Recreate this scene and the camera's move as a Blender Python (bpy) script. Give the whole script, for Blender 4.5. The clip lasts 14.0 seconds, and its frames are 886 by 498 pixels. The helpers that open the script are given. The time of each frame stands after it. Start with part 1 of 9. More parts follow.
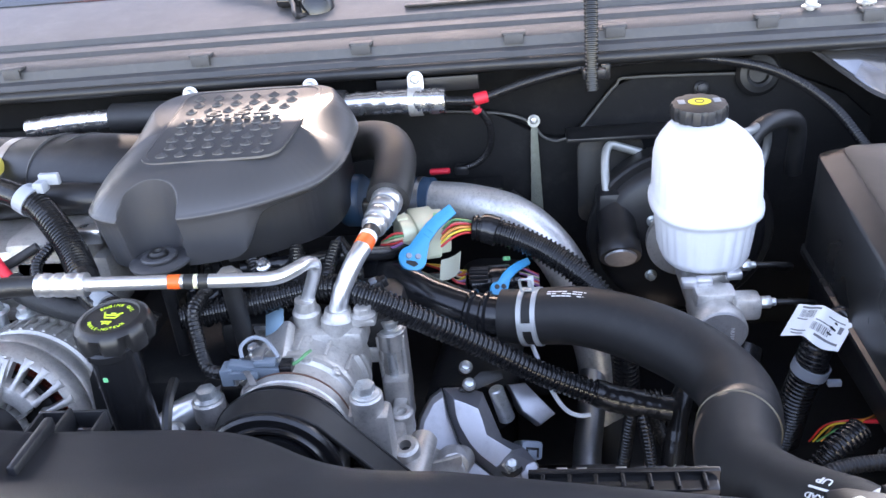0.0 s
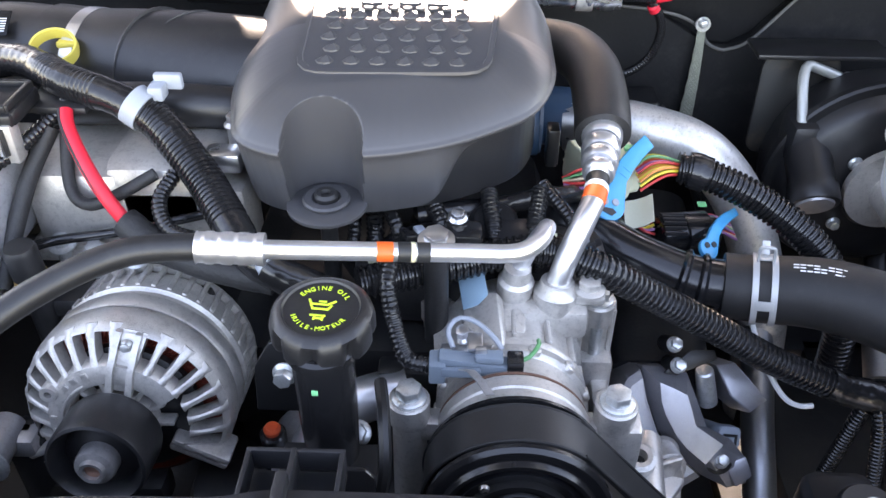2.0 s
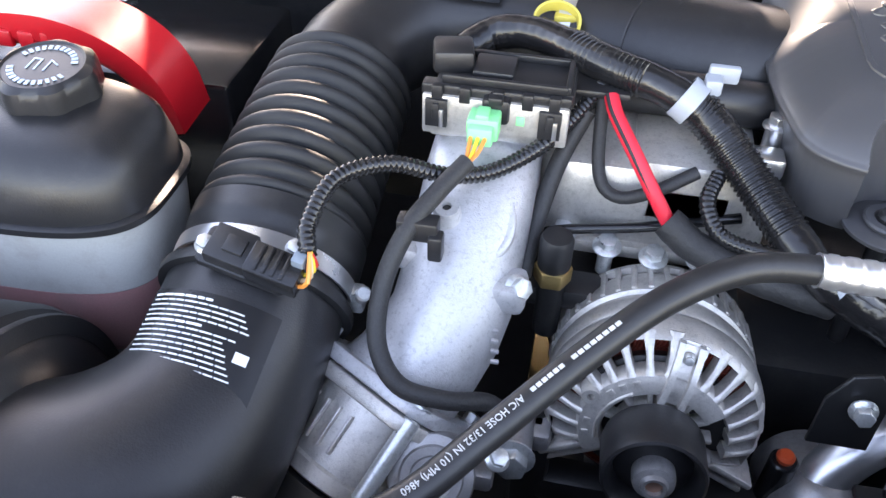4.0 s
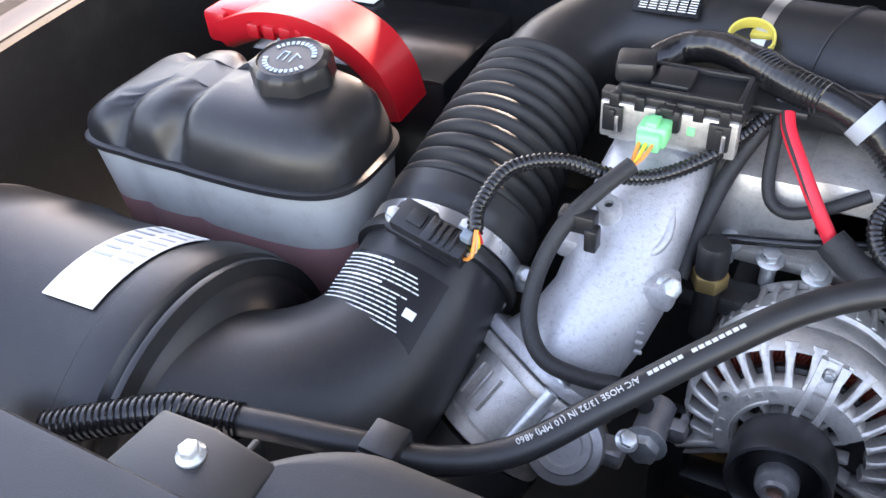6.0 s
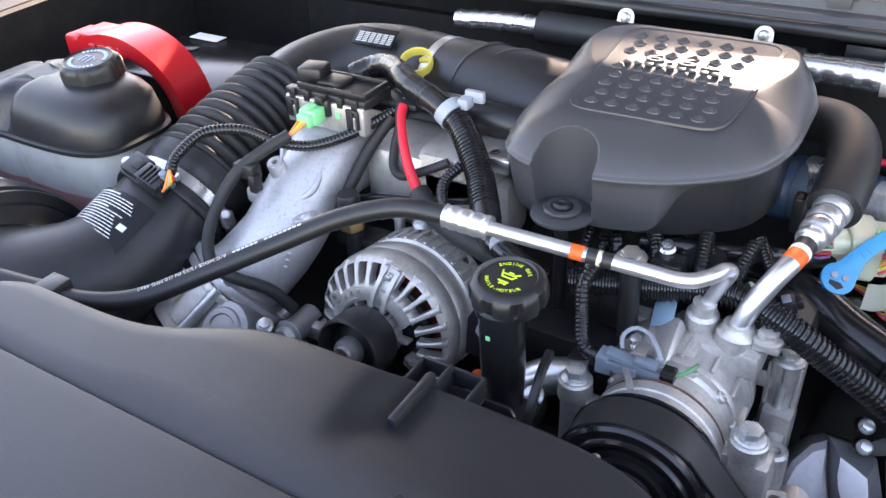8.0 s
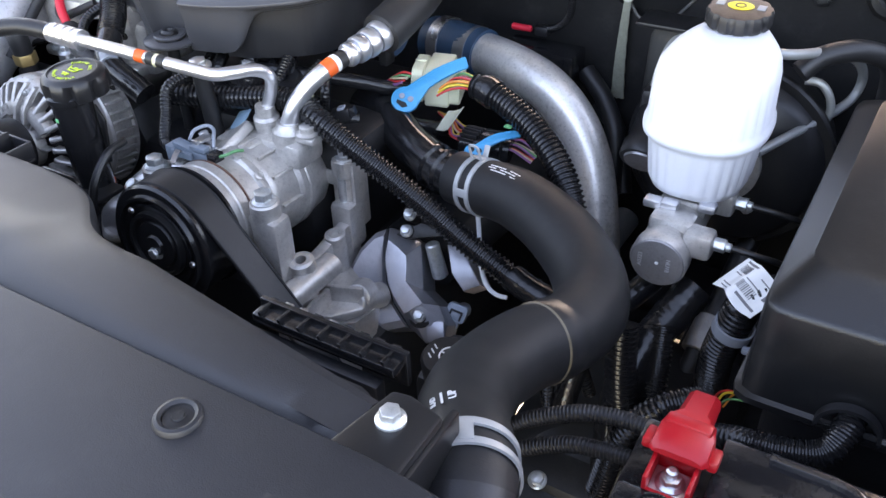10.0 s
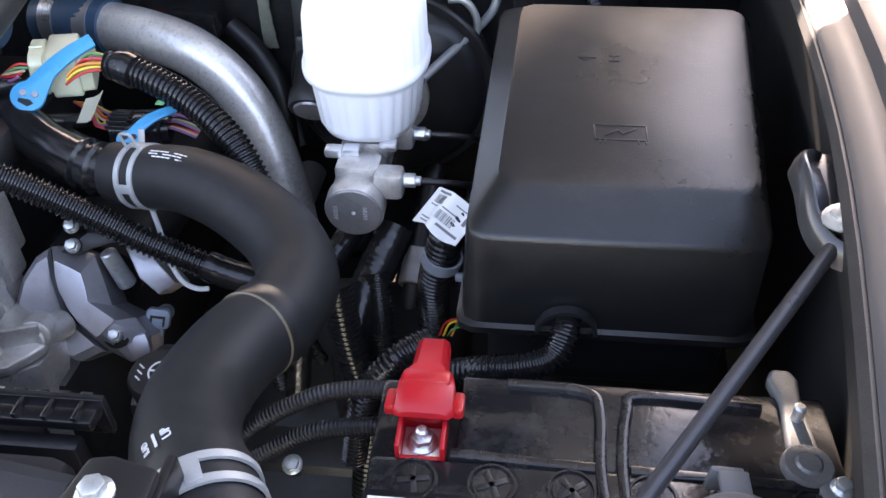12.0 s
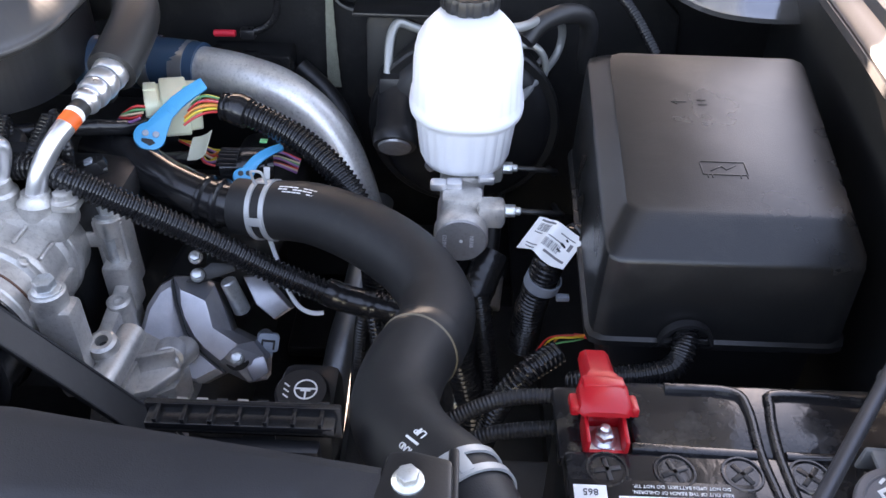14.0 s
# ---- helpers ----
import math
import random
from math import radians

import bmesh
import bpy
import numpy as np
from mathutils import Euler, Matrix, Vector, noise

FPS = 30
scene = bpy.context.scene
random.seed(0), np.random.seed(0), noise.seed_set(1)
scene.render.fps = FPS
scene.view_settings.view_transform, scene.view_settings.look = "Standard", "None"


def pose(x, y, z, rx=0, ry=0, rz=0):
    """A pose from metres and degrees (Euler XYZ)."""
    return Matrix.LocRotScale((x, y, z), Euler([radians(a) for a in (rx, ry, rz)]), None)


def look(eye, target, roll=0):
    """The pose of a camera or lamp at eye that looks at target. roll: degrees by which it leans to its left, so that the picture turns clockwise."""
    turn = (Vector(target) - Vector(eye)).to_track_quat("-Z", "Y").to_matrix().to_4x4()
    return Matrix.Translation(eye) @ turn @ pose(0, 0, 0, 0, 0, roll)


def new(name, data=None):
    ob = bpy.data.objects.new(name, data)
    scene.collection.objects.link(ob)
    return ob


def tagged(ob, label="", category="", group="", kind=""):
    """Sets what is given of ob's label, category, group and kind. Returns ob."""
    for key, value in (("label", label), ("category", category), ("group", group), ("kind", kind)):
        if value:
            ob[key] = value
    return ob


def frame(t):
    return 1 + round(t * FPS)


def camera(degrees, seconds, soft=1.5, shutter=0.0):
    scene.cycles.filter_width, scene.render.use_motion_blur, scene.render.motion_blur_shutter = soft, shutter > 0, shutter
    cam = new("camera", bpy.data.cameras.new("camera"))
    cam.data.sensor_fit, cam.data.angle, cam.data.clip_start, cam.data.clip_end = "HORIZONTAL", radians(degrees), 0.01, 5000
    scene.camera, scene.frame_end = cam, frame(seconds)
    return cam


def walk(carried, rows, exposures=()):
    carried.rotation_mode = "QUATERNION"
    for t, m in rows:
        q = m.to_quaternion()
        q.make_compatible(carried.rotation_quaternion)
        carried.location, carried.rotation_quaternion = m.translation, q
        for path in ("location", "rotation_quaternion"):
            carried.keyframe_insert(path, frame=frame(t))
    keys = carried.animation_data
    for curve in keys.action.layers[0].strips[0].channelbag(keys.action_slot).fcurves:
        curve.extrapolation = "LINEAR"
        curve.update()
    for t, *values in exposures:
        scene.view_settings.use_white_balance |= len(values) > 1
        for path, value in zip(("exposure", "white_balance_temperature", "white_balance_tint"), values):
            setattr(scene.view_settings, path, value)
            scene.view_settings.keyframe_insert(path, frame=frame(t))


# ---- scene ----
cam = camera(56.3, 14.0, soft=1.5)
PATH = [
    (0, (0.108, 0.242, 1.553), (-0.099, 2.01, 0.642), -5.7),
    (0.5, (0.16, 0.363, 1.526), (-0.023, 2.059, 0.482), -6.2),
    (1, (0.141, 0.404, 1.524), (-0.056, 2.042, 0.394), -4.0),
    (1.5, (0.017, 0.427, 1.535), (-0.141, 2.042, 0.365), -1.3),
    (2, (-0.163, 0.436, 1.544), (-0.203, 2.027, 0.332), 0.5),
    (2.5, (-0.297, 0.442, 1.539), (-0.256, 1.997, 0.282), 3.0),
    (3, (-0.374, 0.437, 1.542), (-0.394, 1.978, 0.267), 4.2),
    (3.5, (-0.424, 0.444, 1.539), (-0.557, 1.97, 0.253), 3.5),
    (4, (-0.493, 0.454, 1.544), (-0.761, 1.952, 0.246), 1.6),
    (4.2, (-0.521, 0.454, 1.546), (-0.838, 1.94, 0.245), 1.0),
    (6.3, (-0.371, 0.412, 1.579), (-1.218, 1.703, 0.308), -5.9),
    (6.5, (-0.331, 0.416, 1.579), (-1.193, 1.708, 0.319), -5.8),
    (7, (-0.238, 0.408, 1.59), (-1.116, 1.732, 0.376), -5.7),
    (7.2, (-0.194, 0.391, 1.597), (-1.08, 1.733, 0.408), -5.3),
    (9.3, (0.332, 0.31, 1.598), (-0.589, 1.736, 0.54), -1.0),
    (9.5, (0.373, 0.32, 1.579), (-0.522, 1.735, 0.485), -0.8),
    (10, (0.467, 0.341, 1.539), (-0.373, 1.723, 0.362), -1.7),
    (10.5, (0.52, 0.371, 1.536), (-0.219, 1.779, 0.324), -2.9),
    (11, (0.541, 0.386, 1.535), (-0.033, 1.853, 0.302), -2.8),
    (11.5, (0.518, 0.395, 1.527), (0.142, 1.905, 0.27), -1.7),
    (12, (0.459, 0.392, 1.522), (0.299, 1.914, 0.234), -0.8),
    (12.5, (0.404, 0.361, 1.521), (0.411, 1.876, 0.215), -0.3),
    (13, (0.381, 0.331, 1.523), (0.488, 1.828, 0.201), 0.4),
    (13.5, (0.359, 0.312, 1.537), (0.497, 1.824, 0.234), 1.9),
    (14, (0.298, 0.32, 1.572), (0.281, 1.889, 0.332), 1.7),
]
walk(cam, [(t, look(eye, target, roll)) for t, eye, target, roll in PATH], exposures=[(0.0, 3.5, 7850, 25), (0.6, 3.35, 8500, 25), (1.5, 3.56, 8500, 25), (2.2, 3.6, 8650, 25), (4.0, 3.56, 8500, 25), (6.5, 3.35, 8500, 25), (9.5, 3.25, 8500, 25), (10.5, 3.36, 8500, 25), (11.0, 3.36, 8500, 25), (12.5, 3.43, 8400, 25), (13.5, 3.43, 8300, 25), (14.0, 3.25, 8400, 25)])

# ---- light ----
world = bpy.data.worlds.new("sky")
scene.world = world
world.use_nodes = True
sky = world.node_tree.nodes.new("ShaderNodeTexSky")
sky.sky_type = "NISHITA"
sky.sun_disc = False
sky.sun_elevation = radians(25.6)
sky.sun_rotation = radians(-5)
sky.air_density = 1.0
sky.dust_density = 1.0
world.node_tree.links.new(sky.outputs[0], world.node_tree.nodes["Background"].inputs[0])
world.node_tree.nodes["Background"].inputs[1].default_value = 0.15
sun_data = bpy.data.lights.new("sun", "SUN")
sun_data.energy = 3.2
sun_data.angle = radians(0.7)
sun_data.color = (1.0, 0.97, 0.93)
sun = new("sun", sun_data)
sun.matrix_world = look((-0.35, 4.9, 3.02), (0, 0.9, 1.1))

# ---- materials ----
def mat(name, color, rough=0.5, metal=0.0, vary=0.12, grain=90.0, bump=0.15, fine=700.0, spec=0.5, stain=None, stain_amount=0.0, trans=0.0, sub=0.0, coat=0.0, speck=0.0):
    """A procedural material: broad tone variation, a finer grain, uneven gloss and fine relief."""
    m = bpy.data.materials.new(name)
    m.use_nodes = True
    nt = m.node_tree
    n, l = nt.nodes, nt.links
    b = n["Principled BSDF"]
    tc = n.new("ShaderNodeTexCoord")
    big = n.new("ShaderNodeTexNoise")
    big.inputs["Scale"].default_value = grain * 0.25
    big.inputs["Detail"].default_value = 5
    small = n.new("ShaderNodeTexNoise")
    small.inputs["Scale"].default_value = fine
    small.inputs["Detail"].default_value = 3
    l.new(tc.outputs["Object"], big.inputs["Vector"])
    l.new(tc.outputs["Object"], small.inputs["Vector"])
    mix = n.new("ShaderNodeMix")
    mix.data_type = "RGBA"
    lo = [max(0, c * (1 - vary)) for c in color]
    hi = [min(1, c * (1 + vary)) for c in color]
    mix.inputs["A"].default_value = (*lo, 1)
    mix.inputs["B"].default_value = (*hi, 1)
    add = n.new("ShaderNodeMath")
    add.operation = "MULTIPLY_ADD"
    l.new(small.outputs["Fac"], add.inputs[0])
    add.inputs[1].default_value = 0.5
    half = n.new("ShaderNodeMath")
    half.operation = "MULTIPLY"
    half.inputs[1].default_value = 0.5
    l.new(big.outputs["Fac"], half.inputs[0])
    l.new(half.outputs[0], add.inputs[2])
    l.new(add.outputs[0], mix.inputs["Factor"])
    out = mix.outputs["Result"]
    if stain:
        dirt = n.new("ShaderNodeTexNoise")
        dirt.inputs["Scale"].default_value = grain * 0.6
        dirt.inputs["Detail"].default_value = 6
        dirt.inputs["Roughness"].default_value = 0.7
        l.new(tc.outputs["Object"], dirt.inputs["Vector"])
        ramp = n.new("ShaderNodeMapRange")
        ramp.inputs["From Min"].default_value = 0.5
        ramp.inputs["From Max"].default_value = 0.75
        ramp.inputs["To Max"].default_value = stain_amount
        l.new(dirt.outputs["Fac"], ramp.inputs["Value"])
        m2 = n.new("ShaderNodeMix")
        m2.data_type = "RGBA"
        m2.inputs["B"].default_value = (*stain, 1)
        l.new(ramp.outputs[0], m2.inputs["Factor"])
        l.new(out, m2.inputs["A"])
        out = m2.outputs["Result"]
    if speck:
        pits = n.new("ShaderNodeTexNoise")
        pits.inputs["Scale"].default_value = 260
        pits.inputs["Detail"].default_value = 6
        pits.inputs["Roughness"].default_value = 0.75
        l.new(tc.outputs["Object"], pits.inputs["Vector"])
        cutoff = n.new("ShaderNodeMapRange")
        cutoff.inputs["From Min"].default_value = 0.52
        cutoff.inputs["From Max"].default_value = 0.68
        cutoff.inputs["To Max"].default_value = speck
        l.new(pits.outputs["Fac"], cutoff.inputs["Value"])
        m3 = n.new("ShaderNodeMix")
        m3.data_type = "RGBA"
        m3.inputs["B"].default_value = (color[0] * 0.28, color[1] * 0.27, color[2] * 0.26, 1)
        l.new(cutoff.outputs[0], m3.inputs["Factor"])
        l.new(out, m3.inputs["A"])
        out = m3.outputs["Result"]
    l.new(out, b.inputs["Base Color"])
    gloss = n.new("ShaderNodeMapRange")
    gloss.inputs["To Min"].default_value = max(0.02, rough - 0.08)
    gloss.inputs["To Max"].default_value = min(1, rough + 0.1)
    l.new(big.outputs["Fac"], gloss.inputs["Value"])
    l.new(gloss.outputs[0], b.inputs["Roughness"])
    b.inputs["Metallic"].default_value = metal
    b.inputs["Specular IOR Level"].default_value = spec
    b.inputs["Transmission Weight"].default_value = trans
    b.inputs["Coat Weight"].default_value = coat
    b.inputs["Coat Roughness"].default_value = 0.15
    if sub:
        b.inputs["Subsurface Weight"].default_value = sub
        b.inputs["Subsurface Radius"].default_value = (0.02, 0.02, 0.02)
    if bump:
        bp = n.new("ShaderNodeBump")
        bp.inputs["Strength"].default_value = bump
        bp.inputs["Distance"].default_value = 0.0005
        l.new(small.outputs["Fac"], bp.inputs["Height"])
        l.new(bp.outputs[0], b.inputs["Normal"])
    return m


PLASTIC = mat("black_plastic", (0.013, 0.013, 0.0145), 0.38, vary=0.25, bump=0.3, stain=(0.06, 0.06, 0.06), stain_amount=0.14)
SATIN = mat("satin_plastic", (0.058, 0.058, 0.062), 0.32, vary=0.1, bump=0.1, fine=1400, stain=(0.08, 0.08, 0.078), stain_amount=0.08)
LIDBLACK = mat("grained_black_lid", (0.010, 0.010, 0.0105), 0.28, vary=0.2, grain=40, bump=0.4, fine=900, spec=0.5, stain=(0.04, 0.037, 0.034), stain_amount=0.35)
COVERBLACK = mat("grained_cover_black", (0.014, 0.0145, 0.017), 0.4, vary=0.2, grain=30, bump=0.35, fine=1100, spec=0.55, stain=(0.045, 0.045, 0.046), stain_amount=0.22)
GLOSSY = mat("glossy_black", (0.011, 0.011, 0.012), 0.17, vary=0.25, bump=0.15, stain=(0.05, 0.05, 0.05), stain_amount=0.12)
RUBBER = mat("black_rubber", (0.014, 0.014, 0.015), 0.42, vary=0.2, bump=0.2, stain=(0.075, 0.073, 0.07), stain_amount=0.14)
HOSE = mat("matt_hose_rubber", (0.014, 0.014, 0.0145), 0.55, vary=0.2, bump=0.25, fine=900, spec=0.35, stain=(0.05, 0.048, 0.046), stain_amount=0.2)
FOAM = mat("foam_rubber", (0.016, 0.016, 0.017), 0.5, vary=0.2, bump=0.3, fine=500)
CONDUIT = mat("conduit_plastic", (0.011, 0.011, 0.012), 0.2, vary=0.25, bump=0.08, stain=(0.1, 0.098, 0.095), stain_amount=0.14)
TAPE = mat("harness_tape", (0.012, 0.012, 0.013), 0.2, vary=0.3, bump=0.8, fine=160)
BRAID = mat("woven_sleeve", (0.016, 0.016, 0.017), 0.6, vary=0.7, grain=1200, bump=1.0, fine=420, stain=(0.05, 0.05, 0.05), stain_amount=0.4)
CAST = mat("cast_aluminium", (0.56, 0.535, 0.505), 0.34, 0.6, vary=0.16, grain=90, bump=0.6, fine=900, stain=(0.22, 0.21, 0.2), stain_amount=0.5, speck=0.35)
ROUGHCAST = mat("sand_cast_aluminium", (0.53, 0.53, 0.545), 0.38, 0.55, vary=0.2, grain=90, bump=0.8, fine=800, stain=(0.36, 0.36, 0.37), stain_amount=0.55, speck=0.4)
CASTDARK = mat("grey_casting", (0.345, 0.335, 0.335), 0.32, 0.6, vary=0.15, grain=60, bump=0.4, fine=900, stain=(0.12, 0.12, 0.125), stain_amount=0.45, speck=0.3)
TUBE = mat("drawn_aluminium", (0.78, 0.78, 0.8), 0.3, 0.88, vary=0.06, bump=0.15, fine=300, stain=(0.6, 0.6, 0.6), stain_amount=0.3)
PIPE = mat("charge_pipe_metal", (0.68, 0.66, 0.64), 0.36, 0.65, vary=0.2, grain=50, bump=0.35, fine=300, stain=(0.22, 0.21, 0.2), stain_amount=0.6, speck=0.5)
STEEL = mat("bright_steel", (0.62, 0.62, 0.63), 0.28, 0.95, vary=0.1, bump=0.08)
ZINC = mat("zinc_bolt", (0.6, 0.62, 0.62), 0.3, 0.7, vary=0.2, grain=300, bump=0.2, stain=(0.3, 0.31, 0.28), stain_amount=0.5, speck=0.4)
BRASS = mat("brass", (0.6, 0.42, 0.18), 0.35, 0.9, vary=0.15, bump=0.1)
COPPER = mat("copper_winding", (0.16, 0.022, 0.012), 0.4, 0.5, vary=0.9, grain=900, bump=1.0, stain=(0.01, 0.006, 0.005), stain_amount=0.8)
BLOCK = mat("engine_black", (0.012, 0.012, 0.0128), 0.42, vary=0.4, grain=60, bump=0.5, fine=300, stain=(0.045, 0.043, 0.04), stain_amount=0.35)
DARKSTEEL = mat("black_steel", (0.015, 0.015, 0.016), 0.35, 0.2, vary=0.2, bump=0.12)
RED = mat("red_plastic", (0.5, 0.01, 0.016), 0.32, vary=0.12, bump=0.15)
REDTAPE = mat("red_tape", (0.75, 0.02, 0.04), 0.5, vary=0.15, bump=0.2)
ORANGE = mat("orange_band", (0.85, 0.12, 0.02), 0.5, vary=0.12)
BLACKBAND = mat("black_band", (0.02, 0.02, 0.02), 0.5)
CREAM = mat("cream_band", (0.75, 0.7, 0.45), 0.5)
WHITE = mat("white_label", (0.8, 0.8, 0.79), 0.45, vary=0.04, grain=200, bump=0.08)
PRINT = mat("white_print", (0.78, 0.78, 0.77), 0.5, vary=0.1, grain=400, bump=0)
DARKPRINT = mat("dark_print", (0.03, 0.03, 0.035), 0.5, vary=0.1, bump=0)
LABELBLACK = mat("black_label", (0.008, 0.0085, 0.01), 0.25, vary=0.1, bump=0.05, spec=0.3)
LIME = mat("lime_print", (0.55, 0.75, 0.05), 0.5, vary=0.15, grain=500, bump=0)
RESERVOIR = mat("white_polyethylene", (0.76, 0.77, 0.8), 0.38, vary=0.04, grain=80, bump=0.12, sub=0.3)
TANK = mat("frosted_tank", (0.38, 0.39, 0.38), 0.4, vary=0.2, grain=60, bump=0.2, sub=0.2, stain=(0.26, 0.22, 0.2), stain_amount=0.5)
COOLANT = mat("tank_with_coolant", (0.34, 0.17, 0.17), 0.4, vary=0.3, grain=40, bump=0.2, sub=0.2, stain=(0.2, 0.18, 0.17), stain_amount=0.5)
BLUE = mat("blue_plastic", (0.008, 0.32, 0.58), 0.35, vary=0.1, bump=0.1)
BEIGE = mat("cream_nylon", (0.68, 0.68, 0.5), 0.4, vary=0.08, bump=0.1)
GREEN = mat("green_plastic", (0.16, 0.68, 0.3), 0.4, vary=0.1)
GREYCLIP = mat("grey_nylon", (0.29, 0.32, 0.36), 0.4, vary=0.1, bump=0.1)
BLUEGREY = mat("blue_grey_nylon", (0.15, 0.19, 0.23), 0.36, vary=0.15, bump=0.15)
SILICONE = mat("blue_silicone", (0.016, 0.045, 0.085), 0.4, vary=0.15, bump=0.2)
YELLOW = mat("yellow_plastic", (0.75, 0.6, 0.12), 0.4, vary=0.1)
YELLOWLABEL = mat("yellow_label", (0.85, 0.68, 0.05), 0.45, vary=0.08)
COWL = mat("cowl_plastic", (0.06, 0.061, 0.065), 0.55, vary=0.12, bump=0.5, fine=900, stain=(0.12, 0.115, 0.11), stain_amount=0.3)
PAINT = mat("grey_paint", (0.45, 0.44, 0.44), 0.3, 0.3, vary=0.06, bump=0.03, coat=0.4, stain=(0.3, 0.28, 0.27), stain_amount=0.3)
PAINTDARK = mat("undercoat_paint", (0.0095, 0.0095, 0.010), 0.75, 0.0, vary=0.35, grain=30, bump=0.4, spec=0.14, stain=(0.035, 0.034, 0.033), stain_amount=0.35)
INSULATOR = mat("firewall_mat", (0.008, 0.008, 0.0084), 0.66, vary=0.3, grain=40, bump=0.6, fine=250, spec=0.2, stain=(0.045, 0.042, 0.04), stain_amount=0.3)
SHIELD = mat("foil_sleeve", (0.7, 0.7, 0.72), 0.25, 0.95, vary=0.2, grain=200, bump=1.0, fine=90)
GLASS = mat("windscreen_glass", (0.03, 0.035, 0.04), 0.13, 0.0, vary=0.05, bump=0.0, spec=0.9)
CONCRETE = mat("concrete", (0.25, 0.245, 0.235), 0.85, vary=0.15, grain=12, bump=0.5, fine=60, stain=(0.25, 0.24, 0.23), stain_amount=0.5)
WIRES = [mat("wire_" + n, c, 0.4, bump=0) for n, c in (("red", (0.6, 0.03, 0.03)), ("yellow", (0.75, 0.55, 0.05)), ("green", (0.08, 0.3, 0.12)), ("orange", (0.75, 0.25, 0.05)), ("purple", (0.3, 0.12, 0.3)), ("tan", (0.6, 0.45, 0.3)))]


# ---- shapes ----
def V(*a):
    return Vector(a)


def frame_to(axis, up=(0, 0, 1)):
    """A turn whose z is the given axis."""
    z = Vector(axis).normalized()
    u = Vector(up)
    if abs(z.dot(u.normalized())) > 0.98:
        u = Vector((0, 1, 0))
    x = u.cross(z).normalized()
    y = z.cross(x)
    return Matrix((x, y, z)).transposed().to_4x4()


def at(p, axis=(0, 0, 1), up=(0, 0, 1)):
    return Matrix.Translation(p) @ frame_to(axis, up)


def box(c, s, bev=0.002, m=None, seg=2):
    bm = bmesh.new()
    bmesh.ops.create_cube(bm, size=1, matrix=Matrix.Diagonal((*s, 1)))
    if bev:
        bmesh.ops.bevel(bm, geom=bm.edges[:], offset=min(bev, min(s) * 0.45), segments=seg, profile=0.5, affect="EDGES")
    bm.transform(Matrix.Translation(c) if m is None else m @ Matrix.Translation(c))
    return bm


def lathe(profile, m=None, n=28, close=False):
    """Turns (radius, height) pairs about z, then places the result by m."""
    bm = bmesh.new()
    rings = []
    for r, h in profile:
        if r < 1e-6:
            rings.append([bm.verts.new((0, 0, h))])
        else:
            rings.append([bm.verts.new((r * math.cos(2 * math.pi * k / n), r * math.sin(2 * math.pi * k / n), h)) for k in range(n)])
    pairs = list(zip(rings, rings[1:]))
    if close:
        pairs.append((rings[-1], rings[0]))
    for a, b in pairs:
        for k in range(n):
            j = (k + 1) % n
            if len(a) == 1 and len(b) > 1:
                bm.faces.new((a[0], b[j], b[k]))
            elif len(b) == 1 and len(a) > 1:
                bm.faces.new((a[k], a[j], b[0]))
            elif len(a) > 1:
                bm.faces.new((a[k], a[j], b[j], b[k]))
    if not close:
        for ring in (rings[0], rings[-1]):
            if len(ring) > 2:
                bm.faces.new(ring)
    bmesh.ops.recalc_face_normals(bm, faces=bm.faces[:])
    if m is not None:
        bm.transform(m)
    return bm


def arc_lathe(profile, a0, a1, m=None, n=40):
    """Turns a closed (radius, height) profile through part of a circle."""
    loops = []
    for k in range(n + 1):
        a = radians(a0 + (a1 - a0) * k / n)
        loops.append([Vector((r * math.cos(a), r * math.sin(a), h)) if m is None else m @ Vector((r * math.cos(a), r * math.sin(a), h)) for r, h in profile])
    return loft(loops)


def rod(a, b, r, r2=None, n=20, bev=0.0015):
    """A round bar from a to b with softened ends."""
    a, b = Vector(a), Vector(b)
    h = (b - a).length
    r2 = r if r2 is None else r2
    e = min(bev, r * 0.4, r2 * 0.4, h * 0.3)
    return lathe([(0, 0), (r - e, 0), (r, e), (r2, h - e), (r2 - e, h), (0, h)], at(a, b - a), n)


def smooth_line(pts, step=0.004):
    """A smooth curve through the points, cut to even steps."""
    p = [Vector(q) for q in pts]
    p = [2 * p[0] - p[1]] + p + [2 * p[-1] - p[-2]]
    dense = []
    for i in range(1, len(p) - 2):
        for k in range(40):
            t = k / 40
            a, b, c, d = p[i - 1], p[i], p[i + 1], p[i + 2]
            dense.append(0.5 * ((2 * b) + (c - a) * t + (2 * a - 5 * b + 4 * c - d) * t * t + (3 * b - a - 3 * c + d) * t**3))
    dense.append(p[-2])
    out, carry = [dense[0]], 0.0
    for a, b in zip(dense, dense[1:]):
        seg = (b - a).length
        while carry + seg >= step and seg > 1e-9:
            a = a.lerp(b, (step - carry) / seg)
            out.append(a)
            seg = (b - a).length
            carry = 0.0
        carry += seg
    if (out[-1] - dense[-1]).length > step * 0.3:
        out.append(dense[-1])
    return out


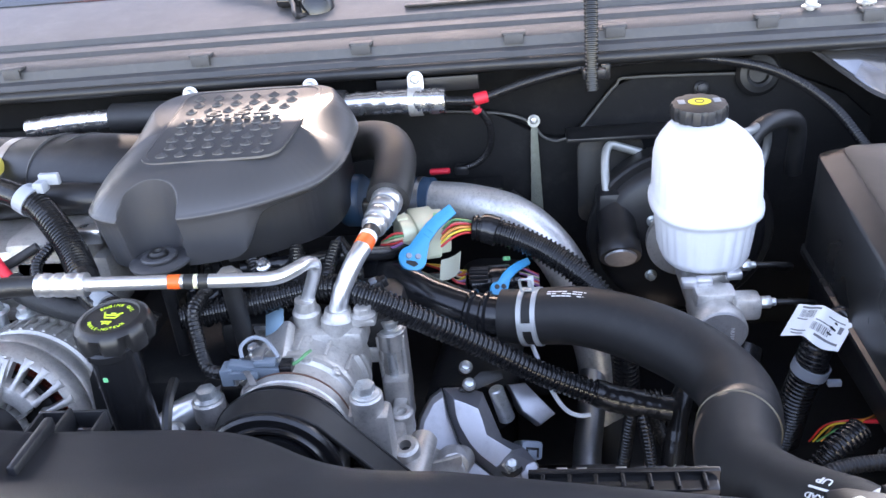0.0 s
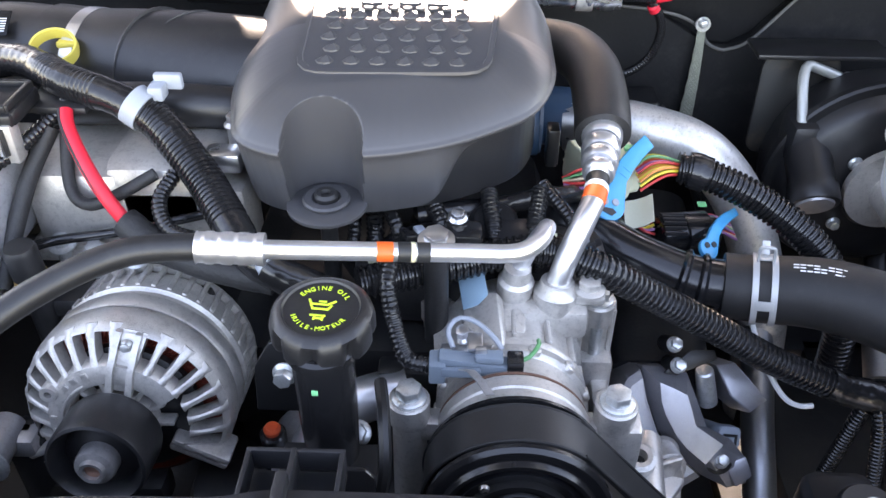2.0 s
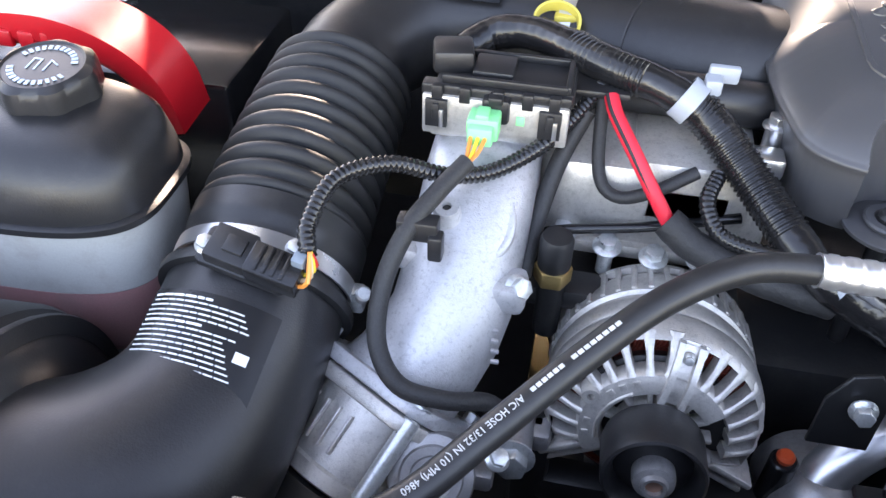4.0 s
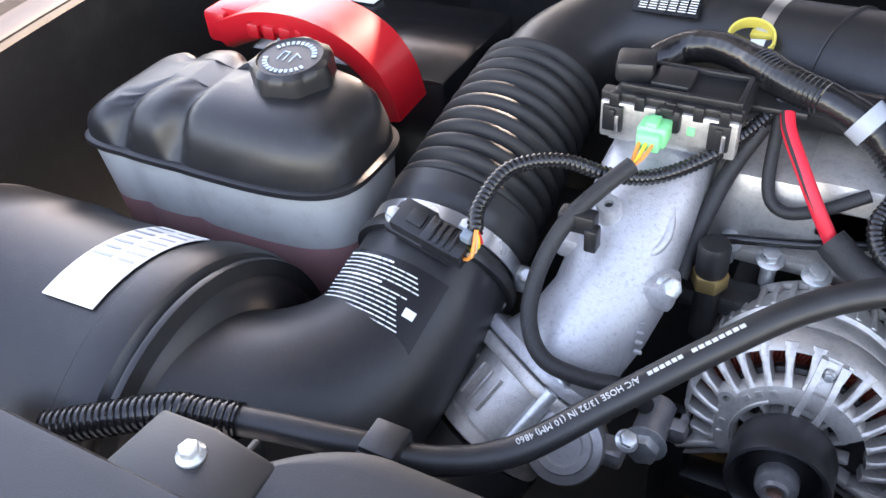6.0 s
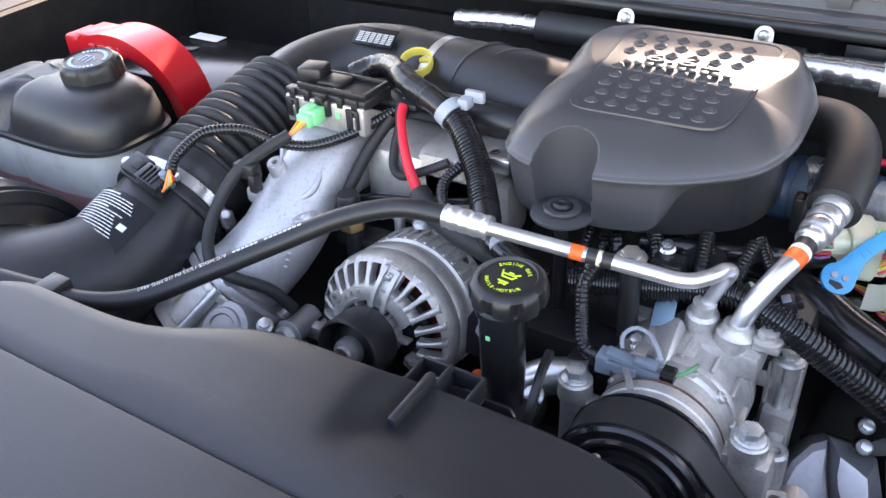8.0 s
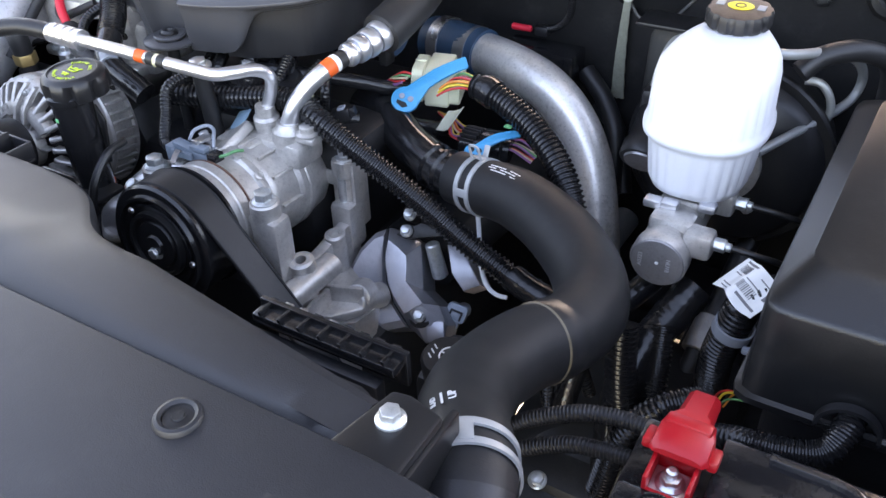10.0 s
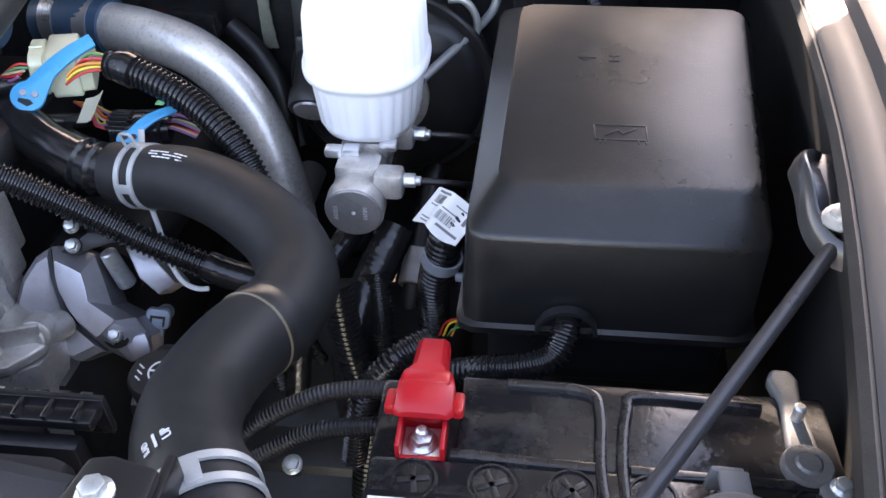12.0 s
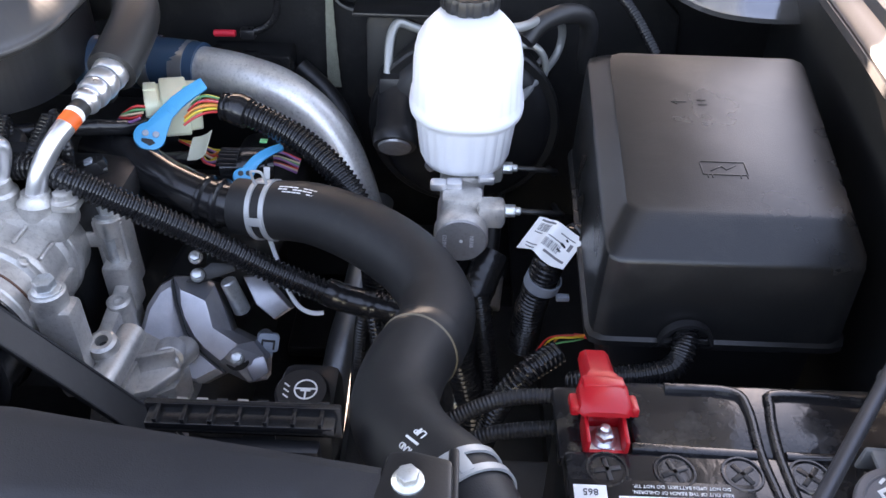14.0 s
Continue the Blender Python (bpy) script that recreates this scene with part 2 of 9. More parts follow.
def along(line):
    """Side and upper directions carried along a curve."""
    frames = []
    t0 = (line[1] - line[0]).normalized()
    side = t0.cross(Vector((0, 0, 1)))
    side = side.normalized() if side.length > 0.05 else Vector((1, 0, 0))
    for i, q in enumerate(line):
        t = (line[min(i + 1, len(line) - 1)] - line[max(i - 1, 0)]).normalized()
        side = (side - t * side.dot(t)).normalized()
        frames.append((t, side, t.cross(side)))
    return frames


def tube(pts, r, n=14, step=0.005, squash=1.0, line=None):
    """A hose of radius r (a number, or a function of the length so far and of the share of the whole)."""
    line = line or smooth_line(pts, step)
    bm = bmesh.new()
    rings, s = [], 0.0
    total = sum((b - a).length for a, b in zip(line, line[1:]))
    for i, (q, (t, u, w)) in enumerate(zip(line, along(line))):
        if i:
            s += (q - line[i - 1]).length
        rr = r(s, s / total) if callable(r) else r
        rings.append([bm.verts.new(q + (u * math.cos(2 * math.pi * k / n) + w * math.sin(2 * math.pi * k / n) * squash) * rr) for k in range(n)])
    for a, b in zip(rings, rings[1:]):
        for k in range(n):
            bm.faces.new((a[k], a[(k + 1) % n], b[(k + 1) % n], b[k]))
    bm.faces.new(rings[0])
    bm.faces.new(rings[-1])
    bmesh.ops.recalc_face_normals(bm, faces=bm.faces[:])
    return bm


def ribbed(pts, r, pitch=0.004, depth=0.12, n=14):
    """Split conduit: rings along a curve."""
    wave = (1.0, 1.0, 1.0 - depth, 1.0 - depth)
    line = smooth_line(pts, pitch / 4)
    count = [0]

    def radius(s, share):
        count[0] += 1
        return r * wave[count[0] % 4]

    return tube(pts, radius, n, line=line)


def taped(pts, r, n=14):
    """A taped bundle, uneven in thickness, with the turns of the tape."""
    return tube(pts, lambda s, share: r * (1 + 0.018 * math.sin(s * 190) + 0.04 * (s * 95 % 1.0) + 0.025 * math.sin(s * 61)), n, 0.003)


def prism(outline, h, m=None, bev=0.0015, seg=2):
    """A plate of the given outline in its x-y plane, h thick, edges rounded."""
    bm = bmesh.new()
    f = bm.faces.new([bm.verts.new((x, y, 0)) for x, y in outline])
    ext = bmesh.ops.extrude_face_region(bm, geom=[f])
    bmesh.ops.translate(bm, vec=(0, 0, h), verts=[v for v in ext["geom"] if isinstance(v, bmesh.types.BMVert)])
    bmesh.ops.recalc_face_normals(bm, faces=bm.faces[:])
    if bev:
        bmesh.ops.bevel(bm, geom=bm.edges[:], offset=bev, segments=seg, profile=0.5, affect="EDGES")
    if m is not None:
        bm.transform(m)
    return bm


def rounded(w, d, r, n=6):
    """Corners of a rounded rectangle about the origin."""
    out = []
    for cx, cy, a0 in ((w / 2 - r, d / 2 - r, 0), (-w / 2 + r, d / 2 - r, 90), (-w / 2 + r, -d / 2 + r, 180), (w / 2 - r, -d / 2 + r, 270)):
        for k in range(n + 1):
            a = radians(a0 + 90 * k / n)
            out.append((cx + r * math.cos(a), cy + r * math.sin(a)))
    return out


def loft(loops, cap=True):
    """Skins a row of closed loops that have the same number of points."""
    bm = bmesh.new()
    rings = [[bm.verts.new(q) for q in loop] for loop in loops]
    n = len(rings[0])
    for a, b in zip(rings, rings[1:]):
        for k in range(n):
            bm.faces.new((a[k], a[(k + 1) % n], b[(k + 1) % n], b[k]))
    if cap:
        bm.faces.new(rings[0])
        bm.faces.new(rings[-1])
    bmesh.ops.recalc_face_normals(bm, faces=bm.faces[:])
    return bm


def join(*bms):
    out = bms[0]
    for b in bms[1:]:
        me = bpy.data.meshes.new("tmp")
        b.to_mesh(me)
        b.free()
        out.from_mesh(me)
        bpy.data.meshes.remove(me)
    return out


def to_mesh(name, bm, material, sharp=38):
    me = bpy.data.meshes.new(name)
    bm.to_mesh(me)
    bm.free()
    me.materials.append(material)
    me.polygons.foreach_set("use_smooth", [True] * len(me.polygons))
    me.set_sharp_from_angle(angle=radians(sharp))
    return me


# ---- things and parts ----
def thing(name, loc, label, category, group=""):
    ob = new(name)
    ob.empty_display_size = 0.02
    ob.location = loc
    ob["base"] = loc
    return tagged(ob, label, category, group)


def part(name, bm, material, parent, label="", sharp=38):
    """A bmesh in world places becomes one mesh under a thing or under a part."""
    base = Vector(parent["base"])
    bm.transform(Matrix.Translation(-base))
    ob = new(name, to_mesh(name, bm, material, sharp))
    ob.parent = parent
    ob["base"] = tuple(base)
    return tagged(ob, label)


def single(name, bm, material, label, category, group="", sharp=38):
    """A thing of one mesh."""
    return tagged(new(name, to_mesh(name, bm, material, sharp)), label, category, group)


def structure(name, bm, material, label="", category="", sharp=38):
    return tagged(new(name, to_mesh(name, bm, material, sharp)), label, category, kind="structure")


def hexagon(r, n=6, a0=0.0):
    return [(r * math.cos(a0 + 2 * math.pi * k / n), r * math.sin(a0 + 2 * math.pi * k / n)) for k in range(n)]


def bolt_shape(p, axis=(0, 0, 1), r=0.008, h=0.007, flange=1.35, shank=0.01):
    """A hexagonal flange bolt whose flange sits at p."""
    m = at(p, axis)
    head = prism(hexagon(r, 6, 0.3), h, m @ Matrix.Translation((0, 0, 0.002)), r * 0.12)
    disc = lathe([(0, -shank), (r * 0.6, -shank), (r * 0.6, 0), (r * flange, 0), (r * flange, 0.0015), (r * 1.0, 0.0035), (0, 0.0035)], m, 18)
    return join(head, disc)


def bolt(p, axis=(0, 0, 1), r=0.008, h=0.007, parent=None, material=None, name="bolt", label="", flange=1.35):
    return part(name, bolt_shape(p, axis, r, h, flange), material or ZINC, parent, label)


def lettering(text, m, size, depth=0.0003, align="CENTER"):
    """Raised letters in the plane of m, in the built-in font."""
    cu = bpy.data.curves.new("letters", "FONT")
    cu.body, cu.size, cu.extrude, cu.align_x, cu.align_y = text, size, depth, align, "CENTER"
    cu.resolution_u = 2
    ob = bpy.data.objects.new("letters", cu)
    scene.collection.objects.link(ob)
    me = bpy.data.meshes.new_from_object(ob.evaluated_get(bpy.context.evaluated_depsgraph_get()))
    bpy.data.objects.remove(ob)
    bm = bmesh.new()
    bm.from_mesh(me)
    bpy.data.meshes.remove(me)
    bm.transform(m)
    return bm


def bars(rows, m, height=0.0012, depth=0.0004, gap=1.9):
    """Plain bars for writing that cannot be read: rows of (x0, x1, y)."""
    out = None
    for x0, x1, y in rows:
        b = box(((x0 + x1) / 2, y, 0), (x1 - x0, height, depth), 0, m)
        out = b if out is None else join(out, b)
    return out


def on_hose(bm, line, r, start, angle):
    """Wraps flat letters round a hose: x runs along it, y round it."""
    frames = along(line)
    lens = [0.0]
    for a, b in zip(line, line[1:]):
        lens.append(lens[-1] + (b - a).length)
    for v in bm.verts:
        s = min(max(start + v.co.x, 0), lens[-1] - 1e-5)
        i = max(0, min(len(line) - 2, int(np.searchsorted(lens, s)) - 1))
        k = (s - lens[i]) / (lens[i + 1] - lens[i])
        q = line[i].lerp(line[i + 1], k)
        t, u, w = frames[i]
        a = angle - v.co.y / r
        v.co = q + (u * math.cos(a) + w * math.sin(a)) * (r + 0.0004 + v.co.z)
    return bm

# ---- the setting ----
MID = -0.213  # the vehicle's middle line

ground = bmesh.new()
bmesh.ops.create_grid(ground, x_segments=24, y_segments=24, size=400)
structure("ground", ground, CONCRETE, "sunlit concrete ground under the vehicle", "ground")

# firewall, with its raised sound mat
structure("firewall", box((MID, 1.455, 0.92), (2.1, 0.05, 0.68), 0.004), PAINTDARK, "black painted steel firewall", "wall")
mat_outline = [(-0.95, 0.62), (0.52, 0.62), (0.62, 0.9), (0.6, 1.13), (0.56, 1.167), (0.478, 1.204), (0.27, 1.211), (0.24, 1.2), (0.19, 1.14), (0.165, 1.125), (0.14, 1.128), (0.063, 1.172), (-0.3, 1.19), (-0.95, 1.19)]
firewall_mat = prism(mat_outline, 0.02, Matrix.Translation((0, 1.43, 0)) @ Matrix.Rotation(radians(90), 4, "X"), 0.005)
structure("firewall_mat", firewall_mat, INSULATOR, "dark moulded sound mat on the firewall", "wall")


# light catching the mat's outline, put into the colour of a pale line
lit_mat_edge = tube([(x, 1.408, z) for x, z in mat_outline[5:13]], 0.002, 8, 0.006)
structure("firewall_lit_edge", lit_mat_edge, mat("lit_mat_edge", (0.1, 0.098, 0.092), 0.6), "pale line coloured as the lit edge of the firewall sound mat", "trim")


def strip(profile, xs, bow=None):
    """A (y, z) profile carried along x; bow bends it in y."""
    loops = [[(x, y + (bow(x) if bow else 0), z) for y, z in profile] for x in xs]
    return loft(loops)


def cowl_bow(x):
    return -0.02 * ((x - MID) / 0.9) ** 2


xs = [MID - 1.05 + 2.1 * k / 24 for k in range(25)]
cowl = strip([(1.352, 1.262), (1.35, 1.268), (1.356, 1.274), (1.372, 1.276), (1.376, 1.288), (1.384, 1.292), (1.418, 1.294), (1.424, 1.3), (1.44, 1.302), (1.446, 1.296), (1.47, 1.3), (1.475, 1.308), (1.66, 1.34), (1.66, 1.29), (1.40, 1.25)], xs, cowl_bow)
structure("cowl_panel", cowl, COWL, "grey grained plastic cowl panel below the windscreen", "panel", 25)
seal = tube([(x, 1.348 + cowl_bow(x), 1.259) for x in xs[::2]], 0.0085, 10, 0.02)
structure("hood_seal", seal, RUBBER, "black rubber weatherstrip along the cowl", "seal")
for k, x in enumerate((-0.62, -0.34, -0.11, 0.1, 0.235, 0.43, 0.56)):
    structure("cowl_clip", join(box((x, 1.378 + cowl_bow(x), 1.2935), (0.032, 0.016, 0.004), 0.001), box((x, 1.37 + cowl_bow(x), 1.287), (0.026, 0.004, 0.014), 0.001)), COWL, "grey plastic clip on the cowl edge", "clip")
slot = box((0.2, 1.5 , 1.3165), (0.52, 0.012, 0.004), 0.001, None)
structure("cowl_slot_trim", slot, PLASTIC, "dark groove trim in the cowl panel", "trim")
screen = strip([(1.64, 1.33), (2.32, 1.815), (2.32, 1.825), (1.64, 1.34)], [MID - 0.8, MID, MID + 0.8])
structure("windscreen", screen, GLASS, "dark tinted windscreen glass", "glass")

# out of view; its lip sets how low the sunlight can enter
cab_sun_blocker = strip([(2.3, 1.79), (2.3, 1.821), (2.32, 1.838), (2.45, 1.88), (2.9, 1.91), (3.9, 1.91), (3.9, 1.79)], [MID - 0.98, MID, MID + 0.98])
structure("cab_sun_blocker", cab_sun_blocker, PAINT, "unseen cab roof added above the windscreen to block the low sun", "roof")

WINGBLACK = mat("dusty_wing_black", (0.02, 0.02, 0.021), 0.5, vary=0.3, grain=30, bump=0.3, spec=0.4, stain=(0.06, 0.058, 0.056), stain_amount=0.4)
# inner wings with their rails
for s in (-1, 1):
    def wing_x(y, out=0.0):
        return MID + s * ((0.83 if s > 0 else 0.93) + 0.062 * math.tanh((y - 0.62) * 3.2) + 0.03 * (y - 0.9) + out)
    ys = [0.3 + 1.25 * k / 20 for k in range(21)]
    loops = []
    for y in ys:
        prof = [(0.045, 0.35), (0.04, 1.12), (0.012, 1.19), (0.004, 1.226), (0.0, 1.238), (0.004, 1.243), (0.03, 1.245), (0.044, 1.25), (0.05, 1.262), (0.064, 1.268), (0.1, 1.272), (0.1, 1.24), (0.07, 0.35)]
        loops.append([(wing_x(y, o), y, z) for o, z in prof])
    structure("inner_wing_" + ("west" if s < 0 else "east"), loft(loops), WINGBLACK, "black inner wing panel with a flanged top", "panel")
    loops = []
    for y in ys:
        prof = [(0.006, 1.2445), (0.01, 1.2485), (0.022, 1.2505), (0.03, 1.2545), (0.034, 1.264), (0.046, 1.2695), (0.078, 1.274), (0.082, 1.262), (0.05, 1.262), (0.03, 1.2455)]
        loops.append([(wing_x(y, o), y, z) for o, z in prof])
    structure("wing_rail_" + ("west" if s < 0 else "east"), loft(loops), mat("scuffed_grey_paint", (0.075, 0.073, 0.077), 0.36, 0.25, vary=0.12, grain=40, bump=0.1, stain=(0.08, 0.075, 0.07), stain_amount=0.5), "scuffed grey painted wing rail", "rail")
    loops = []
    for y in [0.2 + 1.5 * k / 20 for k in range(21)]:
        prof = [(0.135, 1.262), (0.138, 1.28), (0.15, 1.284), (0.18, 1.275), (0.215, 1.2), (0.24, 1.0), (0.245, 0.6), (0.23, 0.6), (0.205, 1.0), (0.165, 1.25)]
        loops.append([(wing_x(min(max(y, 0.3), 1.55), o), y, z - (0.06 if s < 0 else 0)) for o, z in prof])
    structure("wing_skin_" + ("west" if s < 0 else "east"), loft(loops), PAINT, "light metallic painted wing", "panel")

# the raised bonnet over the bay
tilt = Matrix.Translation((MID, 1.55, 1.515)) @ Matrix.Rotation(radians(-52), 4, "X")
hood = join(box((0, -0.72, 0.03), (1.9, 1.46, 0.012), 0.005, tilt), box((0, -0.03, 0.01), (1.86, 0.06, 0.05), 0.01, tilt), box((-0.88, -0.72, 0.005), (0.1, 1.36, 0.05), 0.01, tilt), box((0.88, -0.72, 0.005), (0.1, 1.36, 0.05), 0.01, tilt), box((0, -1.4, 0.005), (1.86, 0.08, 0.05), 0.01, tilt))
structure("bonnet", hood, PAINT, "light metallic painted bonnet, raised", "panel")
structure("bonnet_liner", box((0, -0.86, 0.012), (1.06, 0.74, 0.016), 0.006, tilt), INSULATOR, "black felt liner under the bonnet", "liner")
# added out of view: darkens what the intake cover's front half mirrors
structure("bonnet_dark_reflection", box((0, -0.17, 0.0), (1.2, 0.26, 0.02), 0.006, tilt), INSULATOR, "unseen dark strip added under the bonnet's rear for the intake cover to reflect", "liner")
# unseen edge added to trim the sun: lower towards the corners and duct
rear_edge = loft([[(MID + u, y, z + 1.489 - 0.108 * u * u - 0.03 / (1 + math.exp((u + 0.185) * 90))) for y, z in ((1.55, 0.0), (1.545, 0.006), (1.53, 0.05), (1.535, 0.07), (1.57, 0.05), (1.562, 0.004))] for u in [-1.0 + 2.0 * k / 60 for k in range(61)]])
structure("bonnet_sun_blocker", rear_edge, PAINTDARK, "unseen black strip added along the bonnet's rear edge to trim the sunlight", "seal")
brace_bm = join(*[box((x, -0.72, 0.006), (0.07, 1.3, 0.036), 0.012, tilt) for x in (-0.62, 0.62)], box((0, -0.36, 0.006), (1.7, 0.07, 0.036), 0.012, tilt))
structure("bonnet_frame", brace_bm, PAINT, "light metallic painted frame under the bonnet", "panel")

# below the parts that show: black sheets added against ground light, chassis and engine mass
for c, d in (((MID - 0.62, 0.98, 0.8), (0.66, 0.95, 0.02)), ((0.57, 1.02, 0.78), (0.36, 0.92, 0.02)), ((0.12, 1.36, 0.75), (0.6, 0.2, 0.02)), ((0.37, 1.2, 0.75), (0.13, 0.16, 0.02)), ((0.17, 1.2, 0.75), (0.18, 0.16, 0.02)), ((0.04, 0.85, 0.74), (0.19, 0.5, 0.02)), ((0.018, 1.16, 0.722), (0.236, 0.4, 0.02)), ((0.25, 0.72, 0.74), (0.24, 0.3, 0.02)), ((-0.36, 0.98, 0.56), (0.7, 0.95, 0.02)), ((-0.6, 1.36, 0.74), (0.9, 0.2, 0.02)), ((MID - 0.25, 0.95, 0.42), (1.2, 1.0, 0.02))):
    structure("ground_blocker", box(c, d, 0.004), BLOCK, "black sheet added under the engine to block the sunlit ground", "chassis")
for c, d in (((MID - 0.42, 0.95, 0.5), (0.09, 1.1, 0.14)), ((MID + 0.45, 0.95, 0.5), (0.09, 1.1, 0.14))):
    structure("chassis_rail", box(c, d, 0.01), BLOCK, "black chassis rail", "chassis")

# ---- front: radiator cover and shroud ----
def cover_ledge(x):
    """1 where the rear of the radiator cover drops to a lower ledge."""
    return 1 / (1 + math.exp(-(x + 0.272) * 220)) / (1 + math.exp((x + 0.05) * 45))


def cover_rear(x):
    """How far back the radiator cover reaches."""
    u = x - MID
    hump = 0.052 / (1 + math.exp((abs(u + 0.035) - 0.185) * 42))
    return 0.635 + hump - 0.03 * max(0.0, x - 0.05) / 0.2 - 0.035 * (max(0.0, -0.6 - x) / 0.07) ** 2 + 0.022 * cover_ledge(x)


radiator_cover = thing("radiator_cover", (MID, 0.6, 1.15), "large matt black plastic radiator cover with moulded symbols", "engine cover")
xs = [-0.665 + 0.93 * k / 120 for k in range(121)]
loops = []
for x in xs:
    r = cover_rear(x)
    low = 0.022 * cover_ledge(x)
    y1 = min(0.618, 0.566 + 0.5 * (r - 0.566))
    y2 = min(0.65, 0.566 + 0.75 * (r - 0.566))
    loops.append([(x, y, z) for y, z in ((0.566, 1.17), (0.566, 1.194), (0.57, 1.197), (y1 - 0.016, 1.1985), (y1, 1.1995), (y2, 1.2 - low * 0.92), (r - 0.01, 1.2 - low), (r - 0.003, 1.197 - low), (r, 1.19 - low), (r - 0.002, 1.16 - low), (r - 0.008, 1.155 - low))])
part("rear_panel", loft(loops), COVERBLACK, radiator_cover)
loops = []
for k in range(41):
    x = -0.9 + 1.35 * k / 40
    e = 0.563 - 0.021 * max(0, x - 0.3) / 0.15
    sag = 0.006 * max(0, (x - 0.34) / 0.12)
    loops.append([(x, y, z - sag) for y, z in ((0.15, 1.12), (0.15, 1.15), (0.3, 1.178), (0.45, 1.194), (e - 0.012, 1.2035), (e - 0.003, 1.203), (e, 1.199), (e, 1.17))])
front_panel = part("front_panel", loft(loops), COVERBLACK, radiator_cover)
for hx, hy in ((0.178, 0.533), (-0.225, 0.535), (-0.585, 0.53)):
    part("fastener_well", lathe([(0.0085, -0.004), (0.0092, 0.001), (0.0112, 0.0022), (0.0132, 0.0016), (0.0145, -0.0005), (0.0145, -0.003)], Matrix.Translation((hx, hy, 1.2025)), 32), COVERBLACK, front_panel, "round recessed fastener well")
    part("fastener", lathe([(0, 0.0018), (0.0035, 0.0018), (0.004, 0.0008), (0.0088, 0.0006), (0.0088, -0.002), (0, -0.002)], Matrix.Translation((hx, hy, 1.2018)), 20), BLOCK, front_panel)


def line2(a, b, w, m, h=0.0016):
    """A raised stroke from a to b on a surface."""
    a, b = Vector((*a, 0)), Vector((*b, 0))
    d = b - a
    return box((0, 0, 0), (d.length + w, w, h), 0.0004, m @ Matrix.Translation((a + b) / 2) @ Matrix.Rotation(math.atan2(d.y, d.x), 4, "Z"))


def strokes(lines, w, m, h=0.0016):
    out = None
    for a, b in lines:
        s = line2(a, b, w, m, h)
        out = s if out is None else join(out, s)
    return out


for cx, art in ((-0.205, "arrow"), (-0.176, "warn"), (-0.138, "can"), (-0.107, "arrow")):
    m = Matrix.Translation((cx, 0.5835, 1.1985))
    if art == "arrow":
        ls = [((-0.003, -0.01), (-0.003, 0.002)), ((0.003, -0.01), (0.003, 0.002)), ((-0.003, -0.01), (0.003, -0.01)), ((-0.007, 0.002), (0, 0.011)), ((0, 0.011), (0.007, 0.002)), ((-0.007, 0.002), (-0.003, 0.002)), ((0.003, 0.002), (0.007, 0.002))]
    elif art == "warn":
        ls = [((-0.011, -0.009), (0.011, -0.009)), ((0.011, -0.009), (0, 0.01)), ((0, 0.01), (-0.011, -0.009)), ((0, -0.004), (0, 0.003))]
    else:
        ls = [((-0.012, -0.009), (0.012, -0.009)), ((0.012, -0.009), (0.012, 0.005)), ((0.012, 0.005), (-0.012, 0.005)), ((-0.012, 0.005), (-0.012, -0.009)), ((0.012, 0.003), (0.018, 0.009)), ((-0.004, 0.009), (0.004, 0.009)), ((-0.004, -0.002), (0.004, -0.002)), ((0, -0.005), (0, 0.001))]
    part("moulded_symbol", strokes(ls, 0.0022, m), COVERBLACK, radiator_cover)
part("rib", box((-0.254, 0.682, 1.1815), (0.007, 0.056, 0.011), 0.002), COVERBLACK, radiator_cover)

for bx, by, s in ((-0.706, 0.585, -1), (0.28, 0.589, 1)):
    b = thing("radiator_bracket", (bx, by, 1.17), "black steel radiator support bracket with one zinc bolt", "bracket", "radiator support brackets")
    part("plate", prism([(-0.032 if s > 0 else -0.05, -0.075), (0.05 if s < 0 else 0.024, -0.075), (0.05 if s < 0 else 0.024, 0.016), (0.0, 0.022), (-0.012 if s > 0 else -0.04, 0.02)], 0.012, Matrix.Translation((bx, by, 1.1885)), 0.003), DARKSTEEL, b)
    part("web", box((bx + 0.0245 * (1 if s > 0 else 1), by - 0.022, 1.171), (0.006, 0.1, 0.05), 0.002), DARKSTEEL, b)
    bolt((bx, by, 1.2005), (0, 0, 1), 0.0064, 0.006, b, ZINC, flange=1.4)

SUPPORTGREY = mat("grey_undercoat", (0.075, 0.078, 0.085), 0.42, 0.1, vary=0.25, grain=40, bump=0.25, stain=(0.03, 0.03, 0.03), stain_amount=0.4)
support = thing("radiator_support", (0.6, 0.56, 1.09), "grey painted radiator support panel with a domed bracket", "panel")
part("panel", prism([(0.46, 0.52), (0.78, 0.5), (0.78, 0.585), (0.62, 0.592), (0.5, 0.58), (0.46, 0.56)], 0.02, Matrix.Translation((0, 0, 1.078)), 0.005, 3), SUPPORTGREY, support)
part("domed_bracket", loft([[(0.594 + sx * math.cos(a), 0.566 + sy * math.sin(a), z) for a in [2 * math.pi * k / 24 for k in range(24)]] for sx, sy, z in ((0.026, 0.016, 1.096), (0.024, 0.0145, 1.106), (0.018, 0.011, 1.114), (0.008, 0.005, 1.118))]), SUPPORTGREY, support)

# radiator, hidden for the most part
radiator = thing("radiator", (MID, 0.6, 0.42), "black radiator below its plastic cover", "radiator")
part("core", box((MID, 0.6, 0.79), (0.88, 0.06, 0.68), 0.01), BLOCK, radiator)
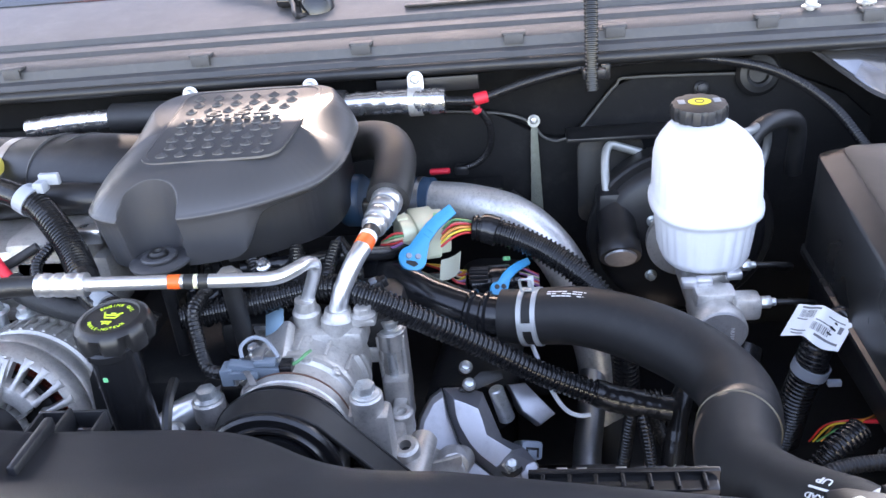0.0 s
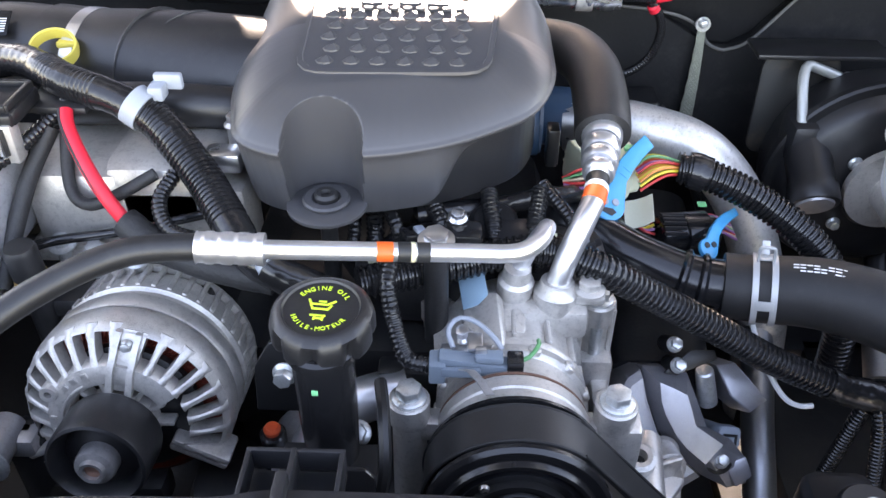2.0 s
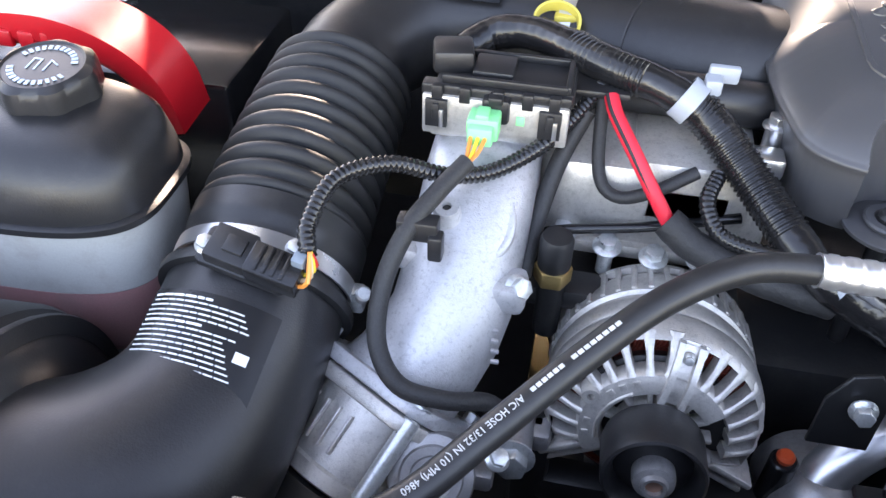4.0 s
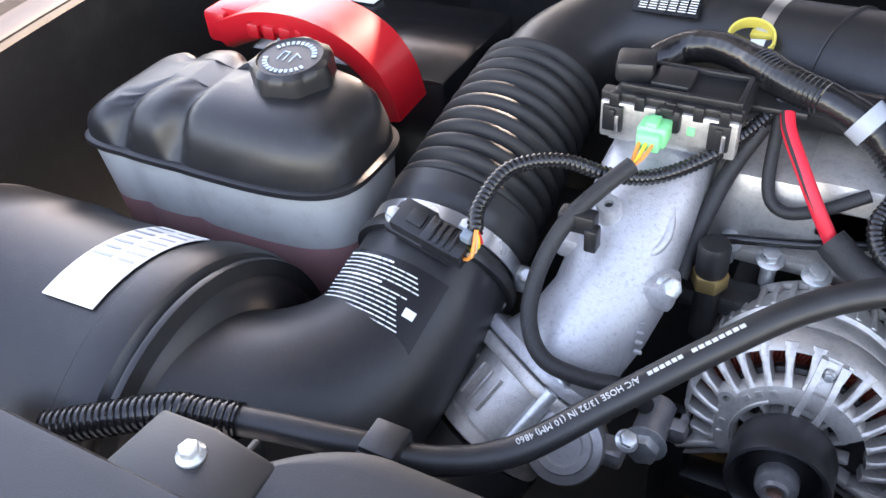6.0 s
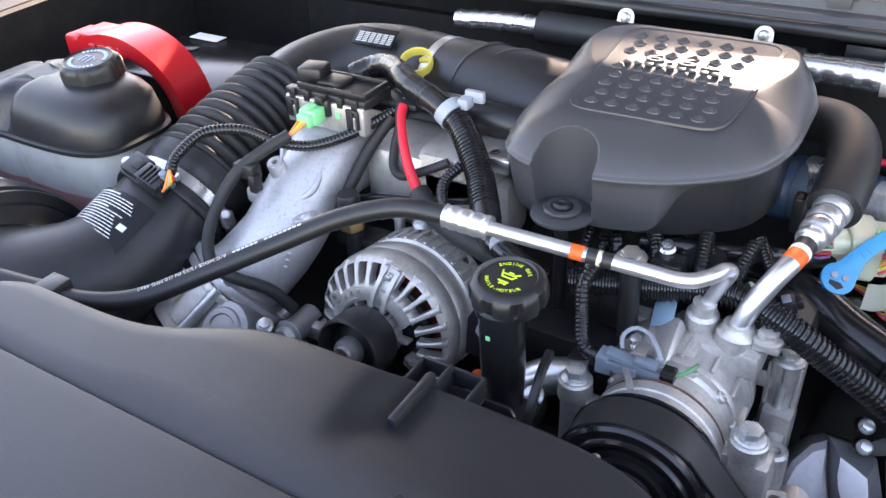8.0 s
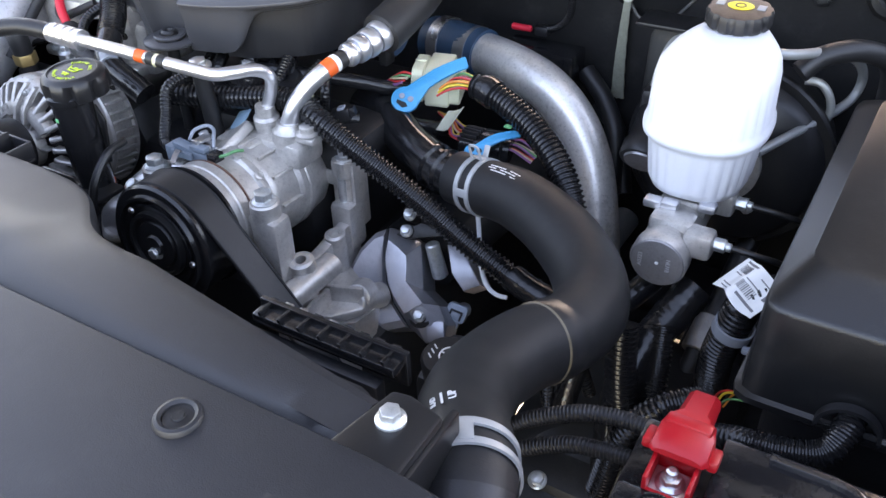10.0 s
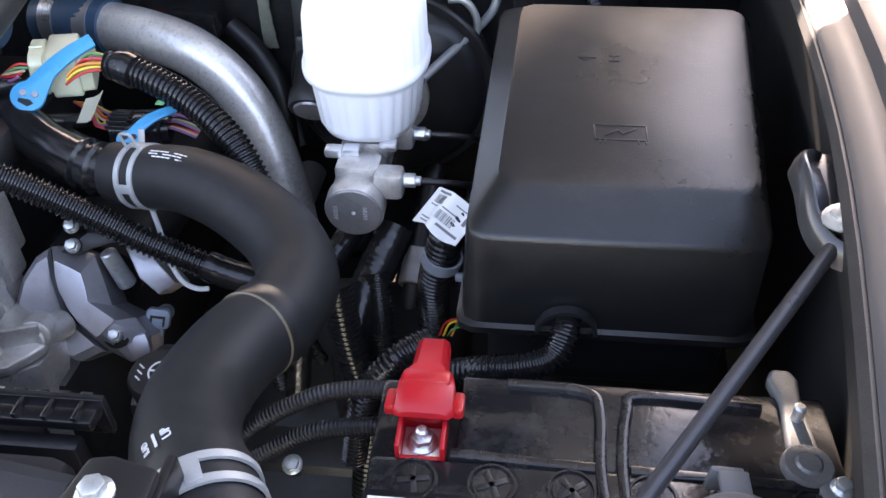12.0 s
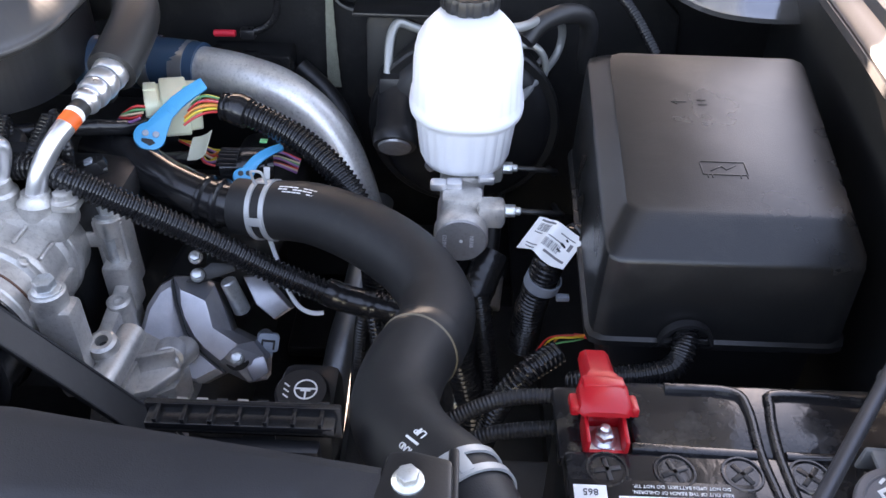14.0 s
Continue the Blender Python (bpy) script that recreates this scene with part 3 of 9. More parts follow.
part("tank", box((MID, 0.6, 1.145), (0.9, 0.075, 0.035), 0.012), PLASTIC, radiator)

fan_shroud = thing("fan_shroud", (0.05, 0.69, 0.9), "black ribbed plastic fan shroud edge", "fan shroud")
part("wall", box((MID, 0.665, 0.9), (0.86, 0.012, 0.46), 0.003), PLASTIC, fan_shroud)
part("rim", join(box((0.165, 0.674, 1.142), (0.125, 0.016, 0.008), 0.002), box((0.165, 0.682, 1.135), (0.13, 0.005, 0.03), 0.001)), GLOSSY, fan_shroud)
for k in range(7):
    part("rim_rib", box((0.11 + k * 0.018, 0.674, 1.1475), (0.003, 0.015, 0.004), 0.0008), GLOSSY, fan_shroud)
for k in range(9):
    part("rim_tab", box((0.11 + k * 0.0135, 0.6855, 1.147), (0.0075, 0.0025, 0.004), 0.0005), STEEL if k in (1, 2, 4) else PLASTIC, fan_shroud)

for c, d in (((-0.2525, 0.736, 1.163), (0.056, 0.003, 0.016)), ((-0.279, 0.72, 1.163), (0.003, 0.03, 0.016)), ((-0.226, 0.72, 1.163), (0.003, 0.03, 0.016)), ((-0.2525, 0.712, 1.166), (0.003, 0.044, 0.02)), ((-0.2525, 0.712, 1.152), (0.056, 0.046, 0.003))):
    part("frame_wall", box(c, d, 0.0008), COVERBLACK, fan_shroud)
part("frame_stem", box((-0.2525, 0.69, 1.12), (0.05, 0.02, 0.07), 0.003), PLASTIC, fan_shroud)

# ---- upper radiator hose ----
hose_path = [(0.075, 1.02, 1.066), (0.105, 1.013, 1.068), (0.16, 0.997, 1.076), (0.217, 0.967, 1.075), (0.263, 0.929, 1.069), (0.287, 0.884, 1.066), (0.286, 0.835, 1.074), (0.268, 0.782, 1.087), (0.261, 0.73, 1.099), (0.27, 0.69, 1.115), (0.285, 0.657, 1.131), (0.303, 0.63, 1.144), (0.318, 0.604, 1.146), (0.328, 0.58, 1.138)]
radiator_hose = thing("radiator_hose", (0.25, 0.8, 1.05), "thick curved black rubber radiator hose with white print", "hose")
hose_line = smooth_line(hose_path, 0.005)


def hose_radius(s, share):
    base = 0.0295 + 0.0045 * min(1.0, share / 0.3) - 0.0035 * max(0, share - 0.6) / 0.4
    return base * (0.985 if share > 0.9 else 1.0) + (0.0012 if 0.55 < share < 0.558 else 0)


part("hose", tube(None, hose_radius, 36, line=hose_line), HOSE, radiator_hose)


seam_i = min(range(len(hose_line)), key=lambda i: (hose_line[i] - V(0.276, 0.803, 1.082)).length)
# a rubber seam, coloured tan so that it carries the sun's glint
part("moulding_seam", lathe([(0.0335, -0.0016), (0.0351, -0.0005), (0.0351, 0.0005), (0.0335, 0.0016)], at(hose_line[seam_i], along(hose_line)[seam_i][0]), 40, True), mat("seam_glint_tan", (0.13, 0.1, 0.06), 0.35, bump=0.1), radiator_hose, "thin seam round the hose, tan for the sun's glint")
half_turn = Matrix.Rotation(radians(180), 4, "Z")
letters = on_hose(join(lettering("RAD", Matrix.Translation((0, -0.006, 0)) @ half_turn, 0.0058), lettering("UP", Matrix.Translation((0, 0.007, 0)) @ half_turn, 0.0078), box((0, 0, 0), (0.013, 0.0016, 0.0004), 0)), hose_line, 0.0325, 0.532, radians(306))
part("print", letters, PRINT, radiator_hose, "white lettering on the hose")
part("print", on_hose(bars([(0.0052 * k, 0.0052 * k + 0.0043, y) for k in range(8) for y in (0, 0.0034, 0.0068) if (k + int(y * 1000)) % 5], Matrix.Identity(4), 0.0012), hose_line, 0.0312, 0.058, radians(288)), PRINT, radiator_hose, "small white print bars")


CLAMPGREY = mat("zinc_flake_coat", (0.42, 0.43, 0.43), 0.42, 0.35, vary=0.12, bump=0.15)


def spring_clamp(line, share, r, spin, name="hose_clamp"):
    """A twin-band spring clamp with its ears."""
    i = int(share * (len(line) - 1))
    t, u, w = along(line)[i]
    c = thing(name, tuple(line[i]), "bright steel spring clamp round the radiator hose", "clamp", "hose clamps")
    m = at(line[i], t)
    for o in (-0.0078, 0.0078):
        part("band", lathe([(r, o - 0.0028), (r + 0.0018, o - 0.0026), (r + 0.0018, o + 0.0026), (r, o + 0.0028)], m, 40, True), CLAMPGREY, c)
    for a in (0, 90, 200, 290):
        q = Matrix.Rotation(radians(a + spin), 4, "Z")
        part("bridge", box((r + 0.001, 0, 0), (0.0022, 0.009, 0.016), 0.0006, m @ q), CLAMPGREY, c)
    q = Matrix.Rotation(radians(spin + 20), 4, "Z")
    part("ear", tube([m @ q @ Vector(p) for p in ((r, -0.004, -0.0065), (r + 0.012, -0.004, -0.0065), (r + 0.0175, -0.004, -0.0055), (r + 0.0185, -0.004, 0), (r + 0.0175, -0.004, 0.0055), (r + 0.012, -0.004, 0.0065), (r, -0.004, 0.0065))], 0.0014, 8, 0.0015), CLAMPGREY, c)
    q = Matrix.Rotation(radians(spin - 18), 4, "Z")
    part("ear", join(box((r + 0.007, 0.004, 0), (0.014, 0.0016, 0.007), 0.0006, m @ q)), CLAMPGREY, c)
    return c


spring_clamp(hose_line, 0.058, 0.0305, 80)
spring_clamp(hose_line, 0.93, 0.0312, 250)

neck = single("radiator_outlet", tube([(0.32, 0.6, 1.146), (0.332, 0.572, 1.135), (0.342, 0.545, 1.115)], lambda s, share: 0.031 + 0.004 * (0.3 < share < 0.4), 24), PLASTIC, "black plastic radiator outlet neck", "pipe")
coolant_pipe = thing("coolant_pipe", (0.04, 1.03, 1.06), "glossy black coolant outlet pipe with raised rings", "pipe")
part("pipe", tube([(0.1, 1.014, 1.067), (0.05, 1.026, 1.066), (0.0, 1.045, 1.075), (-0.05, 1.075, 1.085), (-0.1, 1.1, 1.08)], lambda s, share: 0.0235 + 0.0035 * (math.sin(s * 330) > 0.72 and s < 0.075), 22, 0.003), GLOSSY, coolant_pipe)

# ---- engine mass ----
def section(c, d, w, h, n=32, power=2.6):
    """A rounded cross-section about c, square to d, w wide and h deep."""
    d = Vector(d).normalized()
    side = d.cross(Vector((0, 0, 1))).normalized()
    up = side.cross(d)
    out = []
    for k in range(n):
        a = 2 * math.pi * k / n
        x = math.copysign(abs(math.cos(a)) ** (2 / power), math.cos(a)) * w
        y = math.copysign(abs(math.sin(a)) ** (2 / power), math.sin(a)) * h
        out.append(Vector(c) + side * x + up * y)
    return out


engine_block = thing("engine_block", (-0.2, 1.1, 0.5), "black engine block deep below its fittings", "engine")
part("crankcase", box((-0.2, 1.1, 0.72), (0.5, 0.46, 0.4), 0.03), BLOCK, engine_block)
part("valley", box((-0.22, 1.12, 0.97), (0.3, 0.36, 0.16), 0.03), BLOCK, engine_block)
part("front_case", box((-0.2, 0.855, 0.84), (0.36, 0.05, 0.3), 0.02), BLOCK, engine_block)
part("head", box((-0.4, 1.12, 1.0), (0.16, 0.36, 0.14), 0.025, Matrix.Translation((-0.4, 1.1, 1)) @ Matrix.Rotation(radians(-18), 4, "Y") @ Matrix.Translation((0.4, -1.1, -1))), BLOCK, engine_block)

# ---- intake cover ----
def resample(corners, n, rad):
    """Rounds a closed outline and cuts it to n points."""
    pts = []
    k = len(corners)
    for i in range(k):
        a, b, c = (Vector(corners[(i + j) % k]) for j in (-1, 0, 1))
        ra = min(rad, (a - b).length * 0.45, (c - b).length * 0.45)
        p, q = b + (a - b).normalized() * ra, b + (c - b).normalized() * ra
        pts += [p.lerp(b, t).lerp(b.lerp(q, t), t) for t in (0, 0.2, 0.4, 0.6, 0.8, 1)]
    lens = [0.0]
    for a, b in zip(pts, pts[1:] + pts[:1]):
        lens.append(lens[-1] + (b - a).length)
    out, j = [], 0
    for i in range(n):
        s = lens[-1] * i / n
        while lens[j + 1] < s:
            j += 1
        f = (s - lens[j]) / max(1e-9, lens[j + 1] - lens[j])
        out.append(pts[j % len(pts)].lerp(pts[(j + 1) % len(pts)], f))
    return out


RIM = [(-0.335, 0.972), (-0.3, 0.953), (-0.225, 0.955), (-0.165, 0.975), (-0.105, 1.018), (-0.086, 1.07), (-0.086, 1.18), (-0.115, 1.222), (-0.2, 1.232), (-0.31, 1.226), (-0.35, 1.19), (-0.352, 1.05)]
rim = resample(RIM, 900, 0.05)
centre = Vector((-0.218, 1.095))
FLUTE = -0.266


def cover_loop(z, inset, notch):
    """One level of the shell, with the round channel cut into its front."""
    loop = []
    r = 0.03 - 0.06 * max(0.0, 1.23 - z)
    axis_y = 0.963
    for q in rim:
        d = q - centre
        back = min(1.0, max(0.0, (q.y - 1.1) / 0.11))
        p = centre + d * (1 - inset * (1 - 0.72 * back) / d.length)
        y = p.y
        if q.y < 1.06 and abs(p.x - FLUTE) < r:
            y = max(y, axis_y + math.sqrt(r * r - (p.x - FLUTE) ** 2))
        zz = z
        if notch:
            zz += 0.05 / (1 + math.exp(-(p.x + 0.172) * 190)) * notch
            zz += 0.034 / (1 + math.exp(-(p.y - 1.05) * 60)) * (p.x < -0.2) * notch
        loop.append((p.x, y, zz + 0.1 * (y - 1.03) * max(0.0, zz - 1.19) / 0.075))
    return loop


intake_cover = thing("intake_cover", (-0.218, 1.09, 1.18), "satin dark grey plastic intake cover with studded top panel", "engine cover")
levels = [(1.174, 0.014, 1), (1.1745, 0.0105, 1), (1.188, 0.008, 0.78), (1.206, 0.005, 0.5), (1.226, 0.0018, 0.1), (1.2325, 0.0004, 0), (1.234, -0.0008, 0), (1.236, -0.0014, 0), (1.2375, -0.0008, 0), (1.2384, 0.0012, 0)]
for k in range(1, 25):
    a = k / 24
    levels.append((1.2384 + 0.029 * (1 - (1 - a) ** 1.5), 0.0012 + 0.0594 * a ** 1.3, 0))
loops = [cover_loop(z, i, c) for z, i, c in levels]
shell = part("shell", loft(loops), SATIN, intake_cover, sharp=50)
part("lower_body", loft([[(centre.x + (q.x - centre.x) * 0.86 + 0.006, centre.y + (q.y - centre.y) * (0.72 if q.x < -0.21 and q.y < 1.05 else 0.86) + 0.008, z) for q in rim] for z in (1.165, 1.205, 1.224)]), PLASTIC, intake_cover)
PANEL = [(-0.29, 1.022), (-0.146, 1.026), (-0.13, 1.205), (-0.296, 1.205)]
panel = resample(PANEL, 64, 0.022)
pc = Vector((-0.216, 1.114))
part("panel_rim", loft([[(pc.x + (q.x - pc.x) * s, pc.y + (q.y - pc.y) * s, z + 0.1 * (pc.y + (q.y - pc.y) * s - 1.03)) for q in panel] for s, z in ((1.05, 1.2665), (1.045, 1.2688), (1.0, 1.2692), (0.985, 1.268))], cap=False), SATIN, intake_cover)
part("panel", loft([[(pc.x + (q.x - pc.x) * 0.995, pc.y + (q.y - pc.y) * 0.995, z + 0.1 * (pc.y + (q.y - pc.y) * 0.995 - 1.03)) for q in panel] for z in (1.2655, 1.2682)]), SATIN, intake_cover, "recessed dark top panel")
stud_bm = loft([[(0.0072 * s * math.cos(a) + o, 0.006 * s * math.sin(a) + o, z) for a in [math.pi / 4 * k for k in range(8)]] for s, z, o in ((1.0, 0.0, 0), (0.95, 0.0012, 0), (0.08, 0.0046, 0.0015))])
stud_mesh = to_mesh("stud", stud_bm, SATIN, 20)
for row in range(9):
    if row == 5:
        continue
    for col in range(6):
        ob = new("stud", stud_mesh)
        ob.parent = shell
        y = 1.036 + row * 0.0187
        w = 0.108 + 0.01 * row / 8
        ob.location = Vector((-0.218 - w / 2 + w * (col + (0.18 if row % 2 else -0.0)) / 5.2, y, 1.2678 + 0.1 * (y - 1.03))) - Vector(intake_cover["base"])
row_y = 1.036 + 5 * 0.0187
badge_m = Matrix.Translation((-0.216, row_y + 0.005, 1.2702 + 0.1 * (row_y - 1.03))) @ Matrix.Rotation(math.atan(0.1), 4, "X")
part("badge_letters", lettering("6.6L", badge_m @ Matrix.Diagonal((2.2, 1, 1, 1)), 0.021, 0.0016), SATIN, intake_cover, "raised engine size letters")
for k in range(10):
    part("badge_block", box((-0.268 + 0.0112 * k, row_y - 0.0095, 1.2695 + 0.1 * (row_y - 1.03)), (0.008, 0.006, 0.0024), 0.0006), SATIN, intake_cover, "raised badge block")
part("lip", lathe([(0.005, 0), (0.0155, 0), (0.018, 0.0015), (0.0185, 0.0035), (0.017, 0.005), (0.0115, 0.0052), (0.0098, 0.0035), (0.005, 0.0035)], Matrix.Translation((FLUTE, 0.962, 1.186)), 32), SATIN, intake_cover)
part("flute_floor", lathe([(0.004, 0), (0.029, 0), (0.031, 0.0015), (0.031, 0.004), (0.029, 0.0055), (0.004, 0.0055)], Matrix.Translation((FLUTE, 0.963, 1.1805)), 40, True), SATIN, intake_cover)
part("grommet", lathe([(0, 0.0), (0.0095, 0.0), (0.0095, 0.01), (0.0075, 0.0125), (0.0045, 0.012), (0.0035, 0.009), (0, 0.009)], Matrix.Translation((FLUTE, 0.962, 1.183)), 24), RUBBER, intake_cover)
part("mounting_post", rod((FLUTE, 0.962, 1.07), (FLUTE, 0.962, 1.186), 0.007), DARKSTEEL, intake_cover)

# ---- air conditioning lines ----
discharge_line = thing("refrigerant_line", (-0.2, 0.88, 1.15), "bright aluminium refrigerant pipe with orange and black bands", "pipe", "refrigerant lines")
small_path = [(-0.336, 0.8655, 1.2135), (-0.29, 0.868, 1.211), (-0.23, 0.873, 1.2075), (-0.16, 0.883, 1.2005), (-0.125, 0.885, 1.2), (-0.109, 0.897, 1.2005), (-0.1015, 0.917, 1.197), (-0.0995, 0.936, 1.184), (-0.107, 0.944, 1.163), (-0.117, 0.943, 1.138)]
small_line = smooth_line(small_path, 0.001)
part("pipe", tube(None, 0.0066, 18, line=small_line), TUBE, discharge_line)


def band(line, s0, s1, r, n=20):
    i0, i1 = int(s0 * (len(line) - 1)), int(s1 * (len(line) - 1))
    return tube(None, r, n, line=line[i0:i1 + 1])


part("ferrule", join(tube(None, lambda s, share: 0.0112 - 0.0007 * (math.sin(s * 560) > 0.3), 20, line=smooth_line(small_path, 0.0012)[:int(0.046 / 0.0012)])), TUBE, discharge_line, "crimped aluminium ferrule")
part("orange_band", band(small_line, 0.36, 0.392, 0.0069), ORANGE, discharge_line)
part("black_band", band(small_line, 0.4, 0.428, 0.0069), BLACKBAND, discharge_line)
part("cream_band", band(small_line, 0.43, 0.438, 0.0069), CREAM, discharge_line)
part("black_band", band(small_line, 0.44, 0.468, 0.0069), BLACKBAND, discharge_line)
part("port_nut", lathe([(0.0, -0.016), (0.0135, -0.016), (0.0145, -0.012), (0.0145, 0.0), (0.0115, 0.003), (0.0105, 0.014), (0, 0.014)], at((-0.118, 0.942, 1.13), (0.05, -0.1, 1)), 24), CAST, discharge_line)

ac_hose = thing("refrigerant_hose", (-0.5, 0.75, 1.15), "black rubber refrigerant hose with white printed lettering", "hose")
ac_path = [(-0.3, 0.8675, 1.2115), (-0.336, 0.8655, 1.2135), (-0.38, 0.853, 1.2165), (-0.425, 0.825, 1.208), (-0.47, 0.783, 1.191), (-0.515, 0.733, 1.175), (-0.555, 0.688, 1.163), (-0.595, 0.661, 1.164), (-0.64, 0.647, 1.172), (-0.7, 0.63, 1.18), (-0.76, 0.612, 1.182), (-0.83, 0.575, 1.17)]
ac_line = smooth_line(ac_path, 0.004)
part("hose", tube(None, 0.0094, 18, line=ac_line), RUBBER, ac_hose)
part("sleeve", ribbed([(-0.71, 0.627, 1.181), (-0.735, 0.62, 1.182), (-0.76, 0.612, 1.182), (-0.83, 0.575, 1.17)], 0.0118, 0.0048, 0.14), CONDUIT, ac_hose, "black ribbed sleeve over the hose")
print_txt = join(lettering("A/C HOSE 13/32 IN (10 MM) 4860", Matrix.Translation((0.073, 0, 0)), 0.0059, align="LEFT"), bars([(k * 0.0047, k * 0.0047 + 0.0036, 0) for k in range(8)] + [(0.043 + k * 0.0042, 0.043 + k * 0.0042 + 0.0032, 0) for k in range(6)], Matrix.Identity(4), 0.0025))
part("print", on_hose(print_txt, ac_line, 0.0094, 0.17, radians(262)), mat("worn_white_print", (0.5, 0.5, 0.49), 0.6, vary=0.5, grain=900, bump=0), ac_hose, "white printed lettering")
part("clip", join(box((-0.622, 0.653, 1.1725), (0.024, 0.024, 0.018), 0.0015, None), box((-0.622, 0.641, 1.164), (0.026, 0.004, 0.026), 0.001)), PLASTIC, ac_hose, "black square hose clip")

suction_line = thing("refrigerant_line", (-0.05, 1.0, 1.12), "thick aluminium suction pipe with an orange band", "pipe", "refrigerant lines")
big_path = [(-0.086, 0.939, 1.128), (-0.079, 0.947, 1.15), (-0.068, 0.962, 1.17), (-0.058, 0.982, 1.182), (-0.052, 1.01, 1.187), (-0.047, 1.04, 1.19), (-0.042, 1.07, 1.195)]
big_line = smooth_line(big_path, 0.001)
part("pipe", tube(None, 0.0093, 20, line=big_line), TUBE, suction_line)
part("orange_band", band(big_line, 0.44, 0.5, 0.0097), ORANGE, suction_line)
part("cream_band", band(big_line, 0.5, 0.53, 0.0098), WHITE, suction_line)
part("black_band", band(big_line, 0.54, 0.6, 0.0097), BLACKBAND, suction_line)
for a, b, r in ((0.62, 0.68, 0.0135), (0.7, 0.78, 0.0155), (0.79, 0.88, 0.0165), (0.89, 0.99, 0.0175)):
    part("ferrule_ring", tube(None, lambda s, share, r=r: r - 0.0018 * abs(2 * share - 1) ** 3, 22, line=big_line[int(a * (len(big_line) - 1)):int(b * (len(big_line) - 1)) + 1]), TUBE, suction_line)
part("port_nut", lathe([(0, -0.018), (0.017, -0.018), (0.018, -0.012), (0.018, 0.0), (0.0145, 0.004), (0.013, 0.01), (0, 0.01)], at((-0.086, 0.939, 1.122), (0.05, 0.1, 1)), 24), CAST, suction_line)
part("bracket", box((-0.07, 0.941, 1.119), (0.045, 0.022, 0.009), 0.003), CAST, suction_line)
part("insulation", tube([(-0.043, 1.062, 1.194), (-0.041, 1.1, 1.203), (-0.044, 1.15, 1.212), (-0.062, 1.195, 1.213), (-0.1, 1.225, 1.205), (-0.15, 1.235, 1.19)], lambda s, share: 0.0245 * (0.97 if share < 0.02 else 1.0), 24), FOAM, suction_line, "matt black foam insulation")

# ---- compressor ----
comp = thing("compressor", (-0.12, 0.88, 0.98), "cast aluminium air conditioning compressor with black pulley", "compressor")
AXIS = at((-0.12, 0.8, 1.066), (0, 1, -0.09))
part("body", lathe([(0, 0.0), (0.05, 0.0), (0.056, 0.004), (0.0575, 0.012), (0.0575, 0.028), (0.0562, 0.0295), (0.0562, 0.0315), (0.0575, 0.033), (0.0575, 0.044), (0.0545, 0.0475), (0.0545, 0.068), (0.0565, 0.0695), (0.0585, 0.0705), (0.0585, 0.0765), (0.0575, 0.078), (0.0575, 0.0792), (0.0585, 0.0805), (0.0585, 0.086), (0.056, 0.088), (0.0545, 0.0895), (0.0545, 0.121), (0.057, 0.123), (0.0592, 0.1245), (0.0592, 0.1305), (0.0578, 0.132), (0.0578, 0.1335), (0.0592, 0.135), (0.0592, 0.142), (0.056, 0.145), (0.0545, 0.17), (0.05, 0.178), (0, 0.178)], AXIS, 64), CAST, comp)
part("gasket", lathe([(0.055, 0.0462), (0.0572, 0.0462), (0.0572, 0.0478), (0.055, 0.0478)], AXIS, 56, True), mat("rust_gasket", (0.16, 0.08, 0.055), 0.7), comp, "thin rust brown gasket line")
rib_mesh = to_mesh("rib", box((0.0565, 0, 0.105), (0.0055, 0.0035, 0.032), 0.0012), CAST)
lug_mesh = to_mesh("lug", lathe([(0, 0), (0.0058, 0), (0.0052, 0.0035), (0.0034, 0.0042), (0.003, 0.003), (0, 0.003)], Matrix.Translation((0.056, 0, 0.0735)) @ Matrix.Rotation(radians(90), 4, "Y"), 14), CAST)
for mesh, angles in ((rib_mesh, (-60, -25, 8, 35, 62, 90, 118, 145, 178)), (lug_mesh, (-45, -5, 22, 48, 76, 104, 135, 165))):
    for a in angles:
        ob = new(mesh.name, mesh)
        ob.parent = comp
        ob.matrix_local = Matrix.Translation(-Vector(comp["base"])) @ AXIS @ Matrix.Rotation(radians(a), 4, "Z")
part("side_flat", prism([(-0.03, -0.03), (0.03, -0.034), (0.032, 0.02), (0.012, 0.03), (-0.028, 0.026)], 0.012, Matrix.Translation((-0.152, 0.912, 1.098)) @ Matrix.Rotation(radians(-32), 4, "Y") @ Matrix.Rotation(radians(12), 4, "X"), 0.003), CAST, comp)
part("strap", loft([[Vector(p) + Vector(o) for o in ((-0.003, 0, 0.0), (-0.003, 0, 0.001), (0.003, 0.001, 0.001), (0.003, 0.001, 0))] for p in ((-0.16, 0.853, 1.118), (-0.153, 0.843, 1.127), (-0.146, 0.832, 1.128), (-0.14, 0.822, 1.126))]), CASTDARK, comp, "flat grey cable strap")
part("head", join(box((-0.102, 0.942, 1.1), (0.085, 0.045, 0.03), 0.008), box((-0.135, 0.925, 1.108), (0.05, 0.05, 0.012), 0.005)), CAST, comp)
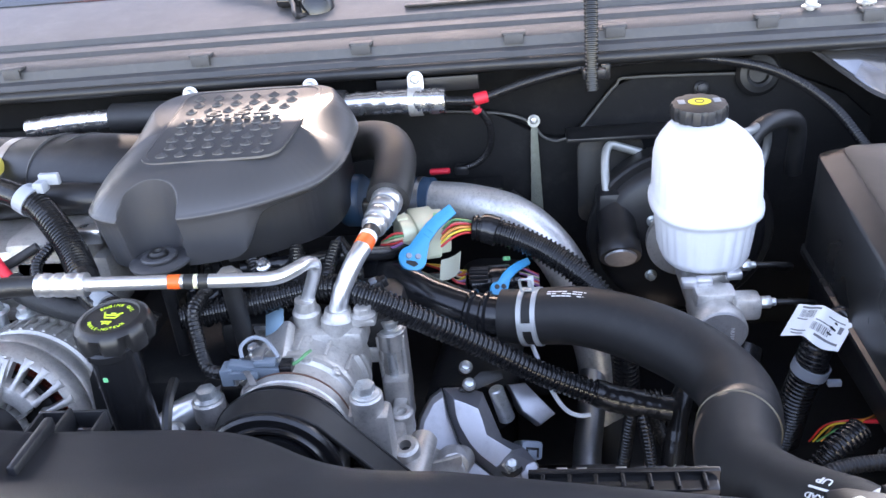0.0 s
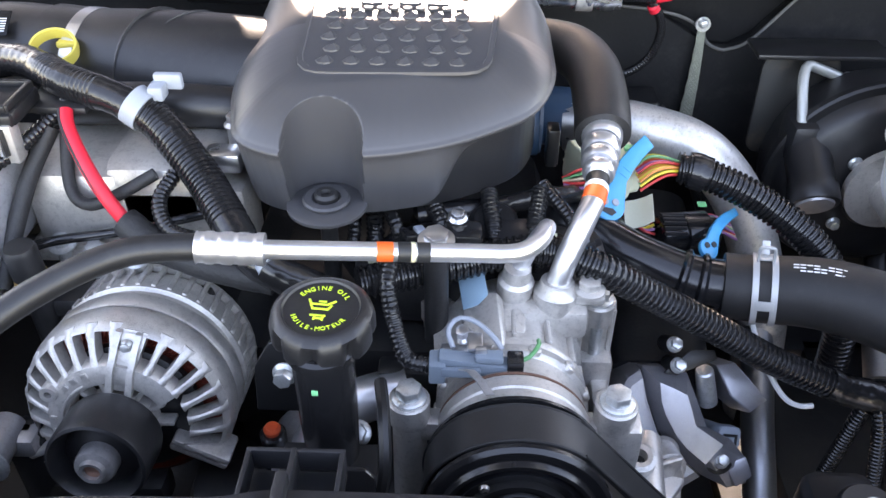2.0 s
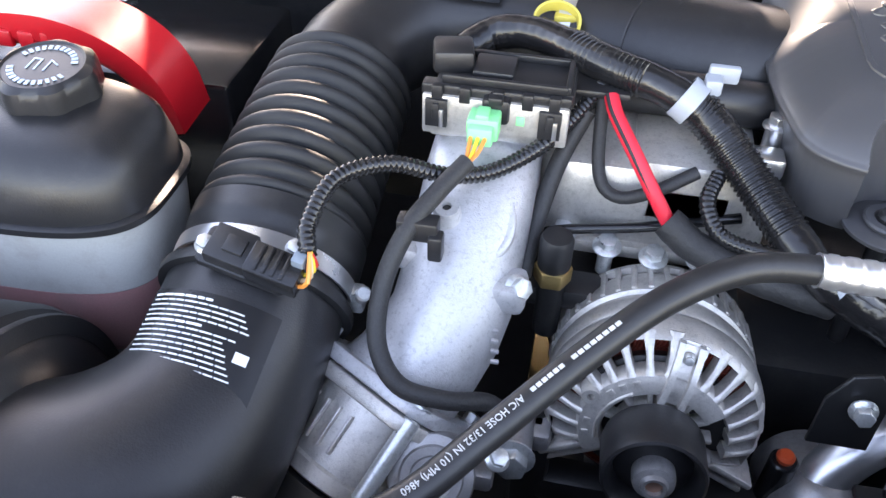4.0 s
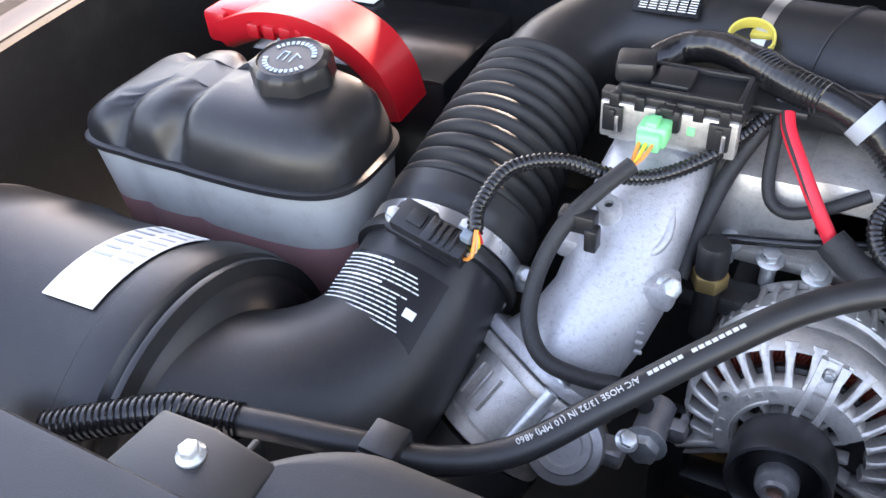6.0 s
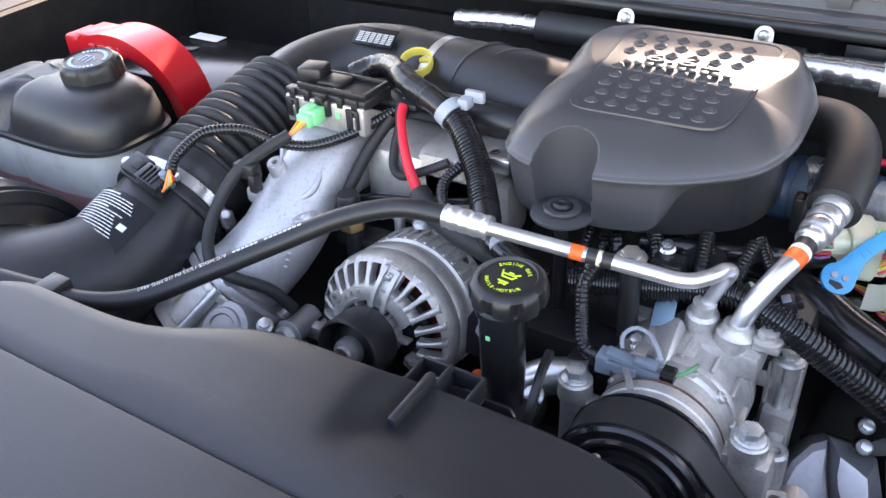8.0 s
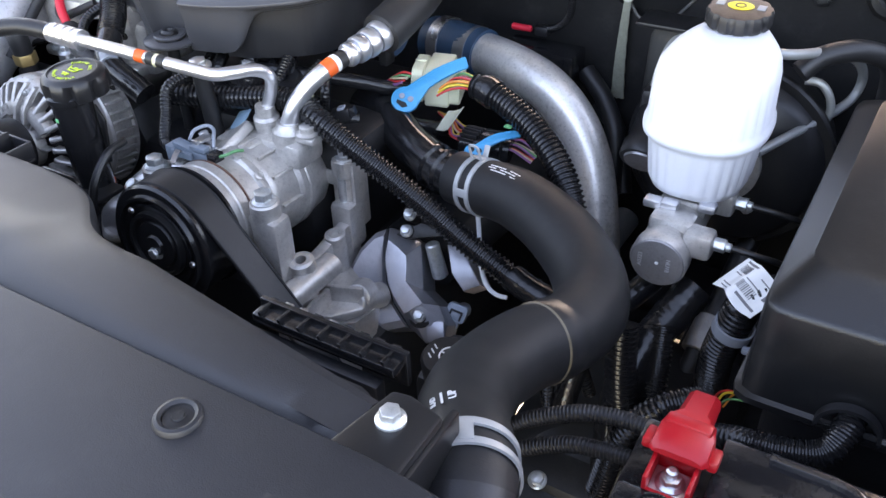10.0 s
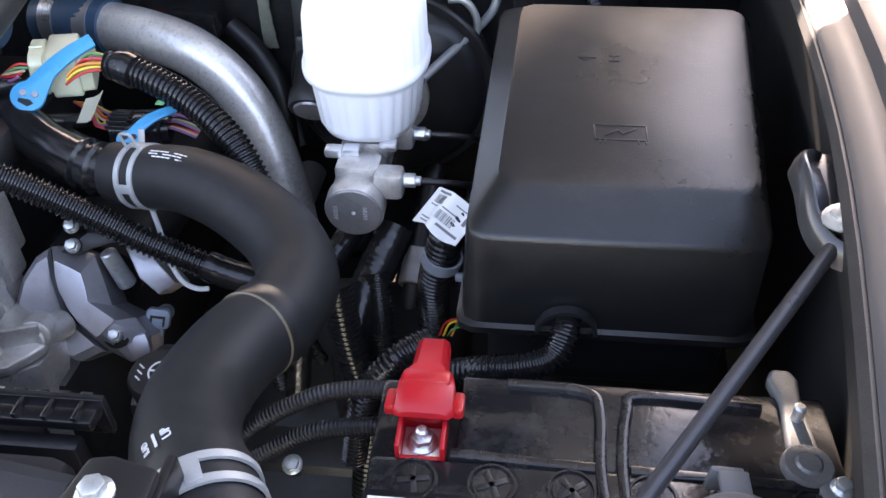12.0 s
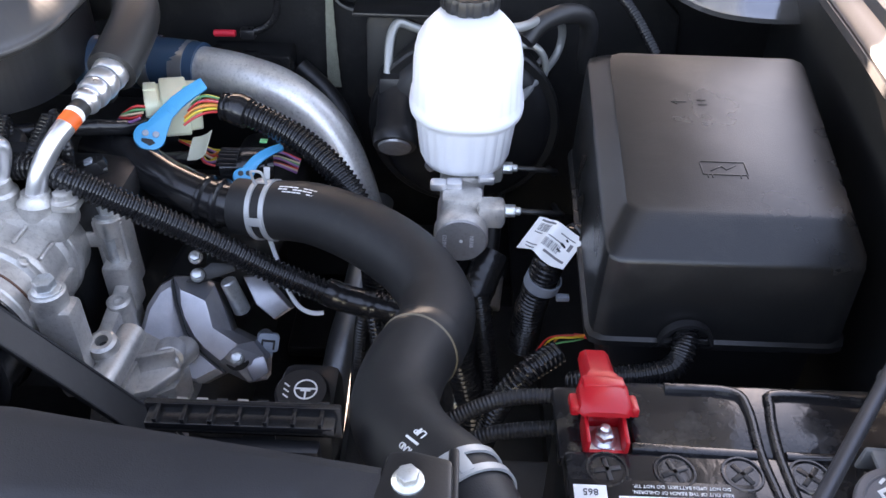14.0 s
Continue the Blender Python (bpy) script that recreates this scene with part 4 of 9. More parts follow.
for (x, y, z), top, name in (((-0.197, 0.846, 1.096), 0.04, "ear"), ((-0.047, 0.846, 1.096), 0.04, "ear"), ((-0.043, 0.977, 1.082), 0.04, "ear"), ((-0.18, 0.975, 1.082), 0.04, "ear")):
    part(name, join(rod((x, y, 0.985), (x, y, z), 0.0135, 0.0125), box(((x - 0.12) / 2, y, z - 0.028), (abs(x + 0.12), 0.018, 0.02), 0.004), rod((x, y, z - 0.022), (x, y, z), 0.0155)), CAST, comp)
    bolt((x, y, z), (0, 0, 1), 0.0098, 0.0095, comp, ZINC, flange=1.3)
part("slot_frame", join(box((-0.043, 0.992, 1.035), (0.03, 0.006, 0.085), 0.002), box((-0.03, 0.98, 1.035), (0.005, 0.024, 0.085), 0.002), box((-0.056, 0.98, 1.035), (0.005, 0.024, 0.085), 0.002)), CAST, comp)
part("tower_bolt", rod((-0.043, 0.967, 1.0), (-0.043, 0.967, 1.08), 0.0055), ZINC, comp)
bolt((-0.06, 0.939, 1.124), (0, 0, 1), 0.0095, 0.008, comp, CAST)
part("label", box((0, 0, 0), (0.022, 0.026, 0.0012), 0.0004, Matrix.Translation((-0.151, 0.936, 1.122)) @ Matrix.Rotation(radians(-24), 4, "Y") @ Matrix.Rotation(radians(24), 4, "X")), mat("pale_blue_label", (0.2, 0.33, 0.42), 0.3), comp, "pale blue rectangular sticker")
bolt((-0.158, 0.888, 1.118), (-0.2, -0.2, 1), 0.0055, 0.007, comp, STEEL)
part("steel_clip", box((-0.15, 0.874, 1.126), (0.011, 0.018, 0.003), 0.0008, None), STEEL, comp)
part("steel_clip", box((-0.146, 0.862, 1.125), (0.008, 0.004, 0.014), 0.0008), STEEL, comp)
part("plug_end", box((-0.121, 0.862, 1.117), (0.012, 0.014, 0.014), 0.0015), GLOSSY, comp)
part("grey_lead", tube([(-0.166, 0.872, 1.122), (-0.17, 0.884, 1.127), (-0.163, 0.896, 1.129), (-0.15, 0.893, 1.129), (-0.138, 0.88, 1.128), (-0.13, 0.87, 1.123)], 0.002, 8), GREYCLIP, comp)
part("clamp_bracket", join(box((-0.15, 0.877, 1.113), (0.045, 0.012, 0.004), 0.001), box((-0.172, 0.87, 1.108), (0.006, 0.03, 0.012), 0.001)), STEEL, comp)
plug = part("plug", join(box((-0.152, 0.862, 1.116), (0.05, 0.012, 0.013), 0.0015, Matrix.Translation((-0.152, 0.862, 1.116)) @ Matrix.Rotation(radians(8), 4, "Y") @ Matrix.Translation((0.152, -0.862, -1.116))), box((-0.177, 0.861, 1.113), (0.012, 0.018, 0.018), 0.0015), box((-0.14, 0.8605, 1.125), (0.02, 0.01, 0.005), 0.001), box((-0.16, 0.853, 1.116), (0.028, 0.004, 0.008), 0.001)), BLUEGREY, comp, "blue-grey electrical plug")
part("lead", tube([(-0.125, 0.862, 1.118), (-0.112, 0.864, 1.121), (-0.104, 0.874, 1.124), (-0.103, 0.884, 1.12)], 0.0017, 8), WIRES[2], comp)
part("lead_cover", ribbed([(-0.183, 0.862, 1.113), (-0.2, 0.868, 1.115), (-0.21, 0.885, 1.135), (-0.215, 0.9, 1.16), (-0.21, 0.93, 1.165)], 0.0065, 0.004, 0.12), CONDUIT, comp, "black ribbed lead sleeve")
pulley = part("pulley", lathe([(0.022, 0.0), (0.03, 0.002), (0.0335, 0.0), (0.042, -0.003), (0.0435, 0.001), (0.046, 0.001), (0.0475, -0.004), (0.05, -0.004), (0.0515, 0.0), (0.058, 0.0), (0.0605, 0.0025), (0.0605, 0.006), (0.0575, 0.0065), (0.0575, 0.046), (0.0605, 0.047), (0.0605, 0.05), (0.05, 0.051), (0.022, 0.051)], at((-0.12, 0.768, 1.066), (0, 1, -0.09)) @ Matrix.Diagonal((1.06, 1.06, 1, 1)), 56), GLOSSY, comp, "glossy black grooved pulley")
part("clutch_plate", lathe([(0, -0.006), (0.01, -0.006), (0.0115, -0.003), (0.024, -0.0025), (0.0255, 0.0), (0.03, 0.0), (0.031, -0.004), (0.0345, -0.004), (0.0355, 0.002), (0.02, 0.004), (0, 0.004)], at((-0.12, 0.766, 1.069), (0, 1, -0.09)), 48), DARKSTEEL, pulley)
for a in (90, 210, 330):
    part("rivet", lathe([(0, -0.002), (0.003, -0.0015), (0.0035, 0.001), (0, 0.001)], at((-0.12 + 0.047 * math.cos(radians(a + 30)), 0.7635, 1.062 + 0.047 * math.sin(radians(a + 30))), (0, 1, 0)), 12), STEEL, pulley)
part("hub_bolt", bolt_shape((-0.12, 0.763, 1.062), (0, -1, 0), 0.0062, 0.005), ZINC, pulley)

# belt over the pulley and down to the crank
belt_pts = []
for a in range(200, 34, -8):
    belt_pts.append((-0.12 + 0.0648 * math.cos(radians(a)), 1.064 + 0.0648 * math.sin(radians(a))))
belt_pts += [(0.03, 0.985), (0.06, 0.93), (0.04, 0.88), (-0.16, 0.86)]
belt_bm = loft([[(x, 0.782, z), (x, 0.814, z), (x * 0.985 - 0.0018, 0.814, z - 0.0035 if x > -0.12 else z), (x * 0.985 - 0.0018, 0.782, z - 0.0035 if x > -0.12 else z)] for x, z in belt_pts])
drive_belt = thing("drive_belt", (-0.12, 0.8, 1.0), "black rubber drive belt round the compressor pulley", "belt")
part("band", belt_bm, RUBBER, drive_belt)
for yy in (0.783, 0.813):
    part("edge_cord", tube([(x, yy, z - 0.001) for x, z in belt_pts], 0.0014, 8, 0.006), HOSE, drive_belt)

# bracket under the compressor
cbracket = thing("compressor_bracket", (-0.01, 0.88, 0.9), "cast aluminium compressor bracket with bored bosses", "bracket")
part("web", prism([(0.825, 0.9), (0.835, 0.99), (0.852, 1.012), (0.9, 1.0), (0.96, 1.01), (0.975, 1.0), (0.97, 0.9)], 0.016, Matrix(((0, 0, 1, -0.045), (1, 0, 0, 0), (0, 1, 0, 0), (0, 0, 0, 1))), 0.004), CAST, cbracket)
part("tower", box((-0.043, 0.846, 1.02), (0.034, 0.028, 0.12), 0.006), CAST, cbracket)
part("tower", box((-0.041, 0.968, 1.0), (0.03, 0.03, 0.06), 0.006), CAST, cbracket)
part("front_cylinder", rod((-0.014, 0.822, 1.0), (-0.006, 0.892, 1.004), 0.0145, 0.0135, 24), CAST, cbracket)
part("pillar", rod((-0.019, 0.856, 0.94), (-0.019, 0.856, 1.012), 0.0145, 0.0125, 24), CAST, cbracket)
part("pillar", rod((-0.033, 0.931, 0.93), (-0.033, 0.931, 1.0), 0.014, 0.0115, 24), CAST, cbracket)
part("shelf", prism([(-0.04, 0.835), (0.012, 0.855), (0.034, 0.884), (0.03, 0.91), (-0.04, 0.95)], 0.012, Matrix.Translation((0, 0, 0.95)), 0.003), CAST, cbracket)
part("rib", box((0.006, 0.884, 0.968), (0.05, 0.006, 0.028), 0.002, Matrix.Translation((0.006, 0.884, 0)) @ Matrix.Rotation(radians(20), 4, "Z") @ Matrix.Translation((-0.006, -0.884, 0))), CAST, cbracket)
part("rib", box((-0.004, 0.85, 0.966), (0.006, 0.05, 0.032), 0.002), CAST, cbracket)
part("side_cylinder", rod((0.018, 0.888, 0.962), (0.026, 0.93, 0.945), 0.0155, 0.0145, 24), CAST, cbracket)
part("skirt", loft([[(-0.03, 0.83, z), (0.03, 0.872, z), (0.036, 0.9, z), (0.02, 0.94, z), (-0.05, 0.96, z)] for z in (0.82, 0.9, 0.948)]), CAST, cbracket)
for p, ax, r in (((0.021, 0.893, 0.966), (0.2, -1, 0.35), 0.015), ((-0.019, 0.856, 1.024), (0, -0.2, 1), 0.0135), ((-0.016, 0.826, 1.0), (0, -1, 0.2), 0.014), ((-0.033, 0.931, 1.006), (0, -0.1, 1), 0.012), ((0.0, 0.86, 0.945), (0.1, -1, 0.2), 0.013)):
    part("boss", lathe([(r * 0.45, -0.006), (r * 0.45, 0.0035), (r * 0.75, 0.004), (r, 0.002), (r * 1.05, -0.02), (r * 0.45, -0.02)], at(p, ax), 22, True), CAST, cbracket)
    part("bore", lathe([(0, 0.0), (r * 0.5, 0.0), (r * 0.5, 0.001), (0, 0.001)], at(Vector(p) - Vector(ax).normalized() * 0.008, ax), 16), BLOCK, cbracket)

# ---- right cylinder head cover ----
COVERCAST = mat("smooth_grey_casting", (0.42, 0.42, 0.445), 0.36, 0.75, vary=0.15, grain=60, bump=0.3, fine=900, stain=(0.2, 0.2, 0.21), stain_amount=0.45)
head_cover = thing("valve_cover", (0.06, 1.05, 0.9), "grey cast rocker cover with stepped ridges and bolts", "engine part")
# face plane: x runs across, y down the bank, z out of the face
face = Matrix(((-0.882, 0.453, 0.128, 0.035), (-0.377, -0.516, -0.769, 0.977), (-0.282, -0.727, 0.626, 1.009), (0, 0, 0, 1)))
# foot and crown of the cover, corner by corner: down the groove, across the end, back up the flank
FOOT = [(0.0255, -0.006), (0.0325, 0.02), (0.0345, 0.034), (0.037, 0.052), (0.0325, 0.077), (0.0185, 0.107), (0.003, 0.127), (-0.0148, 0.1315), (-0.0245, 0.112), (-0.0195, 0.09), (-0.004, 0.07), (-0.007, 0.04), (-0.009, 0.018), (0.006, 0.004)]
CROWN = [(0.0224, 0.0085), (0.0285, 0.024), (0.0305, 0.036), (0.0298, 0.058), (0.026, 0.073), (0.0172, 0.0925), (0.0115, 0.0915), (0.0035, 0.088), (-0.003, 0.0865), (-0.0058, 0.0845), (0.0098, 0.058), (0.0065, 0.044), (0.0045, 0.03), (0.0125, 0.0195)]


def layer(outline, z, grow=0.0):
    cx, cy = sum(p[0] for p in outline) / len(outline), sum(p[1] for p in outline) / len(outline)
    return [face @ Vector((x + grow * (x - cx), y + grow * (y - cy), z)) for x, y in outline]


part("cover", loft([layer(FOOT, -0.055, 0.04), layer(FOOT, -0.013, 0.03), layer(FOOT, -0.011), layer(CROWN, 0.004, 0.04), layer(CROWN, 0.0058, 0.0), layer(CROWN, 0.006, -0.1)]), COVERCAST, head_cover, sharp=24)
part("end_lug", prism([(-0.002, 0.105), (-0.0245, 0.108), (-0.022, 0.128), (-0.002, 0.13)], 0.012, face @ Matrix.Translation((0, 0, -0.016)), 0.003), COVERCAST, head_cover)
HEAD = [(0.0285, -0.008), (0.0355, 0.019), (0.0375, 0.034), (0.04, 0.052), (0.0355, 0.0785), (0.0215, 0.109), (0.05, 0.11), (0.072, 0.085), (0.082, 0.055), (0.08, 0.028), (0.064, 0.008), (0.043, -0.006)]
part("head_side", loft([layer(HEAD, -0.07, 0.06), layer(HEAD, -0.022, 0.02), layer(HEAD, -0.011, -0.03), layer(HEAD, -0.006, -0.16), layer(HEAD, -0.007, -0.5)]), COVERCAST, head_cover, sharp=24)
part("gasket", prism([(0.027, -0.006), (0.0295, -0.006), (0.036, 0.019), (0.0405, 0.052), (0.036, 0.079), (0.022, 0.109), (0.0185, 0.107), (0.0325, 0.077), (0.037, 0.052), (0.0325, 0.02)], 0.03, face @ Matrix.Translation((0, 0, -0.045)), 0.001), BLOCK, head_cover, "dark joint line")
part("lower_edge", loft([layer([(-0.0388, 0.024), (-0.0565, 0.031), (-0.069, 0.075), (-0.049, 0.078), (-0.0385, 0.056)], z, g) for z, g in ((-0.06, 0.1), (-0.02, 0.04), (-0.015, 0.0), (-0.014, -0.1))]), COVERCAST, head_cover)
part("hold_down", prism([(0.0145, 0.003), (-0.0175, -0.004), (-0.0378, 0.006), (-0.036, 0.0145), (-0.016, 0.0125), (0.004, 0.0105)], 0.0025, face @ Matrix.Translation((0, 0, -0.0005)), 0.0006), BLOCK, head_cover, "thin black steel plate")
part("bolt_seat", lathe([(0, -0.02), (0.014, -0.02), (0.0135, -0.001), (0.0115, 0.0), (0, 0.0)], face @ Matrix.Translation((0.0015, 0.0985, -0.002)), 28), BLOCK, head_cover)
part("rear_cover", loft([section((0.03, 1.0, 0.955), (0.1, 1, 0.05), 0.05, 0.034, 24, 3.0), section((0.045, 1.12, 0.96), (0.1, 1, 0.05), 0.05, 0.036, 24, 3.0), section((0.06, 1.28, 0.965), (0.1, 1, 0.05), 0.05, 0.036, 24, 3.0)]), BLOCK, head_cover, "black rear part of the cover")
part("stud_barrel", rod(face @ Vector((-0.0235, 0.02, -0.006)), face @ Vector((-0.021, 0.056, -0.03)), 0.0085, 0.0095), ZINC, head_cover)
for x, y, z in ((0.0005, 0.0025, 0.004), (0.0015, 0.0985, 0.0), (-0.0055, -0.0155, 0.002)):
    part("bolt_pad", lathe([(0, -0.02), (0.008, -0.02), (0.008, 0.0), (0.0072, 0.0015), (0, 0.0015)], face @ Matrix.Translation((x, y, z - 0.0015)), 24), DARKSTEEL, head_cover)
    bolt(face @ Vector((x, y, z)), (0.128, -0.6, 0.78), 0.0055, 0.007, head_cover, ZINC)
sensor = thing("cam_sensor", (0.1, 0.975, 0.91), "pale blue-grey plastic sensor plug on the engine front", "sensor")
SENSORGREY = mat("pale_blue_grey_plastic", (0.3, 0.35, 0.4), 0.4, vary=0.15, bump=0.15)
SM = at((0.1, 0.971, 0.917), (0.25, -0.75, 0.55), (0.2, 0.3, 1))
part("body", join(prism(rounded(0.024, 0.02, 0.004), 0.016, SM @ Matrix.Translation((0, 0, -0.012)), 0.0015), box((0, -0.013, -0.006), (0.014, 0.012, 0.012), 0.002, SM), rod(SM @ Vector((0, -0.002, -0.06)), SM @ Vector((0, 0, -0.008)), 0.009, 0.0095)), SENSORGREY, sensor)
part("socket", join(box((0, 0.002, 0.0045), (0.015, 0.0025, 0.002), 0.0004, SM), box((0.0065, -0.003, 0.0045), (0.0022, 0.009, 0.002), 0.0004, SM), box((-0.0065, -0.003, 0.0045), (0.0022, 0.009, 0.002), 0.0004, SM)), BLOCK, sensor, "dark latch outline")
part("latch", box((0, -0.003, 0.0042), (0.008, 0.006, 0.003), 0.0006, SM), SENSORGREY, sensor)
ps_cap = thing("power_steering_cap", (0.165, 0.838, 0.97), "black round reservoir cap with white steering symbol", "cap")
part("cap", lathe([(0, -0.03), (0.024, -0.03), (0.0255, -0.026), (0.0255, -0.004), (0.023, 0), (0, 0.0005)], at((0.165, 0.838, 0.99), (0, -0.15, 1)), 32), PLASTIC, ps_cap)
m = at((0.165, 0.838, 0.9908), (0, -0.15, 1), (0, 1, 0))
part("symbol", join(lathe([(0.0095, 0), (0.011, 0), (0.011, 0.0006), (0.0095, 0.0006)], m @ Matrix.Translation((0.004, 0, 0)), 28, True), strokes([((-0.005, 0.001), (0.013, 0.001)), ((0.004, 0), (0.004, -0.009)), ((0.0, -0.001), (0.008, -0.001))], 0.0018, m, 0.0008), strokes([((-0.016, 0.006), (-0.012, 0.003)), ((-0.016, 0.0), (-0.012, -0.003)), ((-0.016, -0.006), (-0.012, -0.009))], 0.0015, m, 0.0008)), PRINT, ps_cap, "white printed symbol")
part("reservoir", box((0.165, 0.86, 0.93), (0.06, 0.08, 0.07), 0.012), PLASTIC, ps_cap)

# ---- oil filler ----
oil = thing("oil_filler", (-0.247, 0.81, 1.0), "black oil filler neck with scalloped screw cap", "oil filler")
cap_m = at((-0.247, 0.816, 1.2), (0.0, -0.06, 1), (0, 1, 0)) @ Matrix.Rotation(radians(-5), 4, "Z")
loops = []
for sc, z in ((0.86, -0.017), (0.95, -0.016), (1.0, -0.011), (1.0, -0.002), (0.95, 0.004), (0.83, 0.0075), (0.74, 0.008), (0.71, 0.0066), (0.0, 0.0068)):
    loop = []
    for k in range(96):
        a = 2 * math.pi * k / 96
        r = 0.033 * sc
        if z < 0.004 and sc > 0.9:
            r -= 0.0052 * max(0.0, math.cos(a * 8)) ** 2
        r = max(r, 0.001)
        loop.append(cap_m @ Vector((r * math.cos(a), r * math.sin(a), z)))
    loops.append(loop)
oil_cap = part("cap", loft(loops), PLASTIC, oil)
def arc_text(text, m, r, a_mid, size, out=1):
    """Letters set round a circle."""
    bits = None
    step = size * 0.74 / r
    for k, ch in enumerate(text):
        if ch == " ":
            continue
        o = (k - (len(text) - 1) / 2) * step
        a = a_mid - o if out > 0 else a_mid + o
        turn = a - math.pi / 2 if out > 0 else a + math.pi / 2
        b = lettering(ch, m @ Matrix.Translation((r * math.cos(a), r * math.sin(a), 0)) @ Matrix.Rotation(turn, 4, "Z"), size, 0.0002)
        bits = b if bits is None else join(bits, b)
    return bits


ring_bits = join(arc_text("ENGINE OIL", cap_m @ Matrix.Translation((0, 0, 0.0072)), 0.0176, math.pi / 2, 0.0049), arc_text("HUILE-MOTEUR", cap_m @ Matrix.Translation((0, 0, 0.0072)), 0.0176, -math.pi / 2, 0.0045, -1))
part("printed_ring", ring_bits, LIME, oil_cap, "lime printed words round the cap")
m = cap_m @ Matrix.Translation((0, 0, 0.0072)) @ Matrix.Diagonal((0.85, 0.8, 1, 1))
part("symbol", strokes([((-0.008, 0.004), (0.004, 0.004)), ((0.004, 0.004), (0.009, 0.008)), ((-0.008, 0.004), (-0.01, 0.008)), ((-0.006, -0.001), (0.005, -0.001)), ((0.005, -0.001), (0.007, 0.003)), ((-0.006, -0.001), (-0.008, 0.003)), ((-0.002, 0.007), (0.002, 0.007)), ((-0.006, -0.008), (0.004, -0.008)), ((-0.003, -0.011), (0.003, -0.011)), ((-0.003, -0.008), (-0.003, -0.012)), ((0.003, -0.008), (0.003, -0.012))], 0.0018, m, 0.0007), LIME, oil_cap, "lime printed oil can symbol")
part("neck", lathe([(0, 0), (0.018, 0), (0.0185, 0.02), (0.0195, 0.05), (0.02, 0.104), (0.0225, 0.106), (0.0225, 0.112), (0.02, 0.114), (0, 0.114)], at((-0.247, 0.805, 1.075), (0, 0.0, 1)), 32), GLOSSY, oil)
part("dot", box((-0.25, 0.7852, 1.164), (0.004, 0.0012, 0.004), 0.0003), GREEN, oil, "small green paint dot")
part("base_plate", box((-0.247, 0.785, 1.082), (0.07, 0.055, 0.006), 0.002), DARKSTEEL, oil, "black steel bracket plate")
part("front_plate", prism([(-0.032, -0.03), (0.032, -0.03), (0.03, 0.012), (0.024, 0.018), (-0.024, 0.018), (-0.03, 0.012)], 0.005, Matrix.Translation((-0.243, 0.764, 1.1)) @ Matrix.Rotation(radians(78), 4, "X"), 0.0015), GLOSSY, oil, "black steel bracket plate")
part("side_plate", prism([(0.0, 0.0), (0.04, 0.0), (0.042, 0.05), (0.03, 0.066), (0.014, 0.062), (0.002, 0.04)], 0.004, Matrix.Translation((-0.308, 0.846, 1.082)) @ Matrix.Rotation(radians(84), 4, "X"), 0.0012), DARKSTEEL, oil, "black steel bracket plate")
part("strap", tube([(-0.213, 0.77, 1.075), (-0.208, 0.775, 1.105), (-0.21, 0.8, 1.128), (-0.215, 0.83, 1.13)], 0.0045, 8), DARKSTEEL, oil)
bolt((-0.283, 0.842, 1.122), (-0.1, -1, 0.15), 0.0068, 0.008, oil, ZINC)
fitting = thing("engine_fitting", (-0.18, 0.918, 1.1), "large bright hexagonal fitting on a black stem", "fitting")
part("hex", bolt_shape((-0.18, 0.918, 1.184), (0, -0.15, 1), 0.0095, 0.007, 1.45), STEEL, fitting)
part("stem", rod((-0.18, 0.925, 1.08), (-0.18, 0.918, 1.183), 0.0095), BLOCK, fitting)
outlet = thing("coolant_outlet", (-0.27, 0.87, 1.0), "pale cast aluminium outlet pipe beside the oil filler", "pipe")
part("pipe", tube([(-0.292, 0.842, 0.975), (-0.282, 0.855, 1.005), (-0.266, 0.869, 1.03), (-0.24, 0.882, 1.05), (-0.2, 0.89, 1.058)], 0.0185, 24), TUBE, outlet)
part("flange", prism(rounded(0.05, 0.044, 0.012), 0.008, at((-0.291, 0.843, 0.978), (0.35, 0.45, 1)), 0.002), CAST, outlet)
bolt((-0.235, 0.842, 1.06), (-0.1, -0.6, 0.8), 0.0075, 0.008, outlet, ZINC)
tee = thing("drive_bracket", (-0.27, 0.88, 1.06), "black steel cross bracket behind the oil filler", "bracket")
part("plate", box((-0.2, 0.9, 1.06), (0.05, 0.02, 0.03), 0.003), BLOCK, tee)
part("casting", lathe([(0, 0), (0.022, 0), (0.03, 0.006), (0.034, 0.02), (0.034, 0.07), (0, 0.075)], at((-0.272, 0.83, 1.0), (-0.15, 1, -0.15)), 28), CASTDARK, tee, "grey round casting below the filler")

# ---- alternator ----
alt = thing("alternator", (-0.408, 0.87, 0.98), "cast aluminium alternator with finned case and black pulley", "alternator")
AC = Matrix.Translation((-0.409, 0.838, 1.072)) @ frame_to((0, 1, -0.17))
# local: z runs back, x to the -x side, y up
part("rear_case", lathe([(0, 0.032), (0.0715, 0.032), (0.0715, 0.0365), (0.0765, 0.0375), (0.0775, 0.039), (0.0775, 0.053), (0.0765, 0.0545), (0.0735, 0.056), (0.0735, 0.063), (0.0765, 0.065), (0.0765, 0.08), (0.07, 0.1), (0.05, 0.11), (0, 0.11)], AC, 56), CAST, alt)
part("stator", lathe([(0.055, 0.02), (0.064, 0.019), (0.0695, 0.024), (0.0695, 0.034), (0.055, 0.034)], AC, 60, True), COPPER, alt, "red copper windings behind the slots")
wind_mesh = to_mesh("winding", tube([(0.0575, -0.0022, 0.0195), (0.062, 0.0, 0.0165), (0.067, 0.0022, 0.0175), (0.0705, 0.0, 0.022)], 0.0008, 6, 0.002), COPPER)
